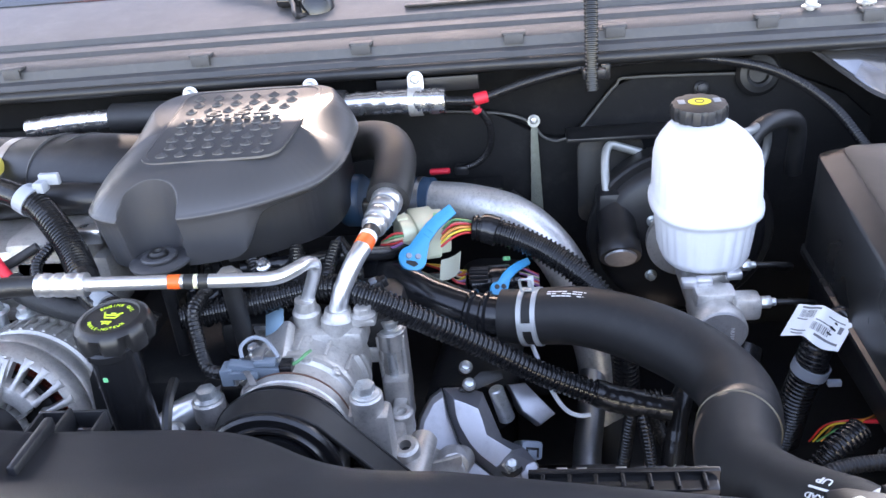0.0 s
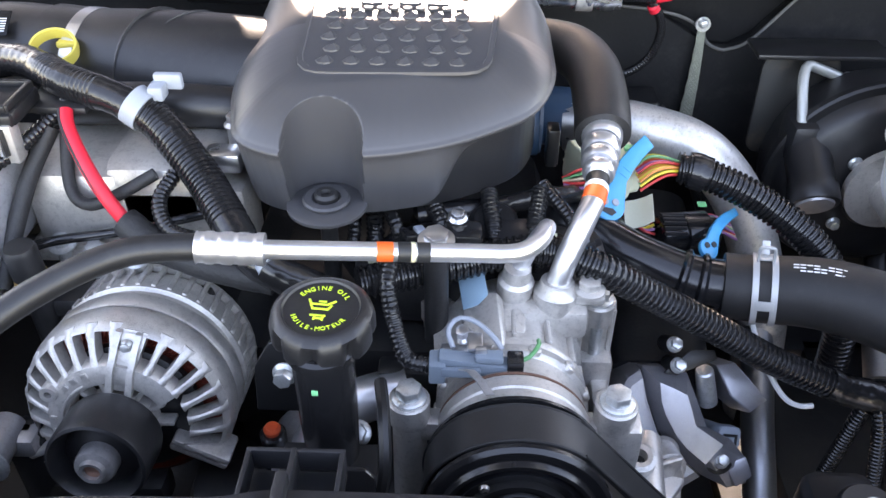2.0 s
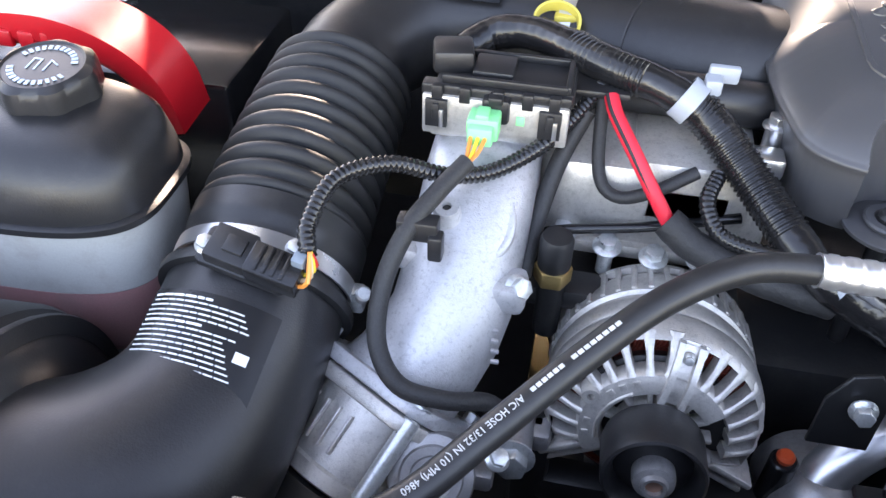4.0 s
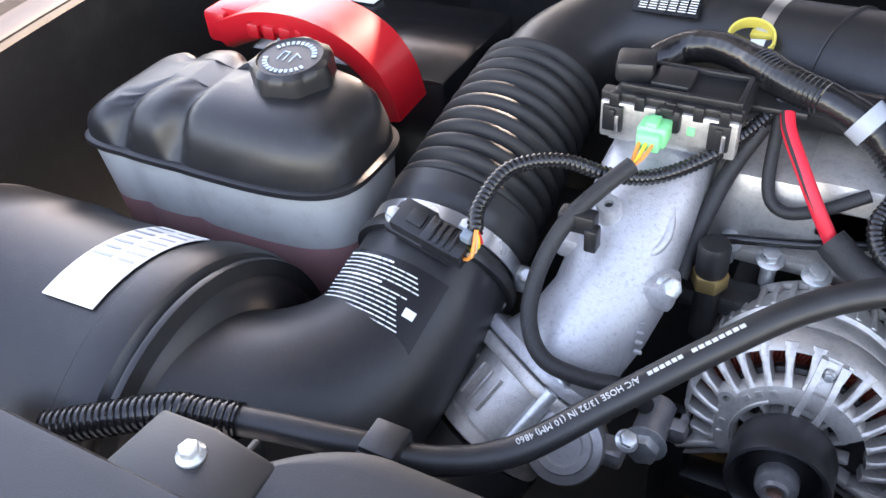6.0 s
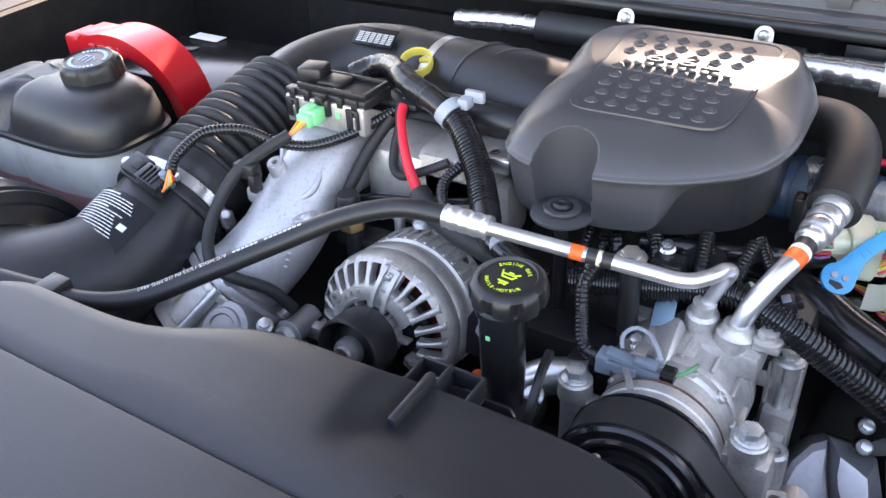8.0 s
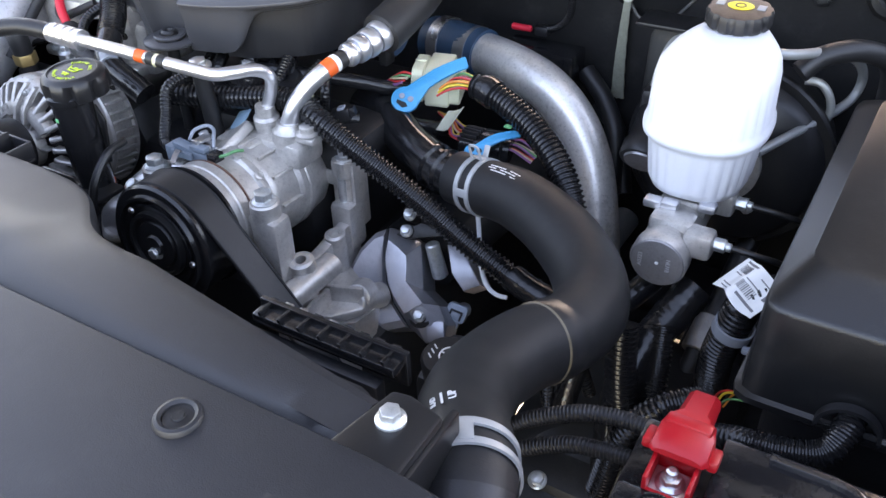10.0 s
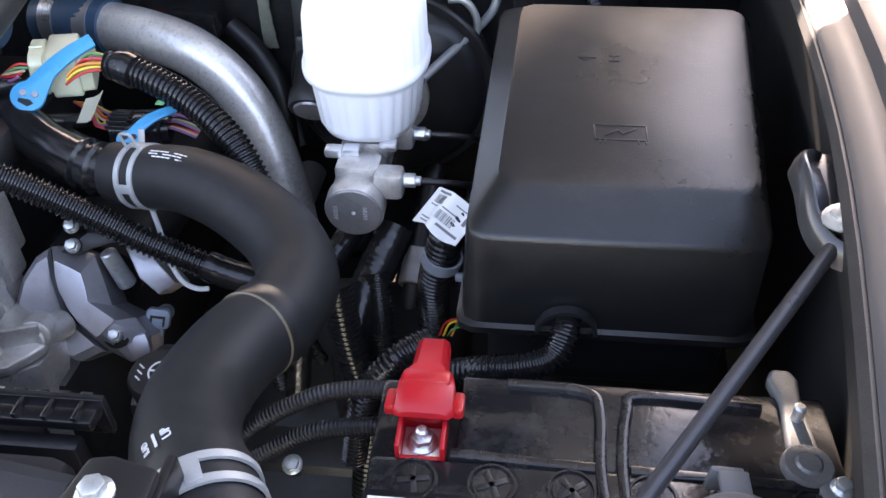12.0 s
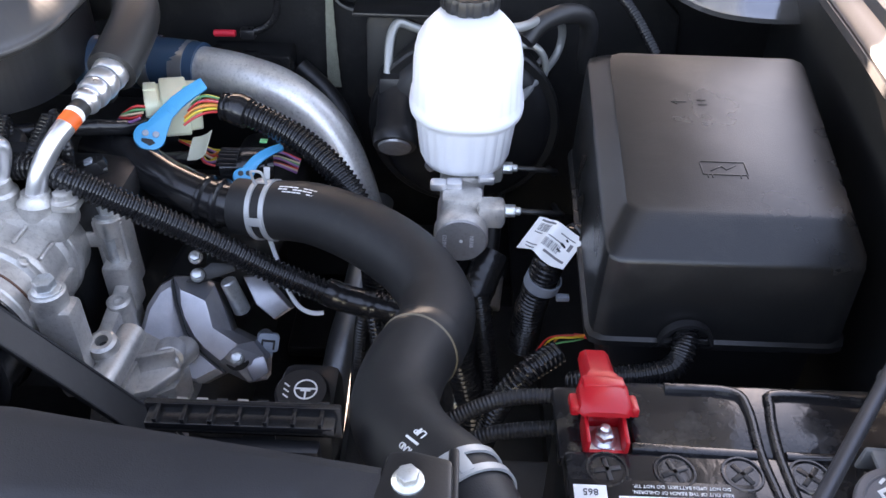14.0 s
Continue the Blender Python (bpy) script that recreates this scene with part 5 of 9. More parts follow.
for k in range(90):
    ob = new("winding", wind_mesh)
    ob.parent = alt
    ob.matrix_local = Matrix.Translation(-Vector(alt["base"])) @ AC @ Matrix.Rotation(radians(-24 + 230 * k / 89), 4, "Z")
part("rotor", lathe([(0, 0.008), (0.05, 0.011), (0.0555, 0.014), (0.0555, 0.034), (0, 0.034)], AC, 36), BLOCK, alt)
part("hub", lathe([(0.012, -0.01), (0.024, -0.01), (0.027, -0.006), (0.028, 0.006), (0.012, 0.006)], AC, 40, True), CAST, alt)
part("inner_ring", arc_lathe([(0.0355, -0.003), (0.037, -0.006), (0.041, -0.007), (0.047, -0.0058), (0.0515, -0.0042), (0.053, -0.001), (0.053, 0.01), (0.0355, 0.01)], -28, 150, AC, 60), CAST, alt)
part("shoulder", arc_lathe([(0.0725, 0.0085), (0.0742, 0.0105), (0.0768, 0.0165), (0.0783, 0.024), (0.0783, 0.033), (0.0773, 0.0345), (0.073, 0.0345), (0.0722, 0.022)], -28, 208, AC, 70), CAST, alt)
for a0, a1 in ((92, 111), (-28, -21), (201, 208)):
    part("face_land", arc_lathe([(0.048, -0.0035), (0.07, 0.0068), (0.0745, 0.0105), (0.0745, 0.02), (0.048, 0.007)], a0, a1, AC, 10), CAST, alt)
fin_loops = []
for r, z, w in ((0.051, -0.0035, 0.0038), (0.054, -0.002, 0.0027), (0.059, 0.0005, 0.0024), (0.066, 0.0045, 0.0026), (0.0715, 0.0078, 0.0034), (0.0765, 0.015, 0.0048)):
    fin_loops.append([(r, -w, z), (r + 0.0004, -w * 0.5, z - 0.0012), (r + 0.0004, w * 0.5, z - 0.0012), (r, w, z), (r - 0.002, w, z + 0.011), (r - 0.002, -w, z + 0.011)])
fin_mesh = to_mesh("fin", loft(fin_loops), CAST)
for k in range(26):
    a = -18 + 360 * k / 26
    if a > 200 or 93 < a < 110:
        continue
    ob = new("fin", fin_mesh)
    ob.parent = alt
    ob.matrix_local = Matrix.Translation(-Vector(alt["base"])) @ AC @ Matrix.Rotation(radians(a), 4, "Z")
side_mesh = to_mesh("side_fin", box((0.0755, 0, 0.083), (0.005, 0.0042, 0.032), 0.0012), CAST)
for k in range(40):
    ob = new("side_fin", side_mesh)
    ob.parent = alt
    ob.matrix_local = Matrix.Translation(-Vector(alt["base"])) @ AC @ Matrix.Rotation(radians(360 * k / 40), 4, "Z")
part("side_ring", lathe([(0.072, 0.096), (0.077, 0.096), (0.077, 0.1), (0.06, 0.106)], AC, 48, True), CAST, alt)
for a in (101.5,):
    q = AC @ Matrix.Rotation(radians(a), 4, "Z")
    for o in (-0.007, 0.007):
        part("spoke_rib", loft([[(q @ Vector((r, o - w, z - 0.005))), (q @ Vector((r, o + w, z - 0.005))), (q @ Vector((r, o + w, z + 0.012))), (q @ Vector((r, o - w, z + 0.012)))] for r, z, w in ((0.032, -0.006, 0.0024), (0.05, -0.005, 0.0022), (0.066, 0.004, 0.0022), (0.074, 0.011, 0.0022))]), CAST, alt)
    part("spoke", loft([[(q @ Vector((r, -0.007, z))), (q @ Vector((r, 0.007, z))), (q @ Vector((r, 0.007, z + 0.008))), (q @ Vector((r, -0.007, z + 0.008)))] for r, z in ((0.032, -0.006), (0.05, -0.004), (0.066, 0.006), (0.074, 0.012))]), CAST, alt)
    part("screw", bolt_shape(q @ Vector((0.0655, 0, 0.004)), AC.to_3x3() @ Vector((0.0, 0.1, -1)), 0.0035, 0.004), ZINC, alt)
part("screw_eye", lathe([(0.0028, 0.006), (0.0028, -0.0075), (0.0062, -0.0075), (0.0068, -0.005), (0.0068, 0.006)], AC @ Matrix.Rotation(radians(30), 4, "Z") @ Matrix.Translation((0.0535, 0, 0)), 20, True), CAST, alt)
part("ring_emboss", arc_lathe([(0.0385, -0.0068), (0.0392, -0.0082), (0.0405, -0.0082), (0.0412, -0.0068)], -12, 62, AC, 30), CAST, alt)
for a in (-8, 6, 44, 56, 68):
    part("ring_mark", box((0.0465, 0, -0.0062), (0.005, 0.0052, 0.0016), 0.0006, AC @ Matrix.Rotation(radians(a), 4, "Z")), CAST, alt)
for sgn, a in ((1, -26), (-1, 206)):
    q = AC @ Matrix.Rotation(radians(a), 4, "Z")
    part("flange", join(box((0.062, 0, 0.012), (0.046, 0.006, 0.03), 0.0028, q), box((0.062, -0.011 * sgn, 0.016), (0.046, 0.005, 0.026), 0.0024, q), box((0.0815, -0.0055 * sgn, 0.016), (0.006, 0.014, 0.022), 0.0025, q)), CAST, alt)
for a in (18, 50, 78, 126, 152, 178):
    part("web", box((0.0335, 0, 0.001), (0.014, 0.0036, 0.012), 0.0012, AC @ Matrix.Rotation(radians(a), 4, "Z")), CAST, alt)
alt_pulley = part("pulley", lathe([(0.013, -0.05), (0.0135, -0.04), (0.0265, -0.034), (0.0295, -0.046), (0.0325, -0.05), (0.0345, -0.049), (0.0352, -0.046), (0.0352, -0.016), (0.0342, -0.012), (0.013, -0.012)], AC, 56, True), PLASTIC, alt, "black grooved alternator pulley")
part("nut", lathe([(0.006, -0.056), (0.0085, -0.0565), (0.0095, -0.053), (0.0135, -0.0515), (0.0145, -0.048), (0.0145, -0.04), (0.006, -0.04)], AC, 28, True), CASTDARK, alt_pulley, "blue-grey pulley nut")
part("nut_core", lathe([(0, -0.053), (0.0058, -0.053), (0.0058, -0.045), (0, -0.045)], AC, 18), mat("tarnished_copper", (0.42, 0.24, 0.18), 0.4, 0.7), alt_pulley, "copper coloured nut centre")
part("mount_lug", join(box((-0.49, 0.84, 1.045), (0.026, 0.024, 0.02), 0.006), rod((-0.503, 0.812, 1.052), (-0.503, 0.85, 1.052), 0.0135)), CASTDARK, alt)
bolt((-0.503, 0.81, 1.052), (0, -1, 0.1), 0.0125, 0.01, alt, ZINC)
part("mount_arm", join(box((-0.49, 0.845, 1.0), (0.03, 0.03, 0.11), 0.01), box((-0.44, 0.845, 0.985), (0.1, 0.03, 0.03), 0.01)), PLASTIC, alt)

dip = thing("oil_dipstick", (-0.306, 0.86, 0.95), "black tube with an orange topped plug", "sensor")
part("tube", rod((-0.306, 0.865, 0.9), (-0.306, 0.861, 1.036), 0.0105), GLOSSY, dip)
part("top", lathe([(0, 0), (0.0062, 0), (0.007, 0.004), (0.005, 0.007), (0, 0.0075)], Matrix.Translation((-0.306, 0.861, 1.036)), 18), mat("red_orange_plug", (0.6, 0.07, 0.02), 0.4), dip, "red-orange plug top")
# ---- intake elbow and throttle ----
elbow = thing("intake_elbow", (-0.56, 0.9, 1.05), "rough cast aluminium intake elbow with bosses", "intake pipe")


part("pipe", loft([section((-0.556, 1.01, 1.17), (0, -1, -0.1), 0.043, 0.042, power=4), section((-0.556, 0.965, 1.168), (0, -1, -0.3), 0.043, 0.042, power=3.4), section((-0.557, 0.935, 1.155), (0, -1, -0.5), 0.043, 0.043, power=2.5), section((-0.559, 0.91, 1.138), (-0.03, -1, -0.65), 0.043, 0.044, power=2.15), section((-0.562, 0.885, 1.118), (-0.05, -1, -0.8), 0.044, 0.046, power=2.0), section((-0.569, 0.868, 1.104), (-0.2, -0.9, -0.8), 0.045, 0.047, power=2.0), section((-0.58, 0.853, 1.088), (-0.32, -0.8, -0.7), 0.046, 0.047, power=2.0), section((-0.593, 0.84, 1.0735), (-0.42, -0.68, -0.6), 0.048, 0.048, power=2.0)]), ROUGHCAST, elbow)
part("top_flange", box((-0.556, 0.985, 1.212), (0.086, 0.03, 0.012), 0.004), ROUGHCAST, elbow)
for p, r, h, ax in (((-0.571, 0.905, 1.182), 0.0095, 0.016, (0, -0.35, 1)),):
    part("boss", lathe([(0.0035, h - 0.004), (0.0035, h), (r * 0.9, h), (r, h - 0.002), (r * 1.15, -0.012), (0.0035, -0.012)], at(p, ax), 22, True), ROUGHCAST, elbow)
    part("bore", rod(Vector(p) + Vector(ax).normalized() * (h - 0.006), Vector(p) + Vector(ax).normalized() * (h - 0.004), 0.004), BLOCK, elbow)
part("side_lug", box((-0.522, 0.884, 1.142), (0.026, 0.03, 0.024), 0.006), ROUGHCAST, elbow)
part("side_lug", box((-0.598, 0.894, 1.155), (0.02, 0.02, 0.02), 0.005), ROUGHCAST, elbow)
bolt((-0.516, 0.88, 1.148), (0.6, -0.5, 0.6), 0.008, 0.007, elbow, ZINC)
web = smooth_line([(-0.588, 0.935, 1.197), (-0.574, 0.915, 1.186), (-0.558, 0.892, 1.17), (-0.538, 0.89, 1.165), (-0.527, 0.905, 1.172), (-0.53, 0.925, 1.186), (-0.54, 0.94, 1.197)], 0.004)
part("raised_web", tube(None, 0.0042, 10, line=web), ROUGHCAST, elbow)
for k in range(4):
    part("casting_mark", box((-0.527 + 0.001 * k, 0.858 - 0.005 * k, 1.126 - 0.005 * k), (0.006, 0.003, 0.003), 0.0008), ROUGHCAST, elbow)

throttle = thing("throttle_body", (-0.6, 0.77, 0.98), "grey cast throttle body with bolted flange and motor cap", "engine part")
TB = at((-0.594, 0.838, 1.072), (-0.42, -0.68, -0.6))
part("flange", prism(rounded(0.118, 0.108, 0.03), 0.011, TB @ Matrix.Translation((0, 0, -0.006)), 0.0025), ROUGHCAST, throttle)
part("flange", prism(rounded(0.116, 0.106, 0.03), 0.011, TB @ Matrix.Translation((0, 0, 0.0065)), 0.0025), CAST, throttle)
part("barrel", lathe([(0, 0.015), (0.05, 0.015), (0.05, 0.066), (0.053, 0.068), (0.053, 0.078), (0.049, 0.08), (0, 0.08)], TB, 36), CAST, throttle)
for k, (x, y) in enumerate(((0.046, 0.041), (-0.046, 0.041), (0.046, -0.041), (-0.046, -0.041))):
    part("bolt", join(bolt_shape(TB @ Vector((x, y, -0.004)), -(TB.to_3x3() @ Vector((0, 0, 1))), 0.0062, 0.009), rod(TB @ Vector((x, y, 0.005)), TB @ Vector((x, y, 0.07)), 0.0065)), ZINC, throttle)
part("gear_cover", join(box((-0.058, 0.01, 0.035), (0.024, 0.08, 0.06), 0.008, TB), box((-0.066, 0.012, 0.04), (0.02, 0.055, 0.042), 0.006, TB)), PLASTIC, throttle, "dark plastic gear cover")
for k in range(4):
    part("rib", box((0.012 - k * 0.011, 0.051, 0.042), (0.0022, 0.004, 0.03), 0.0008, TB), CAST, throttle)
part("motor", lathe([(0, -0.05), (0.03, -0.05), (0.03, -0.004), (0.0285, 0), (0.022, 0.0015), (0.0205, 0.004), (0.015, 0.004), (0.0135, 0.002), (0.008, 0.002), (0, 0.0025)], at((-0.553, 0.768, 1.072), (0.15, -0.75, 0.75)), 32), CASTDARK, throttle, "round grey motor cap")
part("motor_bracket", box((-0.528, 0.79, 1.055), (0.03, 0.02, 0.018), 0.004), CASTDARK, throttle)
bolt((-0.512, 0.788, 1.076), (0.3, -0.3, 0.9), 0.0065, 0.006, throttle, ZINC)
bolt((-0.54, 0.73, 1.03), (0.1, -0.9, 0.3), 0.0065, 0.006, throttle, ZINC)
part("lower_hose", tube([TB @ Vector((0, 0, 0.078)), TB @ Vector((0.0, -0.005, 0.13)), TB @ Vector((0.01, -0.03, 0.22))], 0.0545, 28), RUBBER, throttle, "black rubber hose below")

# ---- glow plug module ----
module = thing("control_module", (-0.55, 0.99, 1.21), "black control module on a bright metal plate", "module")
part("plate", join(box((-0.55, 0.972, 1.228), (0.106, 0.014, 0.032), 0.002), box((-0.55, 0.99, 1.217), (0.104, 0.05, 0.008), 0.002)), CAST, module, "bright aluminium carrier plate")
part("housing", box((-0.545, 0.995, 1.246), (0.1, 0.046, 0.012), 0.003), PLASTIC, module)
part("tray_rim", join(box((-0.545, 0.974, 1.254), (0.09, 0.004, 0.006), 0.001), box((-0.545, 1.016, 1.254), (0.09, 0.004, 0.006), 0.001), box((-0.5, 0.995, 1.254), (0.004, 0.044, 0.006), 0.001)), PLASTIC, module)
part("tail_plate", box((-0.48, 1.022, 1.238), (0.05, 0.04, 0.006), 0.002), PLASTIC, module)
part("front_ledge", box((-0.55, 0.974, 1.246), (0.108, 0.012, 0.01), 0.002), PLASTIC, module)
part("top_step", box((-0.555, 0.997, 1.2545), (0.03, 0.03, 0.006), 0.002), PLASTIC, module)
for x in (-0.592, -0.572, -0.548, -0.527, -0.508):
    part("latch", box((x, 0.967, 1.246), (0.008, 0.006, 0.012), 0.001), PLASTIC, module)
part("lid", box((-0.588, 1.0, 1.259), (0.03, 0.03, 0.018), 0.004, Matrix.Translation((-0.588, 1.006, 1.266)) @ Matrix.Rotation(radians(12), 4, "Z") @ Matrix.Translation((0.588, -1.006, -1.266))), PLASTIC, module)
for x in (-0.592, -0.51):
    part("slot_clip", join(box((x, 0.9635, 1.231), (0.016, 0.004, 0.022), 0.0008), box((x, 0.961, 1.234), (0.005, 0.004, 0.012), 0.0006)), PLASTIC, module)
    part("slot_spring", box((x + 0.004, 0.9608, 1.228), (0.003, 0.002, 0.014), 0.0004), STEEL, module)
part("paint_mark", box((-0.531, 0.9645, 1.231), (0.006, 0.0012, 0.007), 0.0003), GREEN, module, "green paint mark")
plug_g = thing("green_connector", (-0.556, 0.945, 1.225), "green wiring plug with orange and yellow leads", "connector")
part("body", join(box((-0.555, 0.952, 1.233), (0.022, 0.018, 0.017), 0.002), box((-0.556, 0.942, 1.231), (0.018, 0.012, 0.014), 0.002), box((-0.556, 0.95, 1.243), (0.009, 0.014, 0.004), 0.001), box((-0.5655, 0.95, 1.235), (0.002, 0.014, 0.009), 0.0006)), GREEN, plug_g)
part("socket", join(box((-0.549, 0.968, 1.238), (0.02, 0.016, 0.02), 0.003), box((-0.549, 0.962, 1.248), (0.01, 0.01, 0.006), 0.001)), PLASTIC, plug_g)
for k, w in enumerate((3, 1, 3)):
    part("lead", tube([(-0.562 + k * 0.005, 0.937, 1.231), (-0.562 + k * 0.0035, 0.926, 1.226), (-0.561, 0.915, 1.222)], 0.0016, 6), WIRES[w], plug_g)

brass = thing("pressure_sensor", (-0.493, 0.92, 1.09), "brass pressure sensor with black cap", "sensor")
part("stem", rod((-0.493, 0.923, 1.07), (-0.493, 0.922, 1.125), 0.0105), BLOCK, brass)
part("hex", prism(hexagon(0.0145), 0.014, at((-0.493, 0.922, 1.125), (0, -0.05, 1)), 0.001), BRASS, brass)
part("cap", lathe([(0, 0), (0.0115, 0), (0.0125, 0.002), (0.0125, 0.026), (0.0108, 0.0295), (0, 0.03)], at((-0.493, 0.921, 1.139), (0, -0.05, 1)), 26), RUBBER, brass)

# ---- manifold behind the elbow ----
manifold = thing("intake_manifold", (-0.44, 1.08, 1.08), "dull aluminium intake manifold housing", "engine part")
part("housing", box((-0.435, 1.06, 1.155), (0.16, 0.17, 0.085), 0.018), CAST, manifold)
part("raised_lid", box((-0.4, 1.05, 1.17), (0.1, 0.15, 0.07), 0.02), CAST, manifold)
part("flange", box((-0.435, 1.06, 1.12), (0.175, 0.18, 0.014), 0.005), CAST, manifold)
part("runner", box((-0.395, 1.01, 1.145), (0.12, 0.05, 0.07), 0.012), CAST, manifold)
for k in range(4):
    part("cast_letter", box((-0.425 + 0.011 * k, 0.9845, 1.153), (0.006, 0.002, 0.01), 0.0006), CAST, manifold)
for p in ((-0.49, 0.972, 1.13), (-0.455, 0.956, 1.135), (-0.42, 0.95, 1.135), (-0.385, 0.955, 1.135)):
    part("flange_stud", join(rod((p[0], p[1], 1.11), p, 0.006), bolt_shape(p, (0, -0.2, 1), 0.0075, 0.008, 1.5)), ZINC, manifold)
part("fitting", join(box((-0.352, 1.0, 1.2), (0.03, 0.022, 0.018), 0.004), rod((-0.345, 1.02, 1.19), (-0.345, 1.02, 1.222), 0.0075)), STEEL, manifold)
part("fitting_nut", bolt_shape((-0.345, 1.022, 1.218), (0, 0, 1), 0.0075, 0.008), STEEL, manifold)
single("head_bolts_rail", box((-0.44, 0.935, 1.105), (0.16, 0.03, 0.02), 0.006), BLOCK, "black rail on the cylinder head", "engine part")
single("vacuum_pipe", tube([(-0.53, 0.955, 1.13), (-0.49, 0.957, 1.145), (-0.43, 0.965, 1.152), (-0.36, 0.975, 1.165)], 0.0042, 10), GLOSSY, "thin black vacuum pipe", "pipe")

# ---- air intake ----
BELLOWS = mat("matt_bellows_rubber", (0.012, 0.012, 0.0125), 0.55, vary=0.2, bump=0.2, spec=0.4, stain=(0.05, 0.048, 0.046), stain_amount=0.15)
bellows = thing("intake_bellows", (-0.697, 0.95, 1.08), "black ribbed rubber air intake bellows", "air duct")
bp = [(-0.699, 0.862, 1.128), (-0.698, 0.9, 1.143), (-0.697, 0.95, 1.158), (-0.696, 1.0, 1.171), (-0.694, 1.05, 1.182)]
part("cuff", tube([(-0.6995, 0.85, 1.123), (-0.699, 0.862, 1.128), (-0.698, 0.905, 1.1445)], lambda s, share: 0.0665 if share > 0.62 else 0.064, 40), RUBBER, bellows)
part("bellows", tube([(-0.698, 0.9, 1.143), (-0.697, 0.95, 1.158), (-0.696, 1.0, 1.171), (-0.694, 1.06, 1.184)], lambda s, share: 0.0585 - 0.004 * share + 0.0078 * abs(math.sin(math.pi * s / 0.0155)) ** 0.9, 44, 0.0015), BELLOWS, bellows)
clamp = thing("worm_clamp", (-0.6995, 0.857, 1.125), "bright steel worm drive clamp round the intake", "clamp", "hose clamps")
m = at((-0.699, 0.8685, 1.1305), (0, 1, 0.36))
part("band", lathe([(0.0655, -0.0065), (0.0672, -0.0065), (0.0672, 0.0065), (0.0655, 0.0065)], m, 52, True), STEEL, clamp)
part("screw", join(rod((-0.631, 0.876, 1.117), (-0.622, 0.862, 1.139), 0.0058), box((-0.63, 0.87, 1.125), (0.012, 0.014, 0.02), 0.003)), ZINC, clamp)
single("intake_lip", lathe([(0.064, -0.004), (0.0705, -0.004), (0.0715, 0), (0.0705, 0.004), (0.064, 0.004)], at((-0.6996, 0.852, 1.1245), (0, 1, 0.36)), 52, True), RUBBER, "black rubber ridge at the intake joint", "air duct")
maf = thing("air_meter_housing", (-0.71, 0.77, 1.0), "black plastic air meter tube with a printed label", "air duct")
maf_line = smooth_line([(-0.6995, 0.85, 1.124), (-0.703, 0.8, 1.107), (-0.714, 0.755, 1.093), (-0.74, 0.715, 1.078), (-0.775, 0.692, 1.064), (-0.81, 0.685, 1.055)], 0.006)
part("tube", tube(None, lambda s, share: 0.0645 + 0.068 * max(0, (share - 0.28) / 0.72) ** 1.5, 56, line=maf_line), PLASTIC, maf)


def on_tube(c, axis, r, a_mid, width, length, thick=0.0008, n=14, lift=0.0006):
    """A sticker bent round a pipe: length along the axis, width round it, its middle at the angle a_mid (degrees from straight up, to +x)."""
    m = at(c, axis, (0, 0, 1))
    loops = []
    for k in range(n + 1):
        a = radians(a_mid) + (k / n - 0.5) * width / r
        s, co = math.sin(a), math.cos(a)
        loops.append([m @ Vector((s * rr, co * rr, z)) for rr, z in ((r + lift, -length / 2), (r + lift + thick, -length / 2), (r + lift + thick, length / 2), (r + lift, length / 2))])
    return loft(loops)


lab_c, lab_ax = (-0.7055, 0.795, 1.105), (0.08, 0.93, 0.34)
sticker = part("label", on_tube(lab_c, lab_ax, 0.066, -2, 0.094, 0.062), LABELBLACK, maf, "black warning label with white writing")
ink = None
for row in range(15):
    off = 0.0265 - row * 0.0036
    c = Vector(lab_c) + Vector(lab_ax).normalized() * off
    spans = ((-4, 36),) if row in (0, 5) else ((-30 + (row * 7) % 9 + (8 if 6 < row < 10 else 0), 37),)
    words = []
    for a0, a1 in spans:
        a = a0
        while a < a1 - 2:
            e = min(a1, a + 4 + (row * 7 + int(a) * 3) % 6)
            words.append((a, e))
            a = e + 0.9
    for a0, a1 in words:
        b = on_tube(c, lab_ax, 0.066, (a0 + a1) / 2, radians(a1 - a0) * 0.066, 0.0009 if row not in (0, 5) else 0.0015, 0.0004, 3, 0.0014)
        ink = b if ink is None else join(ink, b)
part("writing", ink, PRINT, sticker, "white lines of small writing")
part("symbol", on_tube(Vector(lab_c) + Vector(lab_ax).normalized() * -0.004, lab_ax, 0.066, -30, 0.009, 0.007, 0.0004, 3, 0.0014), PRINT, sticker)
meter = thing("air_flow_sensor", (-0.69, 0.8, 1.17), "black air flow sensor with plug and two screws", "sensor")
MS = Matrix.Translation((-0.688, 0.8275, 1.185)) @ Matrix.Rotation(radians(20), 4, "X") @ Matrix.Rotation(radians(8), 4, "Y") @ Matrix.Rotation(radians(-10), 4, "Z") @ Matrix.Scale(0.86, 4)
part("base", prism(rounded(0.075, 0.034, 0.006), 0.008, MS, 0.002), PLASTIC, meter)
part("body", join(box((-0.012, 0.0, 0.013), (0.034, 0.03, 0.014), 0.002, MS), box((-0.008, 0.0, 0.021), (0.016, 0.014, 0.004), 0.001, MS)), PLASTIC, meter)
part("plug", join(box((0.026, -0.004, 0.016), (0.042, 0.026, 0.02), 0.002, MS), *[box((0.014 + 0.007 * k, -0.004, 0.0265), (0.003, 0.022, 0.003), 0.0006, MS) for k in range(4)]), GLOSSY, meter)
for x in (-0.033, 0.03):
    part("screw", bolt_shape(MS @ Vector((x, -0.003 if x < 0 else 0.02, 0.008)), MS.to_3x3() @ Vector((0, 0, 1)), 0.0055, 0.005, 1.3), ZINC, meter)
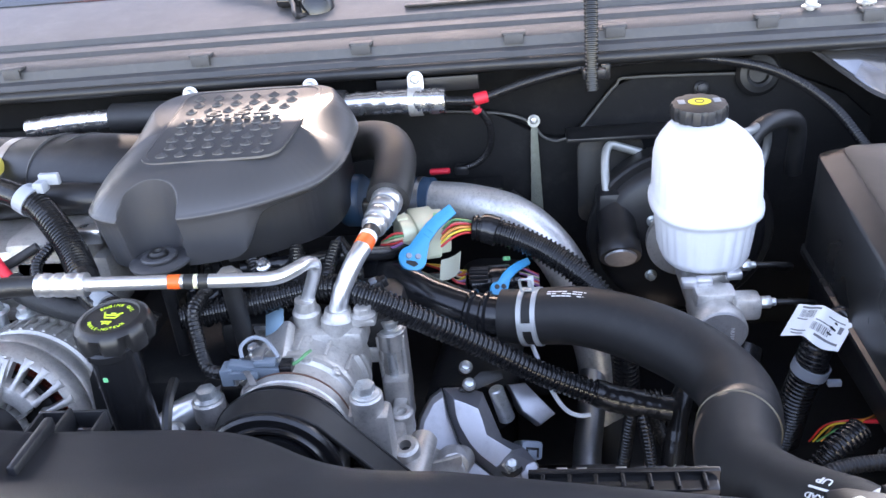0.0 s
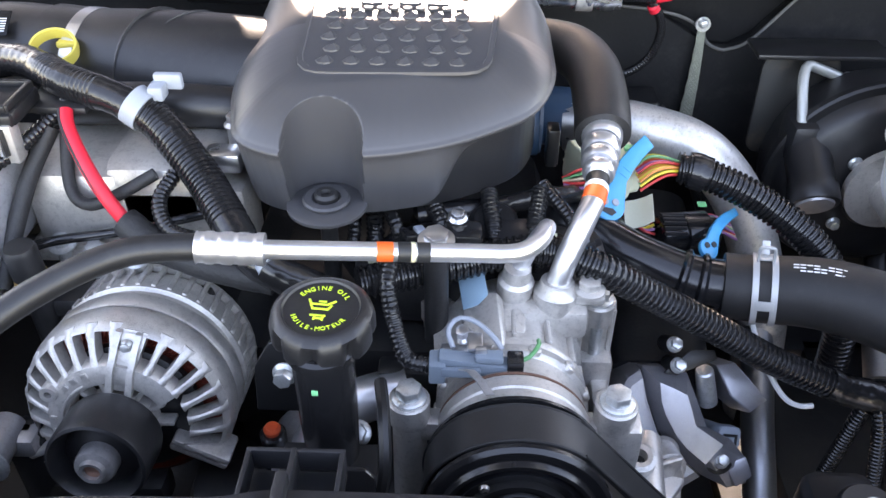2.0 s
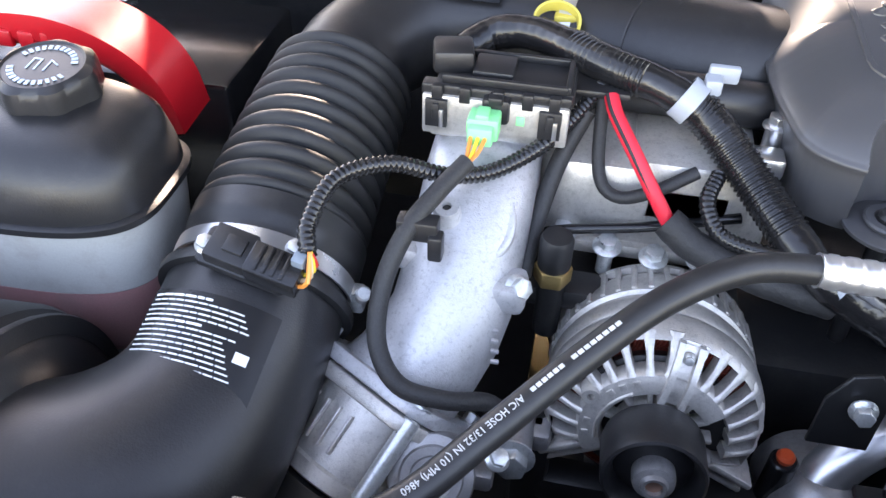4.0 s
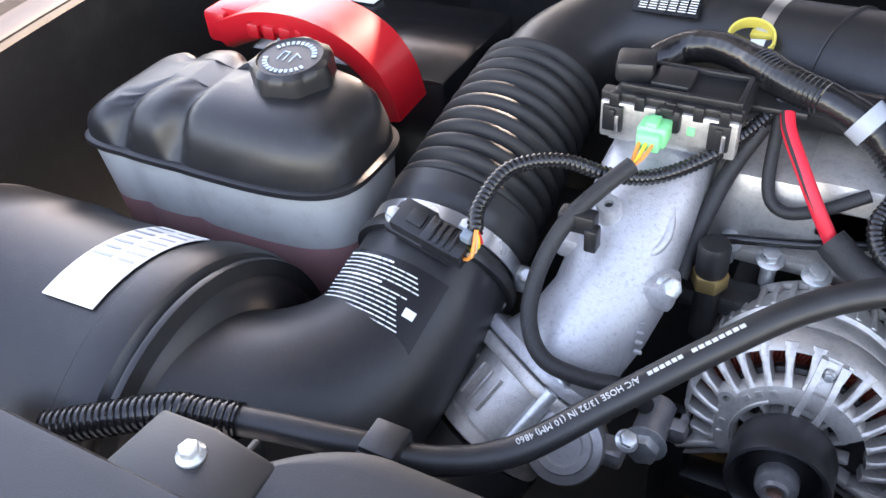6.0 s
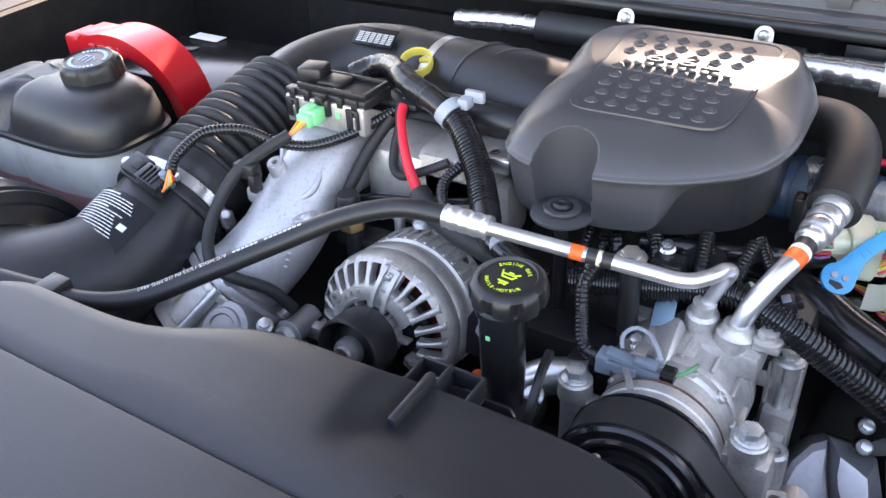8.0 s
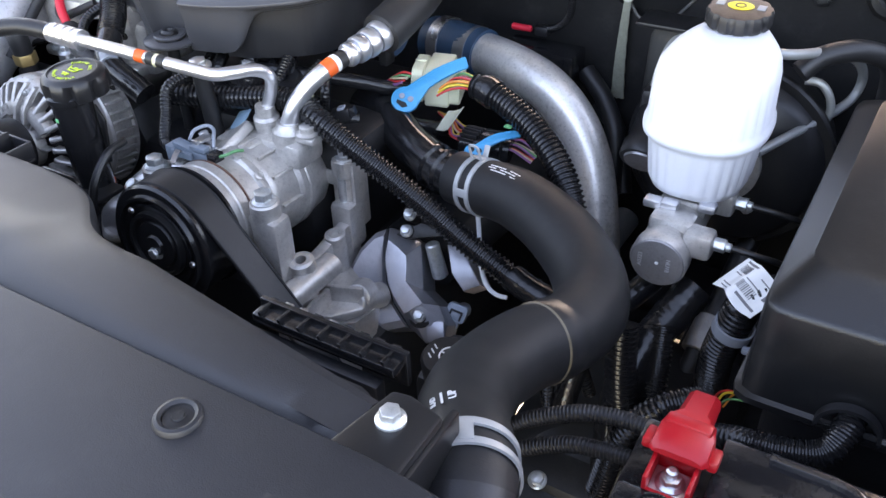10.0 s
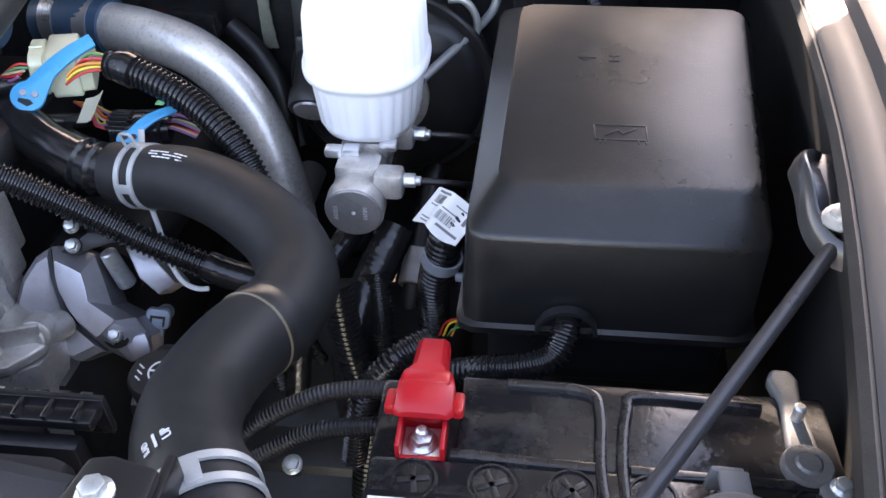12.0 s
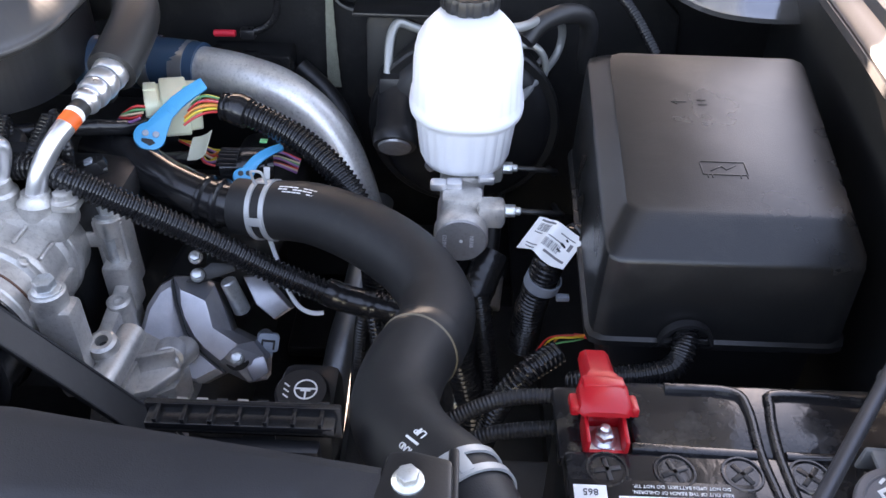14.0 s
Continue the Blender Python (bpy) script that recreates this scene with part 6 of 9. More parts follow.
part("strap", box((0.042, 0.004, 0.02), (0.01, 0.01, 0.028), 0.002, MS), BLUEGREY, meter, "grey cable strap")
for k in range(4):
    part("lead", tube([MS @ Vector((0.047, -0.01 + k * 0.005, 0.016)), MS @ Vector((0.054, -0.008 + k * 0.005, 0.024)), MS @ Vector((0.048, 0.01, 0.036))], 0.0016, 6), WIRES[(3, 5, 1, 0)[k]], meter)
part("sleeve", ribbed([MS @ Vector((0.046, 0.01, 0.03)), (-0.649, 0.84, 1.215), (-0.64, 0.873, 1.228), (-0.61, 0.9, 1.226), (-0.575, 0.915, 1.212), (-0.545, 0.935, 1.206), (-0.512, 0.965, 1.215), (-0.488, 1.0, 1.228), (-0.475, 1.02, 1.238)], 0.0062, 0.0042, 0.13), CONDUIT, meter, "black ribbed cable sleeve")

air_box = thing("air_filter_housing", (-0.98, 0.66, 0.92), "large black drum shaped air filter housing", "air filter")
AB = at((-0.795, 0.685, 1.052), (-1, -0.03, -0.02))
part("drum", lathe([(0, -0.02), (0.09, -0.012), (0.122, 0.0), (0.134, 0.008), (0.138, 0.016), (0.145, 0.02), (0.148, 0.028), (0.148, 0.05), (0.1445, 0.054), (0.1435, 0.2), (0.148, 0.21), (0.148, 0.3), (0.138, 0.32), (0, 0.325)], AB, 72), PLASTIC, air_box)
part("seam_ring", lathe([(0.13, 0.004), (0.1425, 0.006), (0.1435, 0.009), (0.1425, 0.012), (0.13, 0.014)], AB, 72, True), PLASTIC, air_box)
lbl = part("label", on_tube((-0.883, 0.682, 1.05), (-1, -0.03, -0.02), 0.1455, -13, 0.124, 0.05), WHITE, air_box, "white service label")
ink = None
for row in range(7):
    for col in range(2):
        c = Vector((-0.883 + 0.012 - 0.024 * col, 0.682, 1.05))
        b = on_tube(c, (-1, -0.03, -0.02), 0.1455, -13 - 20 + row * 4.2, 0.003, 0.016 + 0.004 * ((row + col) % 2), 0.0003, 2, 0.0016)
        ink = b if ink is None else join(ink, b)
part("writing", ink, GREYCLIP, lbl)

duct = thing("intake_duct", (-0.55, 1.15, 1.1), "smooth black plastic intake duct elbow", "air duct")
part("elbow", tube([(-0.695, 1.045, 1.181), (-0.688, 1.1, 1.194), (-0.65, 1.15, 1.203), (-0.59, 1.168, 1.205), (-0.525, 1.158, 1.203)], 0.052, 44), PLASTIC, duct)
part("collar", tube([(-0.545, 1.162, 1.204), (-0.49, 1.15, 1.203)], 0.0545, 40), PLASTIC, duct)
part("branch", tube([(-0.5, 1.152, 1.203), (-0.44, 1.138, 1.205), (-0.37, 1.128, 1.205), (-0.29, 1.13, 1.2)], lambda s, share: 0.0555 + 0.004 * math.sin(share * 3.1), 40), PLASTIC, duct)
for q, ax, r in (((-0.405, 1.131, 1.205), (0.6, -0.5, 0.1), 0.058), ((-0.44, 1.138, 1.205), (0.85, -0.4, 0.1), 0.0575)):
    part("rib", lathe([(r, -0.0015), (r + 0.0035, -0.001), (r + 0.0035, 0.001), (r, 0.0015)], at(q, ax), 48, True), PLASTIC, duct)
duct_label = part("label", box((-0.6, 1.135, 1.2535), (0.06, 0.026, 0.001), 0.0003, Matrix.Translation((-0.6, 1.135, 1.2535)) @ Matrix.Rotation(radians(34), 4, "X") @ Matrix.Translation((0.6, -1.135, -1.2535))), LABELBLACK, duct, "small dark label")
part("writing", bars([(-0.025 + 0.009 * k, -0.018 + 0.009 * k, y) for k in range(6) for y in (-0.009, -0.0064, -0.0038, -0.0012, 0.0014, 0.004)], Matrix.Translation((-0.6, 1.135, 1.2542)) @ Matrix.Rotation(radians(34), 4, "X"), 0.0009), PRINT, duct_label, "small white writing")
single("intake_band_clamp", lathe([(0.0545, -0.006), (0.0562, -0.006), (0.0562, 0.006), (0.0545, 0.006)], at((-0.506, 1.153, 1.203), (1, -0.2, 0)), 48, True), STEEL, "steel band clamp round the intake duct", "clamp", "hose clamps")
tab = thing("yellow_ring", (-0.519, 1.1, 1.225), "yellow plastic ring clip on the intake duct", "clip")
part("ring", lathe([(0.0178, -0.0055), (0.0198, -0.0055), (0.0204, 0), (0.0198, 0.0055), (0.0178, 0.0055)], at((-0.519, 1.103, 1.244), (0.1, -0.45, 1)), 34, True), YELLOW, tab)
part("stem", box((-0.512, 1.122, 1.243), (0.02, 0.02, 0.006), 0.002), YELLOW, tab)
single("breather_pipe", tube([(-0.52, 1.08, 1.2), (-0.46, 1.055, 1.218), (-0.4, 1.045, 1.223), (-0.34, 1.055, 1.215)], 0.018, 24), PLASTIC, "smooth black breather pipe", "pipe")

# ---- left harness ----
harness = thing("wiring_harness", (-0.45, 1.0, 1.15), "thick black taped wiring harness with ribbed sleeve", "wiring")
part("taped_sleeve", taped([(-0.59, 1.07, 1.228), (-0.566, 1.086, 1.238), (-0.53, 1.072, 1.247), (-0.48, 1.03, 1.251), (-0.43, 1.01, 1.245), (-0.395, 0.998, 1.228), (-0.362, 0.97, 1.202), (-0.335, 0.935, 1.184), (-0.308, 0.905, 1.17), (-0.26, 0.905, 1.14)], 0.0135, 18), TAPE, harness)
part("sleeve", ribbed([(-0.412, 1.005, 1.239), (-0.395, 0.998, 1.228), (-0.362, 0.97, 1.202), (-0.335, 0.935, 1.184)], 0.015, 0.0042, 0.1, 18), CONDUIT, harness, "glossy ribbed black sleeve")
part("sleeve", ribbed([(-0.5, 1.047, 1.251), (-0.48, 1.03, 1.251), (-0.445, 1.014, 1.248)], 0.0145, 0.0042, 0.1, 18), CONDUIT, harness)
part("tape_end", taped([(-0.335, 0.935, 1.184), (-0.315, 0.91, 1.176), (-0.3, 0.9, 1.17)], 0.011), GREYCLIP, harness, "grey taped end")
clip = thing("harness_clip", (-0.41, 1.005, 1.235), "pale grey plastic clip round the harness", "clip")
part("band", lathe([(0.0148, -0.0065), (0.0168, -0.0065), (0.0168, 0.0065), (0.0148, 0.0065)], at((-0.414, 1.0065, 1.24), (1, -0.35, -0.55)), 28, True), GREYCLIP, clip)
part("tail", join(box((-0.399, 1.012, 1.252), (0.012, 0.015, 0.012), 0.002, None), box((-0.392, 1.02, 1.257), (0.022, 0.007, 0.013), 0.002)), GREYCLIP, clip)
red = thing("red_cable", (-0.44, 0.96, 1.18), "red battery cable with a black stripe and sleeve", "wiring")
rp = [(-0.469, 0.999, 1.24), (-0.464, 0.986, 1.233), (-0.447, 0.963, 1.216), (-0.43, 0.948, 1.195), (-0.416, 0.942, 1.175)]
part("cable", tube(rp, 0.0055, 14), REDTAPE, red)
part("stripe", tube([Vector(p) + Vector((-0.0032, -0.0022, 0.0028)) for p in rp], 0.0017, 8), RUBBER, red, "black stripe along the cable")
part("sleeve", taped([(-0.418, 0.943, 1.177), (-0.395, 0.932, 1.165), (-0.35, 0.915, 1.158), (-0.3, 0.91, 1.15)], 0.0115), BRAID, red, "black woven sleeve")
single("woven_cable", tube([(-0.561, 0.918, 1.223), (-0.577, 0.893, 1.212), (-0.592, 0.866, 1.197), (-0.602, 0.84, 1.17), (-0.6, 0.815, 1.142), (-0.582, 0.798, 1.124), (-0.552, 0.798, 1.116), (-0.525, 0.815, 1.1), (-0.51, 0.83, 1.07)], 0.0066, 14), BRAID, "black woven sleeve cable looped down the elbow", "wiring")
single("cable_clip", join(box((-0.585, 0.873, 1.197), (0.028, 0.014, 0.016), 0.002), box((-0.572, 0.868, 1.187), (0.01, 0.012, 0.02), 0.002)), PLASTIC, "black cable clip on the elbow", "clip")
single("woven_cable", tube([(-0.475, 1.01, 1.235), (-0.47, 0.975, 1.19), (-0.455, 0.963, 1.178), (-0.43, 0.962, 1.187), (-0.4, 0.975, 1.2)], 0.005, 12), BRAID, "black woven sleeve cable to the manifold", "wiring")
single("woven_cable", tube([(-0.485, 1.0, 1.225), (-0.5, 0.975, 1.195), (-0.51, 0.945, 1.16), (-0.515, 0.915, 1.13)], 0.0068, 12), BRAID, "black woven sleeve cable beside the elbow", "wiring")
single("ribbed_cable", ribbed([(-0.385, 0.975, 1.2), (-0.392, 0.952, 1.19), (-0.38, 0.932, 1.178), (-0.35, 0.922, 1.176), (-0.32, 0.915, 1.18)], 0.0062, 0.004, 0.12), CONDUIT, "thin black ribbed cable", "wiring")

# ---- coolant tank ----
tank = thing("coolant_tank", (-0.915, 0.9, 1.04), "frosted coolant tank with black upper shell", "tank")


TC = (-0.924, 0.898)
def lobed(w, d, z, dx=0.0, dy=0.0, n=240, depth=0.06, p=3.6):
    """The tank's outline: three lobes along its length."""
    out = []
    dense = []
    for k in range(1600):
        a = 2 * math.pi * k / 1600
        c, s = math.cos(a), math.sin(a)
        q = p if c > 0 else 7.0
        dense.append((math.copysign(abs(c) ** (2 / q), c) * w, math.copysign(abs(s) ** (2 / q), s) * d))
    ring = np.array(dense + dense[:1])
    way = np.concatenate(([0.0], np.cumsum(np.hypot(*np.diff(ring, axis=0).T))))
    for k in range(n):
        at_s = way[-1] * k / n
        x, y = float(np.interp(at_s, way, ring[:, 0])), float(np.interp(at_s, way, ring[:, 1]))
        notch = math.exp(-((x + 0.02) / 0.012) ** 2) + math.exp(-((x + 0.087) / 0.012) ** 2)
        y *= 1 - depth * notch
        rise = max(0.0, z - 1.195)
        zz = z - rise * (0.52 * max(0.0, (-x - 0.02) / 0.13) + 0.22 * notch)
        out.append((TC[0] + dx + x, TC[1] + dy + y, zz))
    return out


part("lower_shell", loft([lobed(0.132, 0.058, 1.05), lobed(0.139, 0.0635, 1.06), lobed(0.1415, 0.0655, 1.118)]), COOLANT, tank, "frosted shell stained pink by coolant")
part("upper_wall", loft([lobed(0.1415, 0.0655, 1.1185), lobed(0.146, 0.069, 1.177)]), TANK, tank, "frosted white shell")
part("seam", loft([lobed(0.147, 0.0695, 1.1765, depth=0.01), lobed(0.151, 0.073, 1.178, depth=0.01), lobed(0.151, 0.073, 1.183, depth=0.01), lobed(0.147, 0.0695, 1.185, depth=0.01)]), PLASTIC, tank, "black seam flange")
part("top_shell", loft([lobed(0.146, 0.0695, 1.184, depth=0.03), lobed(0.1455, 0.0695, 1.19, depth=0.1), lobed(0.144, 0.0685, 1.2, depth=0.2), lobed(0.1405, 0.0665, 1.212, depth=0.24), lobed(0.1355, 0.063, 1.2215, 0.001, 0.002, depth=0.24), lobed(0.1275, 0.057, 1.23, 0.001, 0.003, depth=0.2), lobed(0.1155, 0.048, 1.2365, 0.002, 0.005, depth=0.14), lobed(0.099, 0.035, 1.24, 0.003, 0.006, depth=0.06), lobed(0.075, 0.018, 1.2415, 0.004, 0.007, depth=0.0)]), PLASTIC, tank, "black moulded upper shell", sharp=70)
cm = at((-0.862, 0.915, 1.236), (0.02, -0.1, 1), (0, 1, 0))
loops = []
for sc, z in ((0.9, 0.0), (1.0, 0.002), (1.0, 0.018), (0.95, 0.024), (0.82, 0.027), (0.78, 0.0255), (0.02, 0.026)):
    loop = []
    for k in range(84):
        a = 2 * math.pi * k / 84
        r = 0.0355 * sc
        if sc > 0.92:
            r += 0.002 * max(-0.4, math.cos(a * 7))
        loop.append(cm @ Vector((r * math.cos(a), r * math.sin(a), z)))
    loops.append(loop)
tcap = part("cap", loft(loops), PLASTIC, tank, "black lobed pressure cap")
ink = None
for a in list(range(20, 160, 12)) + list(range(200, 340, 12)):
    b = box((0.0215, 0, 0), (0.0045, 0.0026, 0.0006), 0, cm @ Matrix.Translation((0, 0, 0.0263)) @ Matrix.Rotation(radians(a), 4, "Z"))
    ink = b if ink is None else join(ink, b)
ink = join(ink, strokes([((-0.009, -0.006), (-0.009, 0.006)), ((-0.009, 0.006), (-0.003, 0.006)), ((-0.003, 0.006), (-0.003, -0.006)), ((0.004, -0.006), (0.004, 0.006)), ((0.004, 0.006), (0.01, 0.002))], 0.0014, cm @ Matrix.Translation((0, 0, 0.0263)), 0.0006))
part("print", ink, mat("pale_blue_print", (0.4, 0.5, 0.6), 0.5), tcap, "faint pale print on the cap")

# ---- second battery and its red cover ----
bat2 = thing("battery", (-0.95, 1.17, 0.95), "black battery with warning labels at the firewall side", "battery", "batteries")
part("case", box((-0.94, 1.17, 1.06), (0.26, 0.18, 0.2), 0.008), GLOSSY, bat2)
part("label", box((-1.015, 1.237, 1.1615), (0.06, 0.024, 0.001), 0.0003), WHITE, bat2)
part("label", box((-1.01, 1.193, 1.1615), (0.034, 0.024, 0.001), 0.0003), LABELBLACK, bat2)
redc = thing("terminal_cover", (-0.93, 1.06, 1.15), "glossy red plastic battery cable cover", "cover")
rl = smooth_line([(-1.04, 1.045, 1.205), (-0.985, 1.04, 1.226), (-0.93, 1.03, 1.236), (-0.885, 1.022, 1.234), (-0.852, 1.02, 1.219), (-0.835, 1.022, 1.193), (-0.828, 1.025, 1.158)], 0.006)
fr = along(rl)
part("channel", loft([[q + (u * x + w * z) * (1.3 - 0.15 * k / (len(rl) - 1)) for x, z in ((-0.022, -0.012), (-0.0235, 0.004), (-0.021, 0.0095), (-0.015, 0.013), (0.015, 0.013), (0.021, 0.0095), (0.0235, 0.004), (0.022, -0.012))] for k, (q, (t, u, w)) in enumerate(zip(rl, fr))]), RED, redc)
part("hood", join(box((-1.015, 1.055, 1.218), (0.07, 0.055, 0.03), 0.007, None), box((-1.05, 1.045, 1.212), (0.03, 0.05, 0.036), 0.006), box((-0.97, 1.055, 1.212), (0.05, 0.02, 0.016), 0.003)), RED, redc)
for k in range(5):
    part("rib", box((-0.985 + k * 0.022, 1.008 - k * 0.002, 1.224 + 0.002 * k), (0.014, 0.006, 0.014), 0.0015), RED, redc)
# ---- brake master cylinder ----
brake = thing("brake_master_cylinder", (0.309, 1.12, 1.0), "aluminium brake master cylinder with white fluid reservoir", "brake cylinder")
BM = at((0.309, 1.009, 1.04), (0, 1, 0.04))
part("cylinder", lathe([(0, 0), (0.0275, 0), (0.029, 0.002), (0.029, 0.018), (0.0265, 0.022), (0.0265, 0.06), (0.0245, 0.065), (0.0245, 0.2), (0.05, 0.202), (0.05, 0.212), (0, 0.212)], BM, 40), CAST, brake)
part("end_plug", lathe([(0, -0.0025), (0.0262, -0.0025), (0.027, -0.0015), (0.027, 0.002), (0, 0.002)], BM, 40), CASTDARK, brake, "grey stamped end plug")
mm = Matrix.Translation((0.309, 1.0062, 1.0405)) @ Matrix.Rotation(radians(90), 4, "X")
part("stamp", join(lettering("A0323", mm @ Matrix.Translation((-0.017, 0, 0)) @ Matrix.Rotation(radians(90), 4, "Z"), 0.0062), lettering("NU18", mm @ Matrix.Translation((0.011, 0, 0)) @ Matrix.Rotation(radians(-90), 4, "Z"), 0.0062)), TUBE, brake, "stamped characters")
part("dot", lathe([(0, 0.0006), (0.002, 0.0), (0.002, -0.002), (0, -0.002)], mm, 12), WHITE, brake)
part("turret", join(box((0.309, 1.05, 1.062), (0.045, 0.03, 0.022), 0.006), box((0.309, 1.12, 1.062), (0.05, 0.08, 0.02), 0.006), box((0.34, 1.036, 1.058), (0.03, 0.026, 0.028), 0.006), box((0.34, 1.12, 1.06), (0.03, 0.026, 0.028), 0.006)), CAST, brake)
for x, y in ((0.283, 1.06), (0.335, 1.075), (0.3, 1.062)):
    part("lug", box((x, y, 1.075), (0.018, 0.014, 0.01), 0.003), TUBE, brake)
for y in (1.036, 1.12):
    part("pipe_nut", join(prism(hexagon(0.0072), 0.014, at((0.352, y, 1.061), (1, 0, 0)), 0.001), rod((0.364, y, 1.061), (0.372, y, 1.061), 0.0045)), ZINC, brake)
    part("brake_pipe", tube([(0.37, y, 1.061), (0.395, y, 1.06), (0.415, y + 0.01, 1.052), (0.42, y + 0.04, 1.03), (0.42, y + 0.1, 1.0)], 0.0034, 10), DARKSTEEL, brake)


def oval(w, d, z, cy=1.128, flutes=0.0, n=120, p=2.5):
    out = []
    for k in range(n):
        a = 2 * math.pi * k / n
        c, s = math.cos(a), math.sin(a)
        f = 1 - flutes * (0.5 + 0.5 * math.cos(a * 26)) ** 3
        out.append((0.31 + math.copysign(abs(c) ** (2 / p), c) * w * f, cy + math.copysign(abs(s) ** (2 / p), s) * d * f, z))
    return out


res = part("reservoir", loft([oval(0.04, 0.052, 1.077), oval(0.047, 0.058, 1.08), oval(0.051, 0.063, 1.09, flutes=0.03), oval(0.0555, 0.0675, 1.132, flutes=0.03), oval(0.057, 0.0695, 1.139), oval(0.0615, 0.074, 1.141), oval(0.062, 0.0745, 1.145), oval(0.0615, 0.074, 1.15), oval(0.0595, 0.072, 1.152), oval(0.059, 0.071, 1.157, flutes=0.026), oval(0.0575, 0.07, 1.196, 1.13, flutes=0.02), oval(0.055, 0.068, 1.207, 1.131), oval(0.05, 0.063, 1.214, 1.136), oval(0.042, 0.052, 1.2195, 1.148), oval(0.032, 0.034, 1.223, 1.17)]), RESERVOIR, brake, "white translucent fluid reservoir", sharp=60)
rcm = at((0.31, 1.183, 1.2215), (0, -0.06, 1), (0, 1, 0))
part("neck", lathe([(0, -0.01), (0.026, -0.01), (0.026, 0.006), (0, 0.006)], rcm, 28), RESERVOIR, res)
loops = []
for sc, z in ((0.95, 0.004), (1.0, 0.006), (1.0, 0.017), (0.95, 0.0205), (0.6, 0.022), (0.02, 0.022)):
    loop = []
    for k in range(96):
        a = 2 * math.pi * k / 96
        r = 0.0325 * sc - (0.0016 * (math.cos(a * 12) > 0.3) if sc > 0.92 else 0)
        loop.append(rcm @ Vector((r * math.cos(a), r * math.sin(a), z)))
    loops.append(loop)
rcap = part("cap", loft(loops), PLASTIC, res, "black ribbed cap with printed top")
part("cap_disc", join(lathe([(0, 0.0222), (0.0125, 0.0222), (0.013, 0.0228), (0, 0.023)], rcm @ Matrix.Diagonal((1, 0.8, 1, 1)), 30)), YELLOWLABEL, rcap, "yellow warning oval")
for x in (-0.02, 0.02):
    part("cap_print", box((x, 0.002, 0.0225), (0.008, 0.012, 0.0006), 0.0002, rcm), GREYCLIP, rcap)
part("disc_symbol", join(lathe([(0.0042, 0), (0.0055, 0), (0.0055, 0.0004), (0.0042, 0.0004)], rcm @ Matrix.Translation((0, 0, 0.023)), 20, True)), DARKPRINT, rcap)
booster = thing("brake_booster", (0.31, 1.3, 0.95), "black brake servo drum on the firewall", "brake servo")
BM = at((0.31, 1.225, 1.03), (0, 1, 0.04))
part("front_shell", lathe([(0, 0), (0.04, 0.0), (0.043, 0.004), (0.07, 0.01), (0.1, 0.017), (0.108, 0.024), (0.112, 0.036), (0, 0.036)], BM, 56), PLASTIC, booster)
part("rim", lathe([(0.1, 0.036), (0.121, 0.036), (0.1235, 0.039), (0.1235, 0.046), (0.121, 0.049), (0.1, 0.049)], BM, 56, True), DARKSTEEL, booster)
part("rear_shell", lathe([(0, 0.049), (0.118, 0.049), (0.114, 0.09), (0.1, 0.115), (0, 0.14)], BM, 56), PLASTIC, booster)
for k in range(4):
    a = radians(45 + 90 * k)
    part("stud", bolt_shape(BM @ Vector((0.058 * math.cos(a), 0.058 * math.sin(a), 0.006)), (0, -1, -0.04), 0.006, 0.006), ZINC, booster)
single("vacuum_hose", tube([(0.375, 1.21, 1.175), (0.392, 1.225, 1.19), (0.425, 1.25, 1.193), (0.455, 1.28, 1.17), (0.462, 1.3, 1.1)], 0.0115, 16), RUBBER, "black vacuum hose curving to the brake servo", "hose")
single("brake_pipe", tube([(0.376, 1.275, 1.14), (0.392, 1.275, 1.14), (0.404, 1.275, 1.128), (0.409, 1.275, 1.112), (0.407, 1.275, 1.098), (0.4, 1.275, 1.088), (0.384, 1.277, 1.075)], 0.0046, 12), mat("dull_zinc_tube", (0.4, 0.41, 0.39), 0.42, 0.6, vary=0.15, bump=0.2), "dull grey steel brake pipe looped behind the reservoir", "pipe")
single("vacuum_pipe", tube([(0.345, 1.165, 1.208), (0.37, 1.185, 1.203), (0.4, 1.25, 1.187), (0.421, 1.29, 1.166), (0.43, 1.314, 1.138), (0.424, 1.308, 1.112), (0.4, 1.268, 1.1), (0.375, 1.22, 1.094), (0.355, 1.185, 1.088)], 0.0052, 12), mat("dull_pale_pipe", (0.3, 0.31, 0.31), 0.4, 0.4, vary=0.2, bump=0.2), "pale bent steel pipe beside the fluid tank", "pipe")
single("brake_pipe", tube([(0.35, 1.29, 1.03), (0.363, 1.313, 1.035), (0.392, 1.366, 1.047), (0.418, 1.41, 1.06)], 0.0042, 12), PIPE, "bare grey steel brake pipe", "pipe")

canister = thing("fluid_canister", (0.222, 1.26, 0.98), "black cylinder with grey end cap and bent steel pipe", "pump")
part("body", join(lathe([(0, 0), (0.026, 0), (0.0275, 0.003), (0.0275, 0.02), (0.025, 0.024), (0.025, 0.08), (0, 0.08)], at((0.225, 1.2, 1.035), (0, 0.85, 0.55)), 32), box((0.225, 1.27, 1.08), (0.05, 0.05, 0.05), 0.01)), PLASTIC, canister)
part("end", lathe([(0, -0.0025), (0.02, -0.0025), (0.021, 0), (0, 0.001)], at((0.225, 1.2, 1.035), (0, 0.85, 0.55)), 28), CASTDARK, canister)
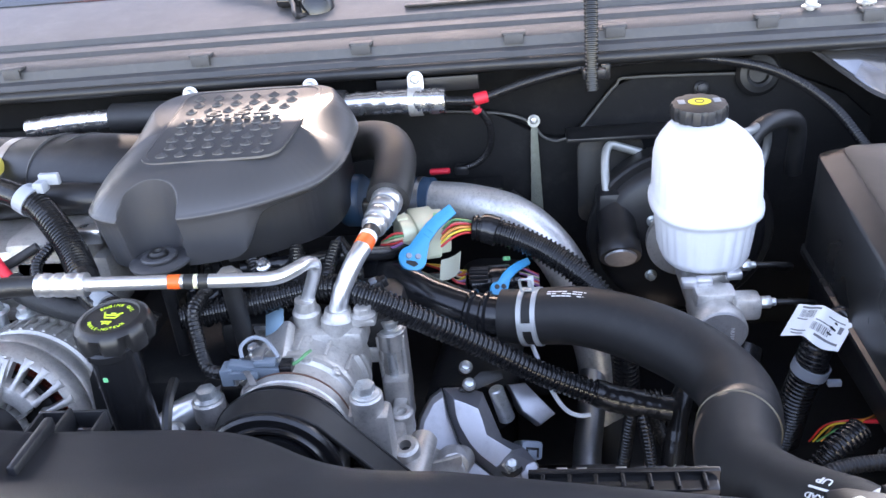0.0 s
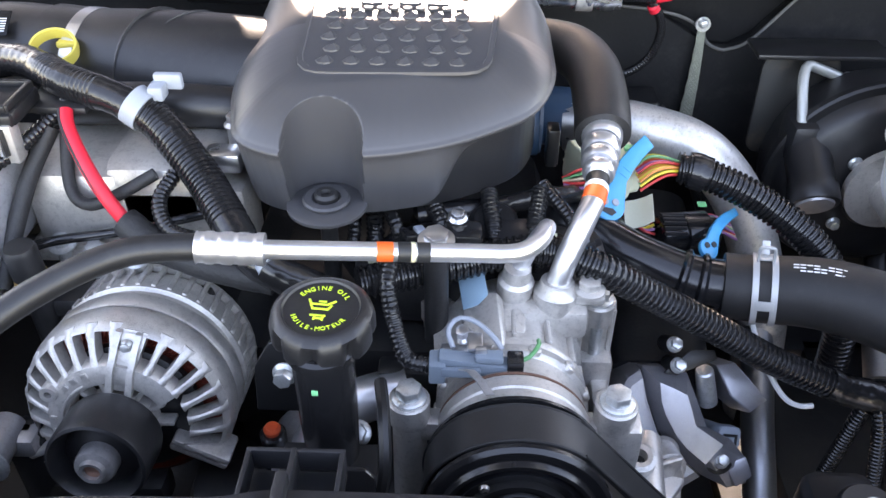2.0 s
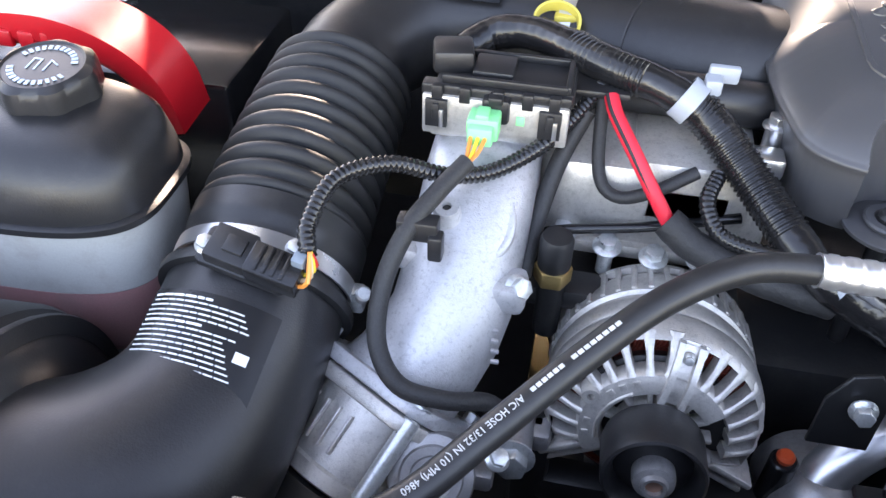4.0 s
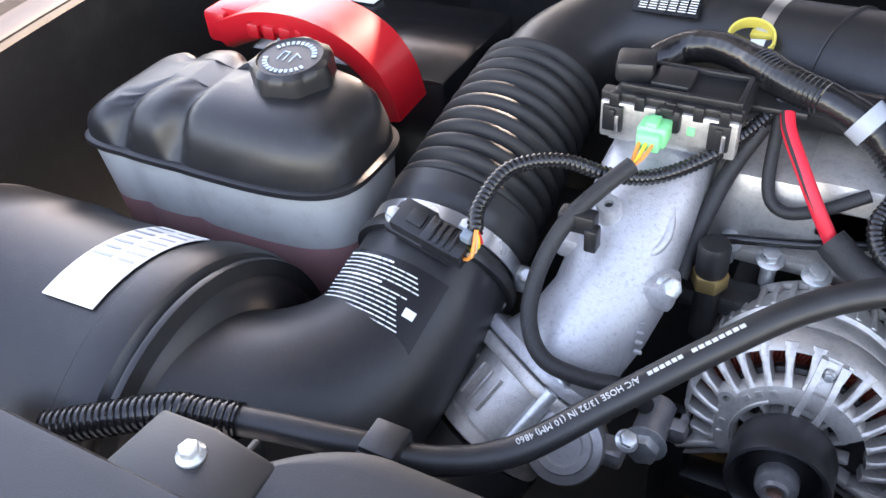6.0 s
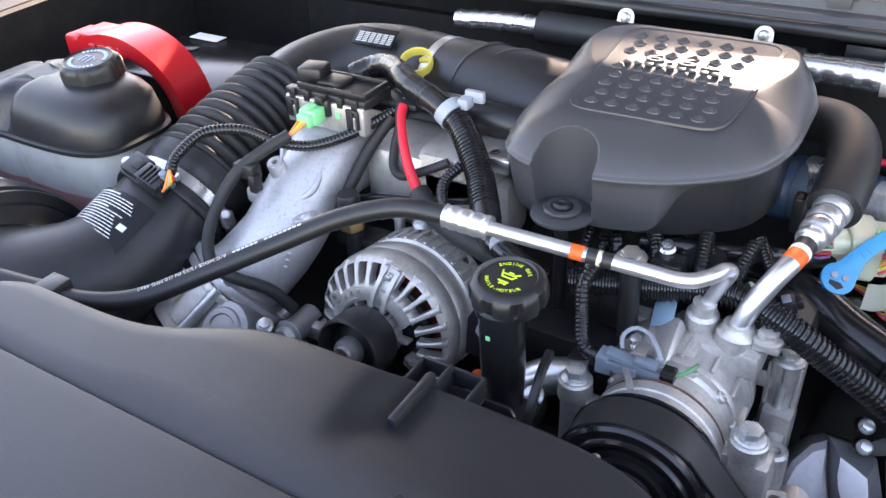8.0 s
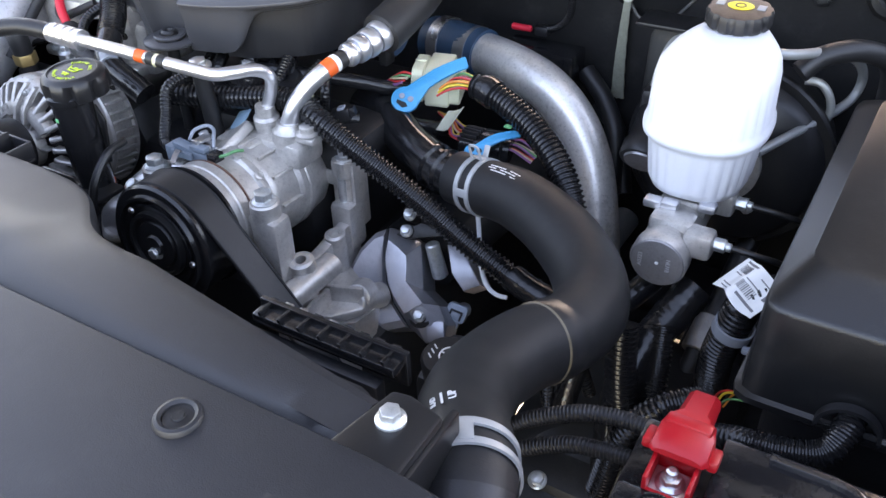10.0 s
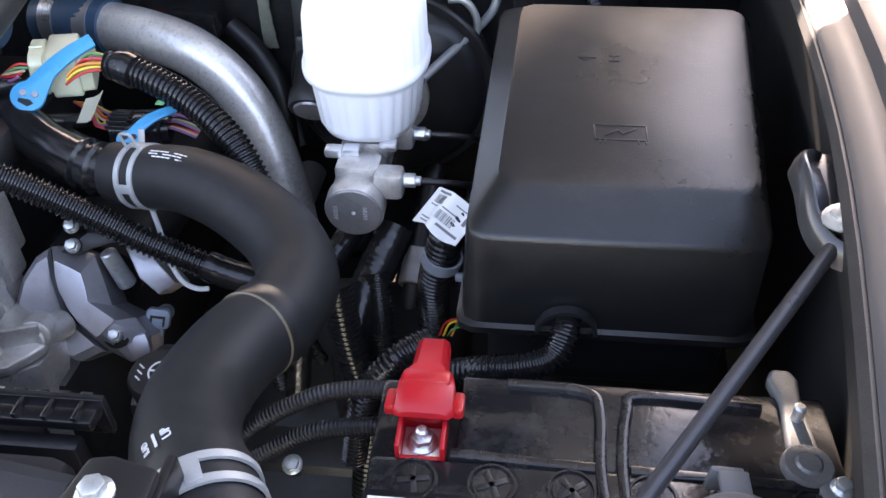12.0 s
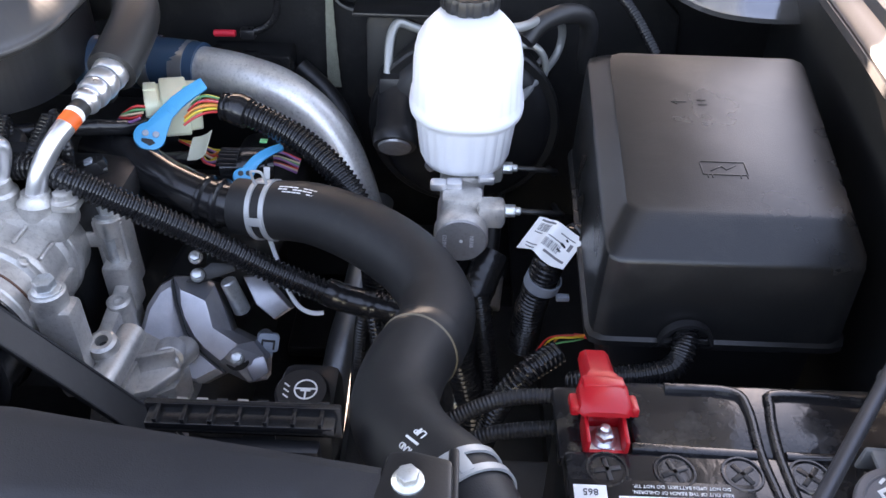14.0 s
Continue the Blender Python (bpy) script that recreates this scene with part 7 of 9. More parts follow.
part("pipe", tube([(0.215, 1.236, 1.06), (0.213, 1.26, 1.1), (0.214, 1.29, 1.135), (0.222, 1.31, 1.148), (0.24, 1.315, 1.142), (0.265, 1.318, 1.132)], 0.0058, 14), mat("dull_zinc_pipe", (0.4, 0.41, 0.39), 0.42, 0.6, vary=0.15, bump=0.2), canister)
part("sleeve", rod((0.2155, 1.235, 1.052), (0.2135, 1.262, 1.095), 0.009), RUBBER, canister)
part("plate", prism(rounded(0.09, 0.12, 0.015), 0.004, at((0.225, 1.33, 1.09), (0, -1, 0.1)), 0.001), mat("dull_backing_steel", (0.018, 0.018, 0.017), 0.5, 0.3, vary=0.3, grain=60, bump=0.3, stain=(0.12, 0.08, 0.05), stain_amount=0.4), canister, "dull dark backing plate")
part("shelf", box((0.24, 1.335, 1.157), (0.15, 0.05, 0.006), 0.002), DARKSTEEL, canister)
part("fitting", join(rod((0.27, 1.318, 1.13), (0.29, 1.32, 1.122), 0.009), box((0.26, 1.25, 1.03), (0.04, 0.03, 0.025), 0.008)), ZINC, canister)

tagged_conduit = thing("tagged_conduit", (0.388, 0.98, 0.95), "black ribbed conduit with a white bar code tag", "wiring")
part("conduit", ribbed([(0.385, 1.0, 0.9), (0.387, 0.985, 0.97), (0.396, 0.981, 1.02), (0.404, 0.985, 1.045), (0.428, 1.0, 1.055), (0.46, 1.02, 1.048)], 0.0168, 0.005, 0.1, 20), CONDUIT, tagged_conduit)
part("band", lathe([(0.0172, -0.006), (0.0192, -0.006), (0.0192, 0.006), (0.0172, 0.006)], at((0.396, 0.981, 1.012), (0.25, -0.1, 1)), 28, True), GREYCLIP, tagged_conduit, "grey plastic band")
part("band_tail", box((0.4165, 0.967, 1.002), (0.014, 0.007, 0.007), 0.0015), GREYCLIP, tagged_conduit)
TG = Matrix.Translation((0.396, 0.984, 1.066)) @ Matrix.Rotation(radians(-44), 4, "Z") @ Matrix.Rotation(radians(34), 4, "X")


def tag_height(u):
    """The folded, curling paper: two shallow waves across the tag."""
    return 0.0032 * math.cos(u * 11.0) + 0.01 * math.cos(u * 3.0) - 0.012 - 0.03 * max(0, -u - 0.35)


def on_tag(u, v, w, h, lift=0.0007):
    """A printed block that follows the paper."""
    q = []
    for k in range(5):
        x = u + w * (k / 4 - 0.5)
        z = tag_height(x / 0.06)
        q.append([TG @ Vector((x, v - h / 2, z + lift)), TG @ Vector((x, v + h / 2, z + lift)), TG @ Vector((x, v + h / 2, z + lift + 0.0003)), TG @ Vector((x, v - h / 2, z + lift + 0.0003))])
    return loft(q)


loops = []
for k in range(25):
    u = k / 24 - 0.5
    z = tag_height(u)
    lo, hi = -0.02 - 0.002 * math.sin(u * 9), 0.02 - 0.004 * (u > 0.4) - 0.006 * max(0, -u - 0.3)
    loops.append([TG @ Vector((u * 0.06, lo, z)), TG @ Vector((u * 0.06, hi, z)), TG @ Vector((u * 0.06, hi, z + 0.0006)), TG @ Vector((u * 0.06, lo, z + 0.0006))])
tag = part("tag", loft(loops), WHITE, tagged_conduit, "curled white paper bar code tag")
TAGPRINT = mat("faded_print", (0.16, 0.16, 0.17), 0.6, bump=0)
for base, top in ((-0.021, 0.009), (-0.002, -0.004)):
    for k in range(11):
        part("code_bar", on_tag(base + k * 0.0016, top, 0.0004 + 0.0003 * (k % 3), 0.009), TAGPRINT, tag)
for u, v, w, h in ((-0.012, 0.0165, 0.022, 0.0022), (-0.016, 0.002, 0.012, 0.0012), (0.006, 0.0035, 0.014, 0.0012), (0.015, -0.0125, 0.022, 0.0026), (0.016, 0.012, 0.016, 0.0012), (-0.014, -0.012, 0.018, 0.0012), (-0.014, -0.0155, 0.014, 0.0012), (0.0225, 0.004, 0.004, 0.008)):
    part("print_bar", on_tag(u, v, w, h), TAGPRINT, tag)

# ---- fuse box ----
fuse = thing("fuse_box", (0.54, 1.0, 1.0), "black plastic fuse box with sloped lid edges", "fuse box")
X0, X1, Y0, Y1 = 0.424, 0.646, 0.846, 1.165


def fb_loop(z, i0, i1, f, b):
    q = resample([(X0 + i0, Y0 + f), (X1 - i1, Y0 + f), (X1 - i1, Y1 - b), (X0 + i0, Y1 - b)], 96, 0.016)
    return [(v.x + (0.04 + 0.06 * (v.x - X0) / (X1 - X0)) * (v.y - 0.86), v.y, z + (0.11 * (v.y - 0.889) if z > 1.1 else 0)) for v in q]


lid = part("lid", loft([fb_loop(1.058, -0.004, -0.004, -0.004, 0), fb_loop(1.064, -0.004, -0.004, -0.004, 0), fb_loop(1.066, 0.0, 0.0, 0.0, 0), fb_loop(1.149, 0.002, 0.002, 0.003, 0.003), fb_loop(1.1525, 0.0028, 0.0026, 0.0042, 0.004), fb_loop(1.1545, 0.0046, 0.0036, 0.0065, 0.006), fb_loop(1.1645, 0.0195, 0.0095, 0.0395, 0.02), fb_loop(1.1672, 0.0215, 0.011, 0.0435, 0.022), fb_loop(1.168, 0.025, 0.014, 0.049, 0.026)]), LIDBLACK, fuse, sharp=30)
part("base", join(box((0.54, 1.01, 1.02), (0.19, 0.29, 0.08), 0.01), box((0.56, 0.87, 1.045), (0.09, 0.02, 0.016), 0.004)), PLASTIC, fuse)
part("arch", arc_lathe([(0.0205, -0.004), (0.0235, -0.004), (0.0235, 0.004), (0.0205, 0.004)], 0, 180, Matrix.Translation((0.505, 0.8405, 1.067)) @ Matrix.Rotation(radians(90), 4, "X"), 24), PLASTIC, fuse)
m = Matrix.Translation((0.54, 0.952, 1.1752)) @ Matrix.Rotation(math.atan(0.11), 4, "X")
part("moulded_symbol", strokes([((-0.02, -0.008), (0.02, -0.008)), ((0.02, -0.008), (0.02, 0.01)), ((0.02, 0.01), (-0.02, 0.01)), ((-0.02, 0.01), (-0.02, -0.008)), ((-0.016, -0.008), (-0.016, -0.012)), ((-0.012, -0.008), (-0.012, -0.012)), ((0.013, -0.008), (0.013, -0.012)), ((0.019, -0.008), (0.019, -0.012)), ((-0.012, -0.003), (-0.002, 0.004)), ((-0.002, 0.004), (0.002, -0.001)), ((0.002, -0.001), (0.012, 0.006))], 0.0011, m, 0.001), LIDBLACK, lid)
m = Matrix.Translation((0.52, 1.055, 1.1866)) @ Matrix.Rotation(math.atan(0.11), 4, "X")
part("moulded_mark", strokes([((-0.01, 0), (0.004, 0)), ((-0.01, 0), (-0.005, 0.004)), ((-0.01, 0), (-0.005, -0.004)), ((0.016, 0.004), (0.024, 0.004)), ((0.016, -0.004), (0.024, -0.004)), ((0.02, 0.004), (0.02, -0.004))], 0.0011, m, 0.001), LIDBLACK, lid)
part("conduit", ribbed([(0.506, 0.856, 1.074), (0.504, 0.836, 1.067), (0.494, 0.823, 1.054), (0.468, 0.818, 1.047), (0.44, 0.82, 1.04), (0.41, 0.83, 1.02)], 0.0115, 0.0045, 0.13, 16), CONDUIT, fuse, "black ribbed cable sleeve")

# ---- battery ----
bat = thing("battery", (0.52, 0.7, 0.95), "black battery with vent plugs and printed labels", "battery", "batteries")
BZ = 1.108
part("case", join(box((0.523, 0.676, 1.01), (0.276, 0.155, 0.17), 0.006), box((0.523, 0.6, 1.06), (0.27, 0.02, 0.06), 0.004)), PLASTIC, bat)
BATTOP = mat("wavy_glossy_polypropylene", (0.012, 0.012, 0.0135), 0.14, vary=0.25, bump=0.9, fine=75, stain=(0.075, 0.073, 0.07), stain_amount=0.4)
part("top", join(box((0.523, 0.642, BZ - 0.008), (0.282, 0.092, 0.016), 0.004), box((0.548, 0.722, BZ - 0.009), (0.23, 0.068, 0.014), 0.003), box((0.4, 0.722, BZ - 0.016), (0.04, 0.068, 0.012), 0.003)), BATTOP, bat)


def rim_strip(pts, w=0.0032, h=0.0026):
    """A flat raised moulding with sloped sides along a line on the battery top."""
    q = smooth_line([(x, y, BZ - 0.001) for x, y in pts], 0.004)
    loops = []
    for p, (t, u, v) in zip(q, along(q)):
        side = t.cross(Vector((0, 0, 1))).normalized()
        loops.append([p + side * o + Vector((0, 0, z)) for o, z in ((-w - 0.0012, -0.002), (-w, h * 0.8), (-w + 0.0008, h), (w - 0.0008, h), (w, h * 0.8), (w + 0.0012, -0.002))])
    return loft(loops)


for rim_pts in ([(0.463, 0.75), (0.512, 0.748), (0.521, 0.732), (0.5195, 0.69), (0.522, 0.657), (0.525, 0.63), (0.536, 0.602)], [(0.622, 0.744), (0.548, 0.747), (0.538, 0.733), (0.5325, 0.69), (0.535, 0.645), (0.543, 0.62), (0.554, 0.604)], [(0.43, 0.692), (0.516, 0.689)], [(0.537, 0.689), (0.655, 0.686)]):
    part("raised_rim", rim_strip(rim_pts), BATTOP, bat)
part("rib", box((0.523, 0.597, BZ - 0.004), (0.276, 0.004, 0.006), 0.001), GLOSSY, bat)
for k in range(6):
    vx = 0.41 + 0.046 * k
    vent = part("vent_plug", lathe([(0, 0.0003), (0.0112, 0.0003), (0.0118, -0.0004), (0.0125, -0.0004), (0.0128, 0.0012), (0.0142, 0.0012), (0.0148, 0.0002), (0.0148, -0.002), (0, -0.002)], Matrix.Translation((vx, 0.672, BZ)), 30), BATTOP, bat)
    part("cross_slot", join(*[box((0, 0, 0), (0.019, 0.0036, 0.0012), 0.0003, Matrix.Translation((vx, 0.672, BZ + 0.0006)) @ Matrix.Rotation(radians(a + 13 * k), 4, "Z")) for a in (10, 100)]), BLOCK, vent)
lab = part("label", box((0.445, 0.6405, BZ + 0.0006), (0.124, 0.045, 0.0008), 0.0002), LABELBLACK, bat, "black and white warning label")
FL = Matrix.Translation((0.458, 0.6375, BZ + 0.0012)) @ Matrix.Rotation(radians(180), 4, "Z")
part("white_panel", box((0.0, 0.0, 0), (0.086, 0.026, 0.0006), 0.0002, FL), WHITE, lab)
part("title_lettering", lettering("DANGER/POISON", FL @ Matrix.Translation((0.012, 0.0162, 0)), 0.0056), PRINT, lab, "white warning words")
part("lettering", lettering("KEEP OUT OF THE REACH OF CHILDREN.", FL @ Matrix.Translation((0.0, -0.0165, 0)), 0.0036), PRINT, lab, "white warning words")
part("lettering", lettering("DO NOT OPEN BATTERY!  DO NOT TIP.", FL @ Matrix.Translation((0.0, -0.0212, 0)), 0.0036), PRINT, lab, "white warning words")
part("panel_lettering", join(*[lettering(t, FL @ Matrix.Translation((x, y, 0.0006)), 0.0031, 0.0002) for x, ls in ((-0.034, ("SHIELD", "EYES", "EXPLOSIVE", "GASES CAN")), (-0.009, ("NO", "SPARKS", "FLAMES", "SMOKING")), (0.013, ("SULFURIC", "ACID", "CAUSES", "BURNS")), (0.035, ("FLUSH EYES", "IMMEDIATELY", "WITH WATER", "HELP FAST"))) for t, y in zip(ls, (0.0095, 0.0055, 0.0015, -0.0025))]), DARKPRINT, lab, "small dark warning words")
part("panel_rules", join(*[box((x, 0.0, 0.0004), (0.0006, 0.024, 0.0006), 0, FL) for x in (-0.022, 0.002, 0.023)], lathe([(0.003, 0), (0.004, 0), (0.004, 0.0004), (0.003, 0.0004)], FL @ Matrix.Translation((-0.004, -0.006, 0.0004)), 20, True)), DARKPRINT, lab)
for y, t in ((0.6525, "865"), (0.6395, "730"), (0.6265, "48P")):
    w = part("rating_label", box((0.3965, y, BZ + 0.0013), (0.022, 0.0112, 0.0008), 0.0002), WHITE, bat, "small white rating label")
    part("rating", lettering(t, Matrix.Translation((0.3965, y, BZ + 0.0019)) @ Matrix.Rotation(radians(180), 4, "Z"), 0.0072), DARKPRINT, w)
part("label", box((0.558, 0.632, BZ + 0.0006), (0.026, 0.04, 0.0008), 0.0002), WHITE, bat, "white paper label")
part("vent_grid", join(*[rod((0.628 + 0.006 * i, 0.625 + 0.006 * j, BZ - 0.001), (0.628 + 0.006 * i, 0.625 + 0.006 * j, BZ + 0.0006), 0.002, n=8, bev=0.0002) for i in range(6) for j in range(4)]), GREYCLIP, bat, "grid of small grey dots")

term = thing("battery_terminal", (0.412, 0.71, 1.1), "red plastic positive terminal cover with bare nut", "terminal")
part("box", join(box((0.3985, 0.702, 1.108), (0.003, 0.03, 0.02), 0.001), box((0.4255, 0.702, 1.108), (0.003, 0.03, 0.02), 0.001), box((0.412, 0.717, 1.108), (0.03, 0.003, 0.02), 0.001), box((0.412, 0.6885, 1.102), (0.03, 0.003, 0.01), 0.001), box((0.412, 0.702, 1.0985), (0.03, 0.03, 0.003), 0.001)), RED, term)
LID = Matrix.Translation((0.412, 0.722, 1.118)) @ Matrix.Rotation(radians(-12), 4, "X")
hood_part = part("lid", loft([[LID @ Vector(q) for q in ((-w, y, 0), (-w * 0.9, y, h * 0.7), (-w * 0.6, y, h), (w * 0.6, y, h), (w * 0.9, y, h * 0.7), (w, y, 0))] for w, y, h in ((0.016, -0.016, 0.004), (0.0195, -0.012, 0.008), (0.0195, 0.004, 0.014), (0.0175, 0.016, 0.015), (0.0125, 0.022, 0.014), (0.0115, 0.05, 0.0125), (0.0115, 0.056, 0.009))]), RED, term, "ribbed red hood")
part("lid_ridge", box((0, 0.008, 0.012), (0.03, 0.012, 0.006), 0.002, LID), RED, hood_part)
for x in (-0.021, 0.021):
    part("wing", box((x, -0.002, 0.0), (0.007, 0.018, 0.008), 0.002, LID), RED, term)
part("nut", join(bolt_shape((0.412, 0.702, 1.103), (0, 0, 1), 0.0075, 0.006, 1.3), rod((0.412, 0.702, 1.106), (0.412, 0.702, 1.117), 0.004)), STEEL, term)
part("clamp", box((0.412, 0.702, 1.1008), (0.024, 0.024, 0.004), 0.001), TUBE, term)
neg = thing("battery_terminal", (0.64, 0.71, 1.1), "grey lead negative clamp with a bare post", "terminal")
LEAD = mat("dull_lead", (0.2, 0.205, 0.21), 0.42, 0.5, vary=0.25, grain=200, bump=0.5, stain=(0.14, 0.14, 0.14), stain_amount=0.5)
part("clamp", lathe([(0.008, 0), (0.014, 0), (0.015, 0.002), (0.015, 0.012), (0.0138, 0.0145), (0.008, 0.0145)], Matrix.Translation((0.64, 0.7, 1.098)), 28, True), LEAD, neg)
part("arm", prism([(0.631, 0.712), (0.65, 0.71), (0.6475, 0.748), (0.65, 0.768), (0.646, 0.776), (0.634, 0.776), (0.63, 0.768), (0.634, 0.748)], 0.01, Matrix.Translation((0, 0, 1.1)), 0.003, 3), LEAD, neg)
part("lug", box((0.652, 0.686, 1.105), (0.02, 0.016, 0.013), 0.004), LEAD, neg)
part("post", lathe([(0, 0), (0.0085, 0), (0.0078, 0.0155), (0.0065, 0.017), (0, 0.017)], Matrix.Translation((0.64, 0.7, 1.097)), 22), LEAD, neg)
part("stud", rod((0.641, 0.735, 1.104), (0.641, 0.735, 1.122), 0.0038), ZINC, neg)
part("nut", bolt_shape((0.655, 0.685, 1.1105), (0, 0, 1), 0.005, 0.005), ZINC, neg)
for k in range(2):
    single("battery_cable", ribbed([(0.4, 0.756 - 0.02 * k, 1.085 - 0.012 * k), (0.36, 0.757 - 0.018 * k, 1.083 - 0.018 * k), (0.325, 0.751 - 0.014 * k, 1.076 - 0.02 * k), (0.28, 0.74 - 0.01 * k, 1.048 - 0.02 * k), (0.24, 0.74, 0.98)], 0.0066, 0.003, 0.1), RUBBER, "thin black ribbed battery cable sleeve", "wiring", "battery cables")
single("battery_tray", join(box((0.52, 0.7, 0.91), (0.34, 0.24, 0.03), 0.006), box((0.355, 0.62, 1.0), (0.02, 0.05, 0.16), 0.004), box((0.33, 0.635, 1.06), (0.03, 0.04, 0.05), 0.005)), PLASTIC, "black plastic battery tray", "tray")
single("tray_bolt", join(rod((0.54, 0.81, 0.98), (0.54, 0.81, 1.03), 0.008), lathe([(0, 0), (0.0095, 0), (0.009, 0.003), (0, 0.004)], Matrix.Translation((0.54, 0.81, 1.03)), 18)), PLASTIC, "black round tray fastener", "bolt")

# ---- washer filler ----
washer = thing("washer_filler", (0.577, 0.6, 1.1), "dark grey washer cap with white screen symbol on its neck", "filler cap")
WM = at((0.586, 0.622, 1.134), (0.05, -0.04, 1), (0, 1, 0))
CAPGREY = mat("grey_cap_plastic", (0.1, 0.1, 0.108), 0.42, vary=0.12, bump=0.3, fine=900)
cap = part("cap", prism([(0.0355 * math.cos(a), 0.036 * math.sin(a)) for a in [radians(-32 + 244 * k / 36) for k in range(37)]] + [(-0.018, -0.036), (-0.006, -0.0455), (0.004, -0.047), (0.014, -0.042), (0.022, -0.033)], 0.006, WM, 0.0022, 3), CAPGREY, washer)
part("rim", lathe([(0.029, 0.0058), (0.0295, 0.0066), (0.0305, 0.0066), (0.031, 0.0058)], WM, 40, True), CAPGREY, cap)
part("tab", join(box((0.0, 0.041, 0.002), (0.017, 0.018, 0.004), 0.0015, WM), box((-0.003, 0.05, -0.006), (0.018, 0.004, 0.02), 0.0015, WM)), mat("grey_strap_plastic", (0.12, 0.125, 0.13), 0.42), washer, "grey hinge strap")
m = WM @ Matrix.Translation((0, 0.008, 0.0064))
screen = [(-0.0165, 0.0075), (-0.0085, 0.0115), (0.0, 0.0128), (0.0085, 0.0115), (0.0165, 0.0075), (0.0115, -0.0085), (0.007, -0.0065), (0.0025, -0.009), (-0.0025, -0.0065), (-0.007, -0.009), (-0.0115, -0.007), (-0.0165, 0.0075)]
jets = [((-0.0135, 0.0145), (-0.0105, 0.0172)), ((-0.0065, 0.019), (-0.002, 0.0202)), ((0.003, 0.0202), (0.0075, 0.0188)), ((0.011, 0.0168), (0.0135, 0.0142)), ((0, -0.012), (0, -0.0075)), ((0, -0.003), (0, 0.002)), ((0, 0.006), (0, 0.01))]
icon = [(-0.005, -0.027), (0.005, -0.027), (0.005, -0.021), (-0.005, -0.021), (-0.005, -0.027)]
part("symbol", join(strokes(list(zip(screen, screen[1:])), 0.0026, m, 0.0006), strokes(jets, 0.0021, m, 0.0006), strokes(list(zip(icon, icon[1:])) + [((-0.001, -0.027), (-0.001, -0.021))], 0.0013, m, 0.0006)), PRINT, cap, "white printed washer symbol")
part("neck", lathe([(0, -0.09), (0.0295, -0.09), (0.0305, -0.012), (0.032, -0.008), (0.032, -0.001), (0, -0.001)], WM, 36), mat("pale_blue_polyethylene", (0.3, 0.36, 0.4), 0.4, vary=0.1, sub=0.3), washer, "pale translucent neck")

for k in range(2):
    single("washer_hose", tube([(0.69, 0.74 - 0.02 * k, 1.09), (0.682, 0.69 - 0.01 * k, 1.122), (0.66 + 0.004 * k, 0.648 - 0.01 * k, 1.13), (0.638 + 0.004 * k, 0.612 - 0.008 * k, 1.128), (0.61 + 0.006 * k, 0.578, 1.11), (0.57, 0.562, 1.085)], 0.0028, 10), RUBBER, "thin black washer hose", "hose", "washer hoses")

# ---- brace ----
brace = thing("fender_brace", (0.62, 0.75, 1.15), "grey painted diagonal steel brace rod with bolted bracket", "brace")
rod_a, rod_b = V(0.643, 0.773, 1.218), V(0.489, 0.575, 1.152)
part("rod", tube([rod_a, rod_a.lerp(rod_b, 0.5), rod_b], lambda s, share: 0.0048 if share < 0.93 else 0.0048 + 0.004 * (share - 0.93) / 0.07, 16), mat("dull_grey_steel", (0.06, 0.06, 0.066), 0.3, 0.5, bump=0.1), brace)
rod_way = (rod_b - rod_a).normalized()
rod_side = rod_way.cross(V(0, 0, 1)).normalized()
part("rod_end", loft([[rod_b + rod_way * d + rod_side * (w * math.cos(a)) + rod_way.cross(rod_side) * (h * math.sin(a)) for a in [2 * math.pi * k / 16 for k in range(16)]] for d, w, h in ((-0.008, 0.0062, 0.0062), (0.006, 0.0085, 0.006), (0.03, 0.0135, 0.005), (0.06, 0.0175, 0.0045), (0.085, 0.018, 0.0045))]), SATIN, brace)
BRACEGREY = mat("grey_primer_steel", (0.06, 0.06, 0.064), 0.22, 0.5, vary=0.12, bump=0.12)
edge = smooth_line([(0.655, 0.862, 1.222), (0.645, 0.852, 1.23), (0.635, 0.833, 1.238), (0.6335, 0.81, 1.238), (0.635, 0.788, 1.228), (0.642, 0.772, 1.223), (0.654, 0.764, 1.2235), (0.666, 0.762, 1.226)], 0.003)
loops = []
for q, (t, u, w) in zip(edge, along(edge)):
    out = t.cross(Vector((0, 0, 1))).normalized()
    loops.append([q + out * o + Vector((0, 0, z)) for o, z in ((0.0065, -0.014), (0.005, -0.005), (0.0025, 0.0002), (0.0006, 0.0016), (-0.0008, 0.0014), (-0.0018, -0.0004), (-0.0035, -0.005), (-0.011, -0.0075), (-0.011, -0.0105))])
part("bracket", loft(loops), BRACEGREY, brace)
part("plate", prism([(0.651, 0.85), (0.642, 0.828), (0.641, 0.81), (0.643, 0.79), (0.65, 0.778), (0.668, 0.774), (0.672, 0.85)], 0.004, Matrix.Translation((0, 0, 1.2205)) @ Matrix.Translation((0.65, 0.8, 0)) @ Matrix.Rotation(radians(7), 4, "X") @ Matrix.Translation((-0.65, -0.8, 0)), 0.001), BRACEGREY, brace)
bolt((0.648, 0.783, 1.23), (-0.25, 0, 1), 0.0085, 0.004, brace, ZINC, flange=1.5)
# ---- charge pipe ----
charge = thing("charge_pipe", (0.08, 1.22, 0.95), "worn aluminium charge air pipe with blue hose joint", "pipe")
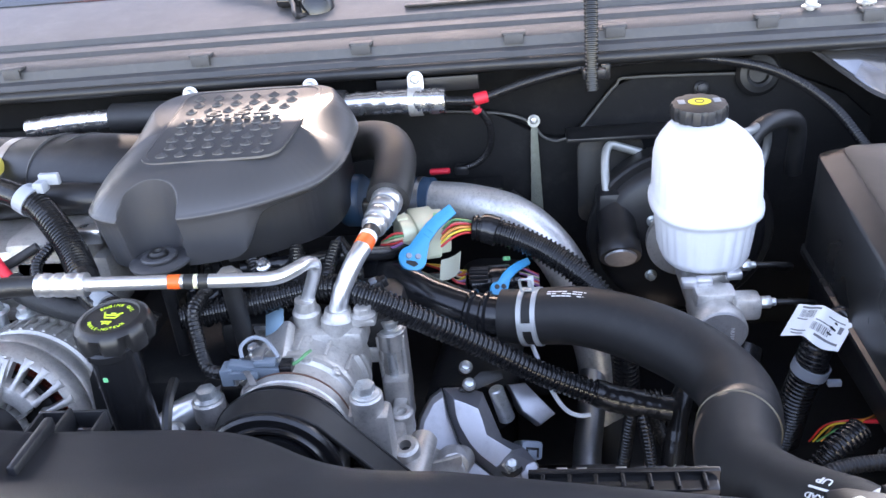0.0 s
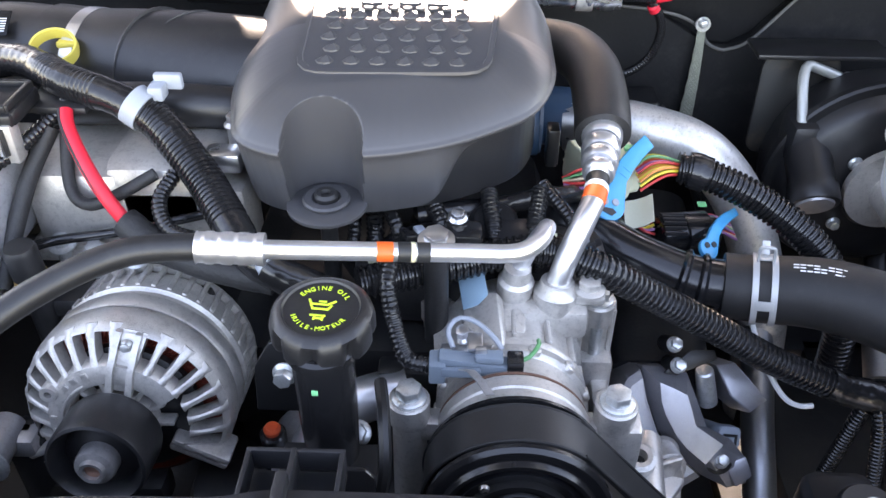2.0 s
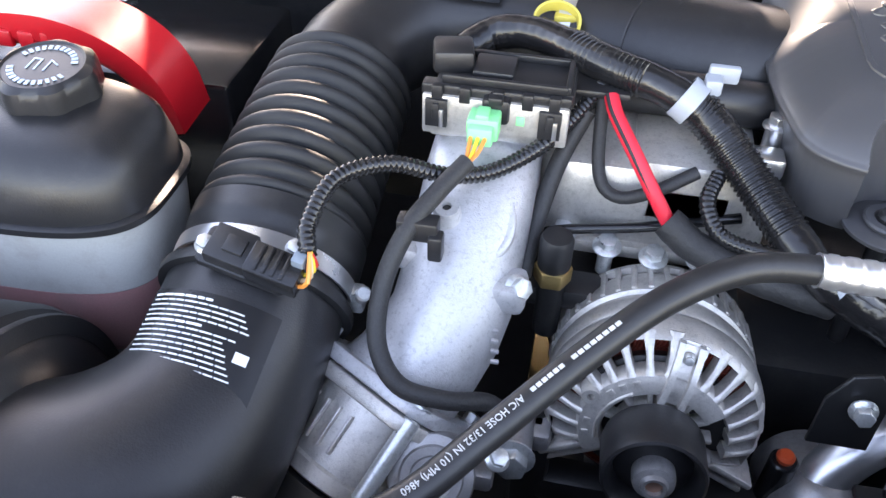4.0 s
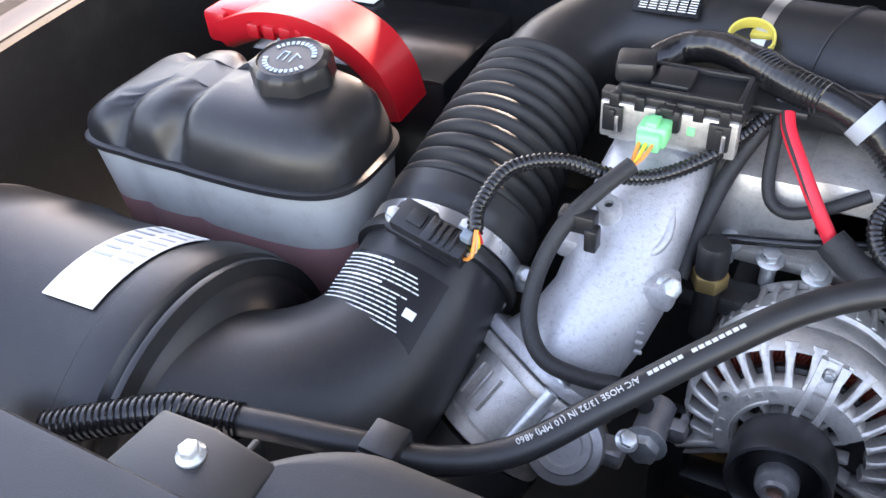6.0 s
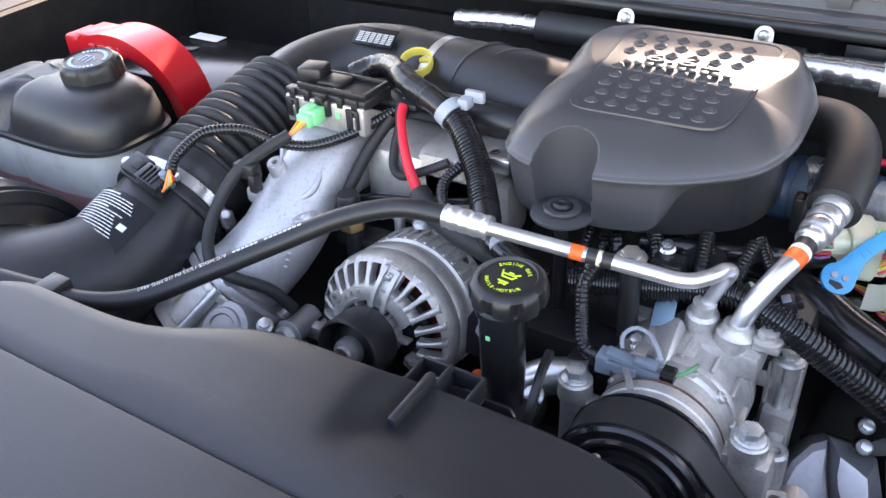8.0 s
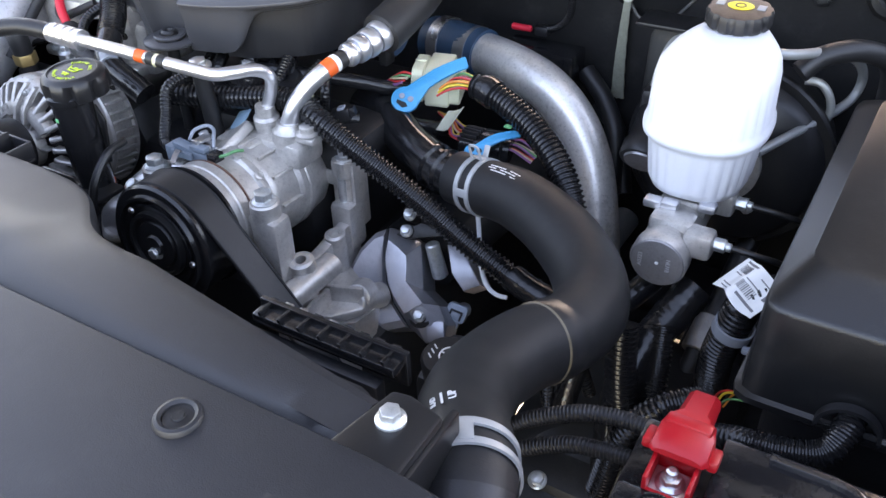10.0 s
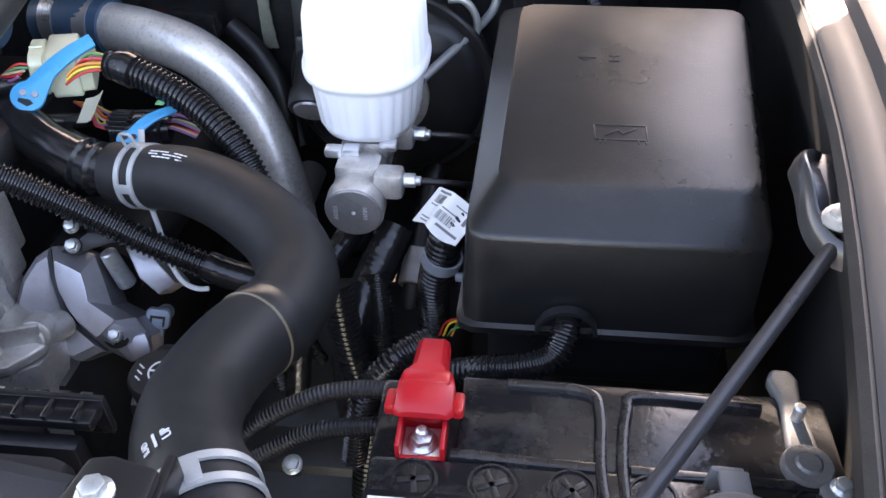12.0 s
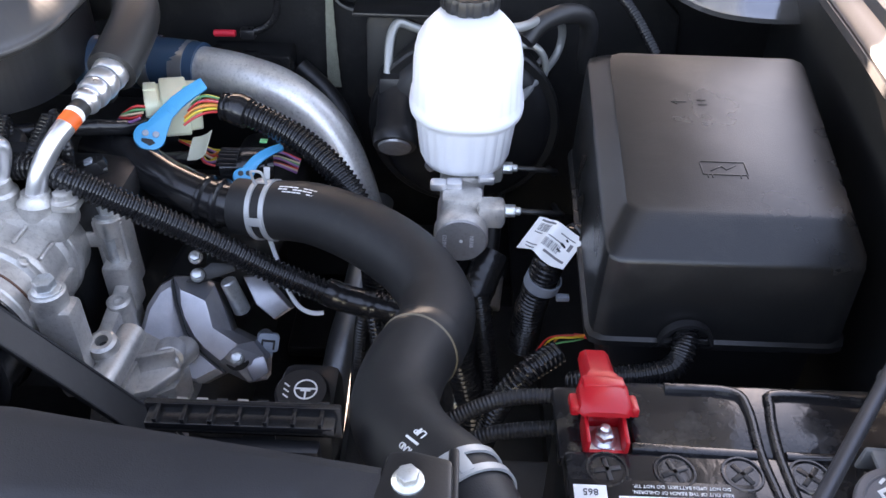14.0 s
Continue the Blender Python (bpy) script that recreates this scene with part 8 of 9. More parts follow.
part("pipe", tube([(-0.055, 1.27, 1.1), (-0.02, 1.262, 1.1), (0.035, 1.243, 1.1), (0.088, 1.228, 1.088), (0.128, 1.222, 1.055), (0.158, 1.21, 1.01), (0.18, 1.19, 0.95), (0.195, 1.17, 0.88), (0.2, 1.15, 0.75)], 0.0285, 28), PIPE, charge)
part("joint", tube([(-0.11, 1.285, 1.095), (-0.055, 1.27, 1.1), (-0.018, 1.2615, 1.1)], 0.033, 28), SILICONE, charge, "dark blue silicone joint")
for x, y in ((-0.085, 1.278), (-0.038, 1.2662)):
    part("band", lathe([(0.033, -0.0095), (0.0347, -0.0095), (0.0347, 0.0095), (0.033, 0.0095)], at((x, y, 1.0985), (1, -0.23, 0.08)), 32, True), STEEL, charge)

# ---- right wiring ----
lower = thing("wiring_harness", (0.05, 0.96, 1.0), "black ribbed engine harness crossing to the hose", "wiring")
part("sleeve", ribbed([(-0.24, 0.92, 1.14), (-0.17, 0.945, 1.14), (-0.1, 0.962, 1.145), (-0.055, 0.952, 1.137), (-0.015, 0.955, 1.112), (0.025, 0.963, 1.083), (0.07, 0.967, 1.053), (0.11, 0.968, 1.027), (0.155, 0.967, 1.005), (0.195, 0.965, 0.99), (0.24, 0.965, 0.985)], 0.0135, 0.0056, 0.17, 18), CONDUIT, lower)
part("taped_end", taped([(0.17, 0.966, 1.0), (0.195, 0.965, 0.99), (0.25, 0.96, 0.98)], 0.0145), TAPE, lower)
for d in ((0.02, -0.03, -0.12), (-0.02, 0.0, -0.15), (0.05, 0.02, -0.13)):
    part("branch", ribbed([(0.215, 0.965, 0.99), (0.215 + d[0] * 0.4, 0.96 + d[1] * 0.4, 0.96), (0.215 + d[0], 0.96 + d[1], 0.99 + d[2])], 0.0075, 0.0042, 0.12), CONDUIT, lower)
upper = thing("wiring_harness", (0.12, 1.1, 1.05), "black ribbed harness from the cream connector", "wiring")
part("sleeve", ribbed([(0.044, 1.122, 1.126), (0.06, 1.119, 1.125), (0.09, 1.112, 1.117), (0.13, 1.1, 1.1), (0.168, 1.08, 1.077), (0.195, 1.06, 1.045), (0.21, 1.045, 1.0), (0.215, 1.04, 0.93)], 0.0158, 0.0056, 0.16, 18), CONDUIT, upper)
part("taped_start", taped([(0.054, 1.12, 1.126), (0.062, 1.119, 1.1245), (0.072, 1.116, 1.122)], 0.0172), TAPE, upper)

conn = thing("wiring_connector", (-0.018, 1.12, 1.1), "cream nylon connector with blue locking lever and coloured leads", "connector", "wiring connectors")
conn_axis = Vector((0.93, 0.34, -0.06)).normalized()


def barrel(a, axis, cuts, w, h, power=2.6):
    """A moulded connector body: cuts are (way along, scale)."""
    return loft([section(Vector(a) + axis * s, axis, w * k, h * k, 28, power) for s, k in cuts])


def lever_plate(a, b, r, w0, w1, bow=0.006):
    """A flat locking lever: a disc about a, an arm to b."""
    a, b = Vector(a), Vector(b)
    d = (b - a).normalized()
    n = Vector((0.1, -0.8, 0.62))
    n = (n - d * n.dot(d)).normalized()
    side = n.cross(d)
    m = Matrix.Translation(a) @ Matrix((d, side, n)).transposed().to_4x4()
    L = (b - a).length
    disc = [(r * math.cos(t), r * math.sin(t)) for t in [math.pi * (0.28 + 1.44 * k / 16) for k in range(17)]]
    arm = [(L * f, -w0 + (w0 - w1) * f + bow * math.sin(f * math.pi)) for f in (0.35, 0.55, 0.75, 0.95)] + [(L * f, w0 + (w1 - w0) * f + bow * math.sin(f * math.pi)) for f in (1.0, 0.75, 0.55, 0.35)]
    return prism(disc + arm, 0.005, m @ Matrix.Translation((0, 0, -0.0025)), 0.0014), m


part("body", barrel((-0.05, 1.138, 1.111), conn_axis, ((0.0, 0.92), (0.001, 0.97), (0.014, 0.97), (0.0145, 0.9), (0.0175, 0.9), (0.018, 1.06), (0.0195, 1.1), (0.045, 1.1), (0.0465, 1.06), (0.047, 0.94), (0.059, 0.92), (0.06, 0.86)), 0.029, 0.023, 5.5), BEIGE, conn)
for k in range(9):
    a = radians(-10 + 25 * k)
    up = conn_axis.cross(Vector((0, 0, 1))).normalized()
    c = Vector((-0.05, 1.138, 1.111)) + conn_axis * 0.0065 + up * (0.0285 * math.cos(a)) + conn_axis.cross(up).normalized() * (-0.0225 * math.sin(a))
    part("rib", box((0, 0, 0), (0.013, 0.0026, 0.0036), 0.0008, Matrix.Translation(c) @ Matrix.Rotation(math.atan2(conn_axis.y, conn_axis.x), 4, "Z")), BEIGE, conn)
lever_bm, lever_m = lever_plate((-0.026, 1.077, 1.112), (0.02, 1.148, 1.141), 0.0165, 0.009, 0.0075)
lever = part("lever", lever_bm, BLUE, conn, "bright blue locking lever")
for x, y in ((-0.001, 0.005), (0.005, -0.004)):
    part("pivot", lathe([(0, -0.001), (0.0036, -0.001), (0.0036, 0.0036), (0.003, 0.0042), (0, 0.0042)], lever_m @ Matrix.Translation((x, y, 0)), 16), GREYCLIP, lever)
part("cut_out", prism([(-0.009, -0.008), (-0.003, -0.01), (-0.002, -0.005), (-0.005, 0.0), (-0.008, 0.004), (-0.011, 0.002)], 0.0006, lever_m @ Matrix.Translation((0, 0, 0.0026)), 0), BLOCK, lever)
for k in range(2):
    part("grip_rib", box((0.035 + 0.008 * k, 0.004, 0.0026), (0.0016, 0.009, 0.0012), 0.0004, lever_m), BLUE, lever)
part("paint_mark", box((0.0, 1.142, 1.1355), (0.011, 0.01, 0.002), 0.0006), GREEN, conn)
for k in range(16):
    y = -0.022 + 0.0029 * k
    rise = 0.006 * ((k * 7) % 5) / 4
    part("lead", tube([(0.006, 1.118 + y, 1.116 + rise), (0.018, 1.12 + y * 0.95, 1.124 + rise * 1.3), (0.032, 1.121 + y * 0.65, 1.127 + rise), (0.048, 1.121 + y * 0.35, 1.124 + rise)], 0.0014, 6), WIRES[(0, 1, 3, 2, 1, 5, 3, 0, 1, 4, 1, 0, 2, 3, 1, 5)[k]], conn)
for k in range(5):
    part("lead", tube([(-0.038, 1.115 - k * 0.006, 1.126), (-0.05, 1.112 - k * 0.005, 1.128 - 0.002 * k), (-0.066, 1.112 - k * 0.003, 1.118)], 0.0015, 6), WIRES[(0, 2, 5, 0, 4)[k]], conn)
conn2 = thing("wiring_connector", (0.07, 1.125, 1.04), "black connector with blue locking lever and coloured leads", "connector", "wiring connectors")
d2_axis = Vector((0.96, 0.2, -0.05)).normalized()
part("body", barrel((0.034, 1.106, 1.058), d2_axis, ((0.0, 0.8), (0.001, 0.86), (0.024, 0.86), (0.025, 1.0), (0.028, 1.04), (0.05, 1.04), (0.052, 0.95), (0.053, 0.8), (0.06, 0.78)), 0.0215, 0.0185), GLOSSY, conn2)
for k in range(7):
    part("rib", box((0.047, 1.09 + 0.0055 * k, 1.0765 - 0.0006 * (k - 3) ** 2), (0.022, 0.0018, 0.004), 0.0006), PLASTIC, conn2)
lever_bm, lever_m = lever_plate((0.071, 1.064, 1.073), (0.108, 1.114, 1.083), 0.0105, 0.0065, 0.0045)
lever = part("lever", lever_bm, BLUE, conn2, "bright blue locking lever")
for x, y in ((0.0, 0.004), (0.007, -0.001)):
    part("pivot", lathe([(0, -0.001), (0.003, -0.001), (0.003, 0.0034), (0, 0.0036)], lever_m @ Matrix.Translation((x, y, 0)), 14), BLOCK, lever)
part("paint_mark", box((0.08, 1.135, 1.076), (0.009, 0.008, 0.002), 0.0006), GREEN, conn2)
for k in range(8):
    y = -0.014 + 0.004 * k
    part("lead", tube([(0.03, 1.118 + y, 1.06 + 0.003 * (k % 3)), (0.018, 1.12 + y * 1.1, 1.064 - 0.002 * (k % 3)), (0.005, 1.13 + y * 0.5, 1.068), (-0.02, 1.14, 1.07)], 0.0014, 6), WIRES[(0, 4, 1, 5, 0, 3, 4, 1)[k]], conn2)
    part("lead", tube([(0.084, 1.128 + y, 1.056), (0.096, 1.13 + y * 1.1, 1.058 - 0.002 * (k % 3)), (0.118, 1.134 + y, 1.044)], 0.0014, 6), WIRES[(4, 5, 0, 4, 2, 5, 4, 0)[k]], conn2)
flag = single("paper_flag", loft([[Matrix.Translation((0.014, 1.115, 1.077)) @ Matrix.Rotation(radians(25), 4, "X") @ Matrix.Rotation(radians(-30), 4, "Y") @ Vector(q) for q in ((x, -0.016, z), (x, 0.016, z * 0.6), (x, 0.016, z * 0.6 + 0.0008), (x, -0.016, z + 0.0008))] for x, z in ((-0.014, 0.004), (-0.004, 0.0), (0.006, 0.001), (0.016, 0.006))]), mat("cream_paper", (0.72, 0.7, 0.55), 0.6), "cream paper flag wrapped on leads", "label")
for pts in ([(-0.02, 1.1, 1.06), (0.01, 1.09, 1.05), (0.05, 1.085, 1.04), (0.08, 1.09, 1.035)], [(-0.06, 1.06, 1.09), (-0.02, 1.09, 1.075), (0.0, 1.12, 1.06), (0.02, 1.14, 1.05)], [(-0.2, 1.0, 1.15), (-0.14, 1.02, 1.145), (-0.09, 1.06, 1.13), (-0.05, 1.1, 1.11), (-0.03, 1.14, 1.1)], [(-0.24, 0.97, 1.12), (-0.2, 0.985, 1.14), (-0.15, 0.99, 1.13), (-0.1, 1.0, 1.11), (-0.06, 1.03, 1.1)]):
    single("taped_cable", taped(pts, 0.0085), TAPE, "black taped cable on the engine", "wiring")
for pts in ([(0.105, 1.012, 1.036), (0.115, 0.998, 1.012), (0.127, 0.979, 0.99), (0.14, 0.968, 0.975), (0.154, 0.965, 0.969), (0.166, 0.966, 0.969)],):
    single("white_lead", tube(pts, 0.0026, 8), PRINT, "thin white plastic lead", "wiring")
valley = thing("valley_fittings", (-0.16, 1.0, 1.05), "black injector plugs and pipes in the engine valley", "engine part")
part("plug", box((-0.16, 0.965, 1.15), (0.03, 0.025, 0.025), 0.004), GLOSSY, valley)
part("plug", box((-0.115, 0.985, 1.14), (0.035, 0.03, 0.02), 0.004), PLASTIC, valley)
part("plug", box((-0.19, 1.0, 1.13), (0.03, 0.04, 0.03), 0.006), PLASTIC, valley)
part("collar", lathe([(0, 0), (0.02, 0), (0.02, 0.008), (0.0165, 0.011), (0, 0.011)], at((-0.135, 1.0, 1.14), (0, -0.3, 1)), 24), DARKSTEEL, valley)
part("bright_stud", bolt_shape((-0.165, 0.975, 1.165), (0, -0.3, 1), 0.006, 0.006), STEEL, valley)
part("base", box((-0.13, 1.02, 1.075), (0.2, 0.1, 0.05), 0.015), BLOCK, valley)
turbo_duct = thing("turbo_duct", (-0.07, 1.17, 1.1), "black and blue turbo joint beside the intake cover", "pipe")
part("neck", lathe([(0, 0), (0.03, 0), (0.032, 0.004), (0.032, 0.022), (0.029, 0.026), (0, 0.026)], at((-0.112, 1.155, 1.155), (1, -0.15, 0.05)), 30), SILICONE, turbo_duct, "dark blue silicone cuff")
part("bracket", box((-0.078, 1.12, 1.15), (0.012, 0.02, 0.04), 0.003), DARKSTEEL, turbo_duct)

# ---- along the firewall ----
shielded = thing("shielded_pipe", (-0.2, 1.33, 1.19), "pipe in foil and foam sleeve clamped along the firewall", "pipe")
part("foam", rod((-0.47, 1.335, 1.222), (-0.13, 1.325, 1.222), 0.0215, n=24), FOAM, shielded, "matt black foam sleeve")
part("foil", tube([(-0.14, 1.325, 1.222), (-0.07, 1.322, 1.2235), (0.005, 1.32, 1.222)], lambda s, share: 0.0172 + 0.0006 * math.sin(s * 300), 24), SHIELD, shielded, "crinkled foil sleeve")
part("foil", tube([(-0.6, 1.335, 1.215), (-0.53, 1.337, 1.22), (-0.468, 1.335, 1.222)], lambda s, share: 0.014 + 0.0006 * math.sin(s * 300), 24), SHIELD, shielded, "crinkled foil sleeve")
for x in (-0.035, -0.18, -0.351):
    part("clamp", join(lathe([(0.0178, -0.009), (0.0192, -0.009), (0.0192, 0.009), (0.0178, 0.009)], at((x, 1.323, 1.222), (1, 0, 0)), 26, True), prism(rounded(0.022, 0.034, 0.0105), 0.002, at((x, 1.336, 1.243), (0, -1, 0.25)), 0.0005)), PIPE, shielded)
    bolt((x, 1.333, 1.25), (0, -1, 0.25), 0.005, 0.004, shielded, ZINC)
part("rear_strip", box((-0.02, 1.345, 1.238), (0.14, 0.003, 0.02), 0.001), DARKSTEEL, shielded)
sensor_line = thing("sensor_cable", (0.1, 1.35, 1.15), "thin black ribbed cable with red tape marks", "wiring")
part("cable", ribbed([(0.0, 1.32, 1.222), (0.03, 1.325, 1.218), (0.055, 1.33, 1.219), (0.12, 1.34, 1.235), (0.19, 1.345, 1.247), (0.27, 1.35, 1.252), (0.36, 1.345, 1.247), (0.44, 1.33, 1.228), (0.5, 1.3, 1.19), (0.54, 1.26, 1.14)], 0.0072, 0.004, 0.12), CONDUIT, sensor_line)
part("cable", ribbed([(0.035, 1.327, 1.217), (0.05, 1.335, 1.2), (0.062, 1.35, 1.17), (0.058, 1.362, 1.135), (0.04, 1.368, 1.112), (0.015, 1.37, 1.102)], 0.0055, 0.0038, 0.12), CONDUIT, sensor_line)
part("tape", rod((0.043, 1.328, 1.218), (0.062, 1.33, 1.221), 0.0082), REDTAPE, sensor_line, "red tape mark")
part("tape", rod((0.043, 1.331, 1.207), (0.048, 1.334, 1.199), 0.0066), REDTAPE, sensor_line, "red tape mark")
part("tape", rod((-0.032, 1.37, 1.1), (-0.002, 1.371, 1.1), 0.0048), REDTAPE, sensor_line, "red tape mark")
part("plug", box((0.015, 1.371, 1.101), (0.02, 0.016, 0.014), 0.003), PLASTIC, sensor_line)
single("hood_cable", ribbed([(0.199, 1.305, 1.226), (0.199, 1.312, 1.25), (0.2, 1.325, 1.3), (0.202, 1.36, 1.38), (0.205, 1.42, 1.47)], 0.0095, 0.005, 0.13, 16), CONDUIT, "ribbed black cable rising to the bonnet", "wiring")
single("cable_tie", join(box((0.203, 1.318, 1.247), (0.03, 0.02, 0.012), 0.002), box((0.218, 1.325, 1.246), (0.012, 0.01, 0.02), 0.002)), PLASTIC, "black tie where two cables cross", "clip")
strap = thing("ground_strap", (0.123, 1.405, 1.03), "flat braided metal earth strap on the firewall", "strap")
loops = []
for k in range(20):
    f = k / 19
    z = 1.15 - 0.14 * f
    w = 0.0045 + 0.005 * f + 0.0006 * math.sin(f * 40)
    y = 1.4 - 0.006 * math.sin(f * 3.1)
    loops.append([(0.123 - w, y, z), (0.123 + w, y, z), (0.123 + w, y + 0.0022, z), (0.123 - w, y + 0.0022, z)])
BRAIDED = mat("tinned_braid", (0.3, 0.31, 0.25), 0.45, 0.5, vary=0.5, grain=800, bump=1.0, fine=1500)
part("braid", loft(loops), BRAIDED, strap)
for k in range(8):
    strand = []
    for i in range(48):
        f = i / 47
        w = 0.004 + 0.005 * f
        strand.append((0.123 + w * math.sin(f * 22 + k * math.pi / 4), 1.3995 - 0.006 * math.sin(f * 3.1) - 0.0006 * math.cos(f * 44 + k * math.pi / 2), 1.15 - 0.14 * f))
    part("strand", tube(strand, 0.0009, 6, 0.003), BRAIDED, strap)
part("eyelet", lathe([(0.003, 0), (0.009, 0), (0.009, 0.003), (0.003, 0.003)], at((0.123, 1.402, 1.158), (0, -1, 0.1)), 18, True), ZINC, strap)
bolt((0.123, 1.3995, 1.16), (0, -1, 0.1), 0.0046, 0.005, strap, ZINC)
rear_module = thing("firewall_module", (0.02, 1.38, 1.02), "black ribbed electronics module on the firewall", "module")
part("case", box((0.02, 1.365, 1.06), (0.11, 0.05, 0.045), 0.005), GLOSSY, rear_module)
for k in range(5):
    part("fin", box((-0.02 + k * 0.02, 1.339, 1.06), (0.003, 0.006, 0.036), 0.001), GLOSSY, rear_module)
for pts in ([(0.08, 1.38, 1.05), (0.12, 1.36, 1.02), (0.15, 1.33, 0.98), (0.16, 1.3, 0.9)], [(0.1, 1.39, 1.0), (0.14, 1.37, 0.97), (0.17, 1.33, 0.9)]):
    single("firewall_hose", tube(pts, 0.013, 14), RUBBER, "black hose down the firewall", "hose")
single("firewall_grommet", lathe([(0, 0), (0.012, 0), (0.016, -0.002), (0.029, -0.004), (0.031, 0.002), (0.026, 0.009), (0.018, 0.011), (0.014, 0.009), (0.012, 0.003), (0, 0.003)], at((0.436, 1.408, 1.205), (0, -1, 0.2)), 32), RUBBER, "round black rubber grommet on the firewall", "grommet")
single("firewall_nut", bolt_shape((0.36, 1.405, 1.19), (0, -1, 0.2), 0.008, 0.006), PLASTIC, "black plastic nut on the firewall mat", "bolt")
wiper = thing("wiper_arm", (-0.19, 1.5, 1.3), "black wiper pivot and arm on the cowl", "wiper")
part("pivot", join(lathe([(0, 0), (0.028, 0), (0.026, 0.016), (0.018, 0.03), (0, 0.034)], Matrix.Translation((-0.2, 1.53, 1.312)), 28), box((-0.22, 1.545, 1.33), (0.09, 0.03, 0.02), 0.008)), GLOSSY, wiper)
part("arm", tube([(-0.2, 1.53, 1.33), (-0.25, 1.57, 1.35), (-0.4, 1.66, 1.37)], 0.01, 12), GLOSSY, wiper)
part("hose", tube([(-0.21, 1.51, 1.312), (-0.225, 1.49, 1.316), (-0.235, 1.52, 1.33), (-0.26, 1.56, 1.35)], 0.004, 8), RUBBER, wiper)
hinge = thing("bonnet_hinge", (0.58, 1.36, 1.24), "glossy light painted hinge panel with two bolts", "hinge")
front = smooth_line([(0.47, 1.39, 1.256), (0.49, 1.368, 1.248), (0.525, 1.335, 1.222), (0.56, 1.305, 1.2), (0.6, 1.275, 1.192), (0.65, 1.262, 1.19), (0.7, 1.264, 1.19), (0.735, 1.28, 1.192)], 0.006)
back = smooth_line([(0.47, 1.41, 1.266), (0.5, 1.4, 1.262), (0.54, 1.385, 1.256), (0.59, 1.37, 1.25), (0.64, 1.36, 1.246), (0.68, 1.355, 1.244), (0.72, 1.352, 1.242), (0.75, 1.35, 1.24)], 0.006)
loops = []
for k in range(31):
    a, b = front[round(k / 30 * (len(front) - 1))], back[round(k / 30 * (len(back) - 1))]
    m = a.lerp(b, 0.45) + Vector((0, 0, 0.016))
    loops.append([a + Vector((0, 0.002, -0.006)), a + Vector((0, -0.002, -0.005)), a + Vector((0, -0.002, 0.001)), a + Vector((0, 0.003, 0.004)), a.lerp(m, 0.5) + Vector((0, 0, 0.005)), m, b, b + Vector((0, 0, -0.004)), m + Vector((0, 0, -0.005))])
part("panel", loft(loops), mat("polished_grey_panel", (0.26, 0.26, 0.27), 0.14, 0.85, vary=0.1, bump=0.08, stain=(0.2, 0.2, 0.2), stain_amount=0.3), hinge)
bolt((0.49, 1.385, 1.297), (0, 0, 1), 0.008, 0.006, hinge, ZINC, flange=1.5)
bolt((0.56, 1.385, 1.297), (0, 0, 1), 0.008, 0.006, hinge, ZINC, flange=1.5)

# ---- depths between engine and battery ----
for pts, r in (([(0.3, 0.95, 1.0), (0.31, 0.93, 0.95), (0.33, 0.9, 0.88), (0.33, 0.86, 0.8)], 0.016), ([(0.33, 0.99, 0.98), (0.34, 0.95, 0.93), (0.35, 0.9, 0.87)], 0.013), ([(0.4, 0.86, 1.03), (0.37, 0.84, 1.02), (0.345, 0.83, 0.98), (0.33, 0.83, 0.9)], 0.012)):
    single("loom", ribbed(pts, r, 0.005, 0.12), CONDUIT, "black ribbed loom in the depths of the bay", "wiring")
single("chassis_pipe", tube([(0.2, 1.26, 0.91), (0.186, 1.16, 0.885), (0.177, 1.1, 0.86), (0.168, 1.05, 0.84), (0.163, 1.0, 0.812), (0.16, 0.945, 0.765), (0.158, 0.88, 0.68)], 0.0178, 24), mat("blue_grey_steel", (0.34, 0.35, 0.37), 0.33, 0.85, vary=0.2, grain=50, bump=0.3, stain=(0.2, 0.2, 0.2), stain_amount=0.4), "grey steel pipe low in the bay", "pipe")
gear = thing("steering_gear", (0.3, 0.98, 0.62), "dark steering gear low in the bay", "engine part")
part("body", box((0.3, 1.02, 0.72), (0.24, 0.3, 0.2), 0.03), BLOCK, gear)
part("cover", lathe([(0, 0), (0.07, 0), (0.075, 0.008), (0.075, 0.03), (0, 0.03)], at((0.29, 0.9, 0.78), (0, -0.4, 1)), 32), BLOCK, gear)
part("shaft", rod((0.34, 1.1, 0.8), (0.37, 1.4, 1.0), 0.014), DARKSTEEL, gear)
part("joint", rod((0.345, 1.14, 0.825), (0.35, 1.18, 0.85), 0.022), CASTDARK, gear)
for bx, by in ((0.25, 0.88), (0.33, 0.88), (0.25, 0.94), (0.33, 0.94)):
    part("bolt", bolt_shape((bx, by, 0.81), (0, -0.4, 1), 0.008, 0.008), ZINC, gear)
single("taped_harness", taped([(0.345, 1.04, 1.0), (0.33, 1.01, 0.975), (0.315, 0.97, 0.95), (0.31, 0.93, 0.9), (0.32, 0.9, 0.84)], 0.019, 18), TAPE, "black crinkled tape round a cable run", "wiring")
single("taped_harness", taped([(0.3, 1.05, 0.99), (0.27, 1.0, 0.96), (0.255, 0.96, 0.92), (0.25, 0.93, 0.86)], 0.013, 16), TAPE, "black crinkled tape round a cable run", "wiring")
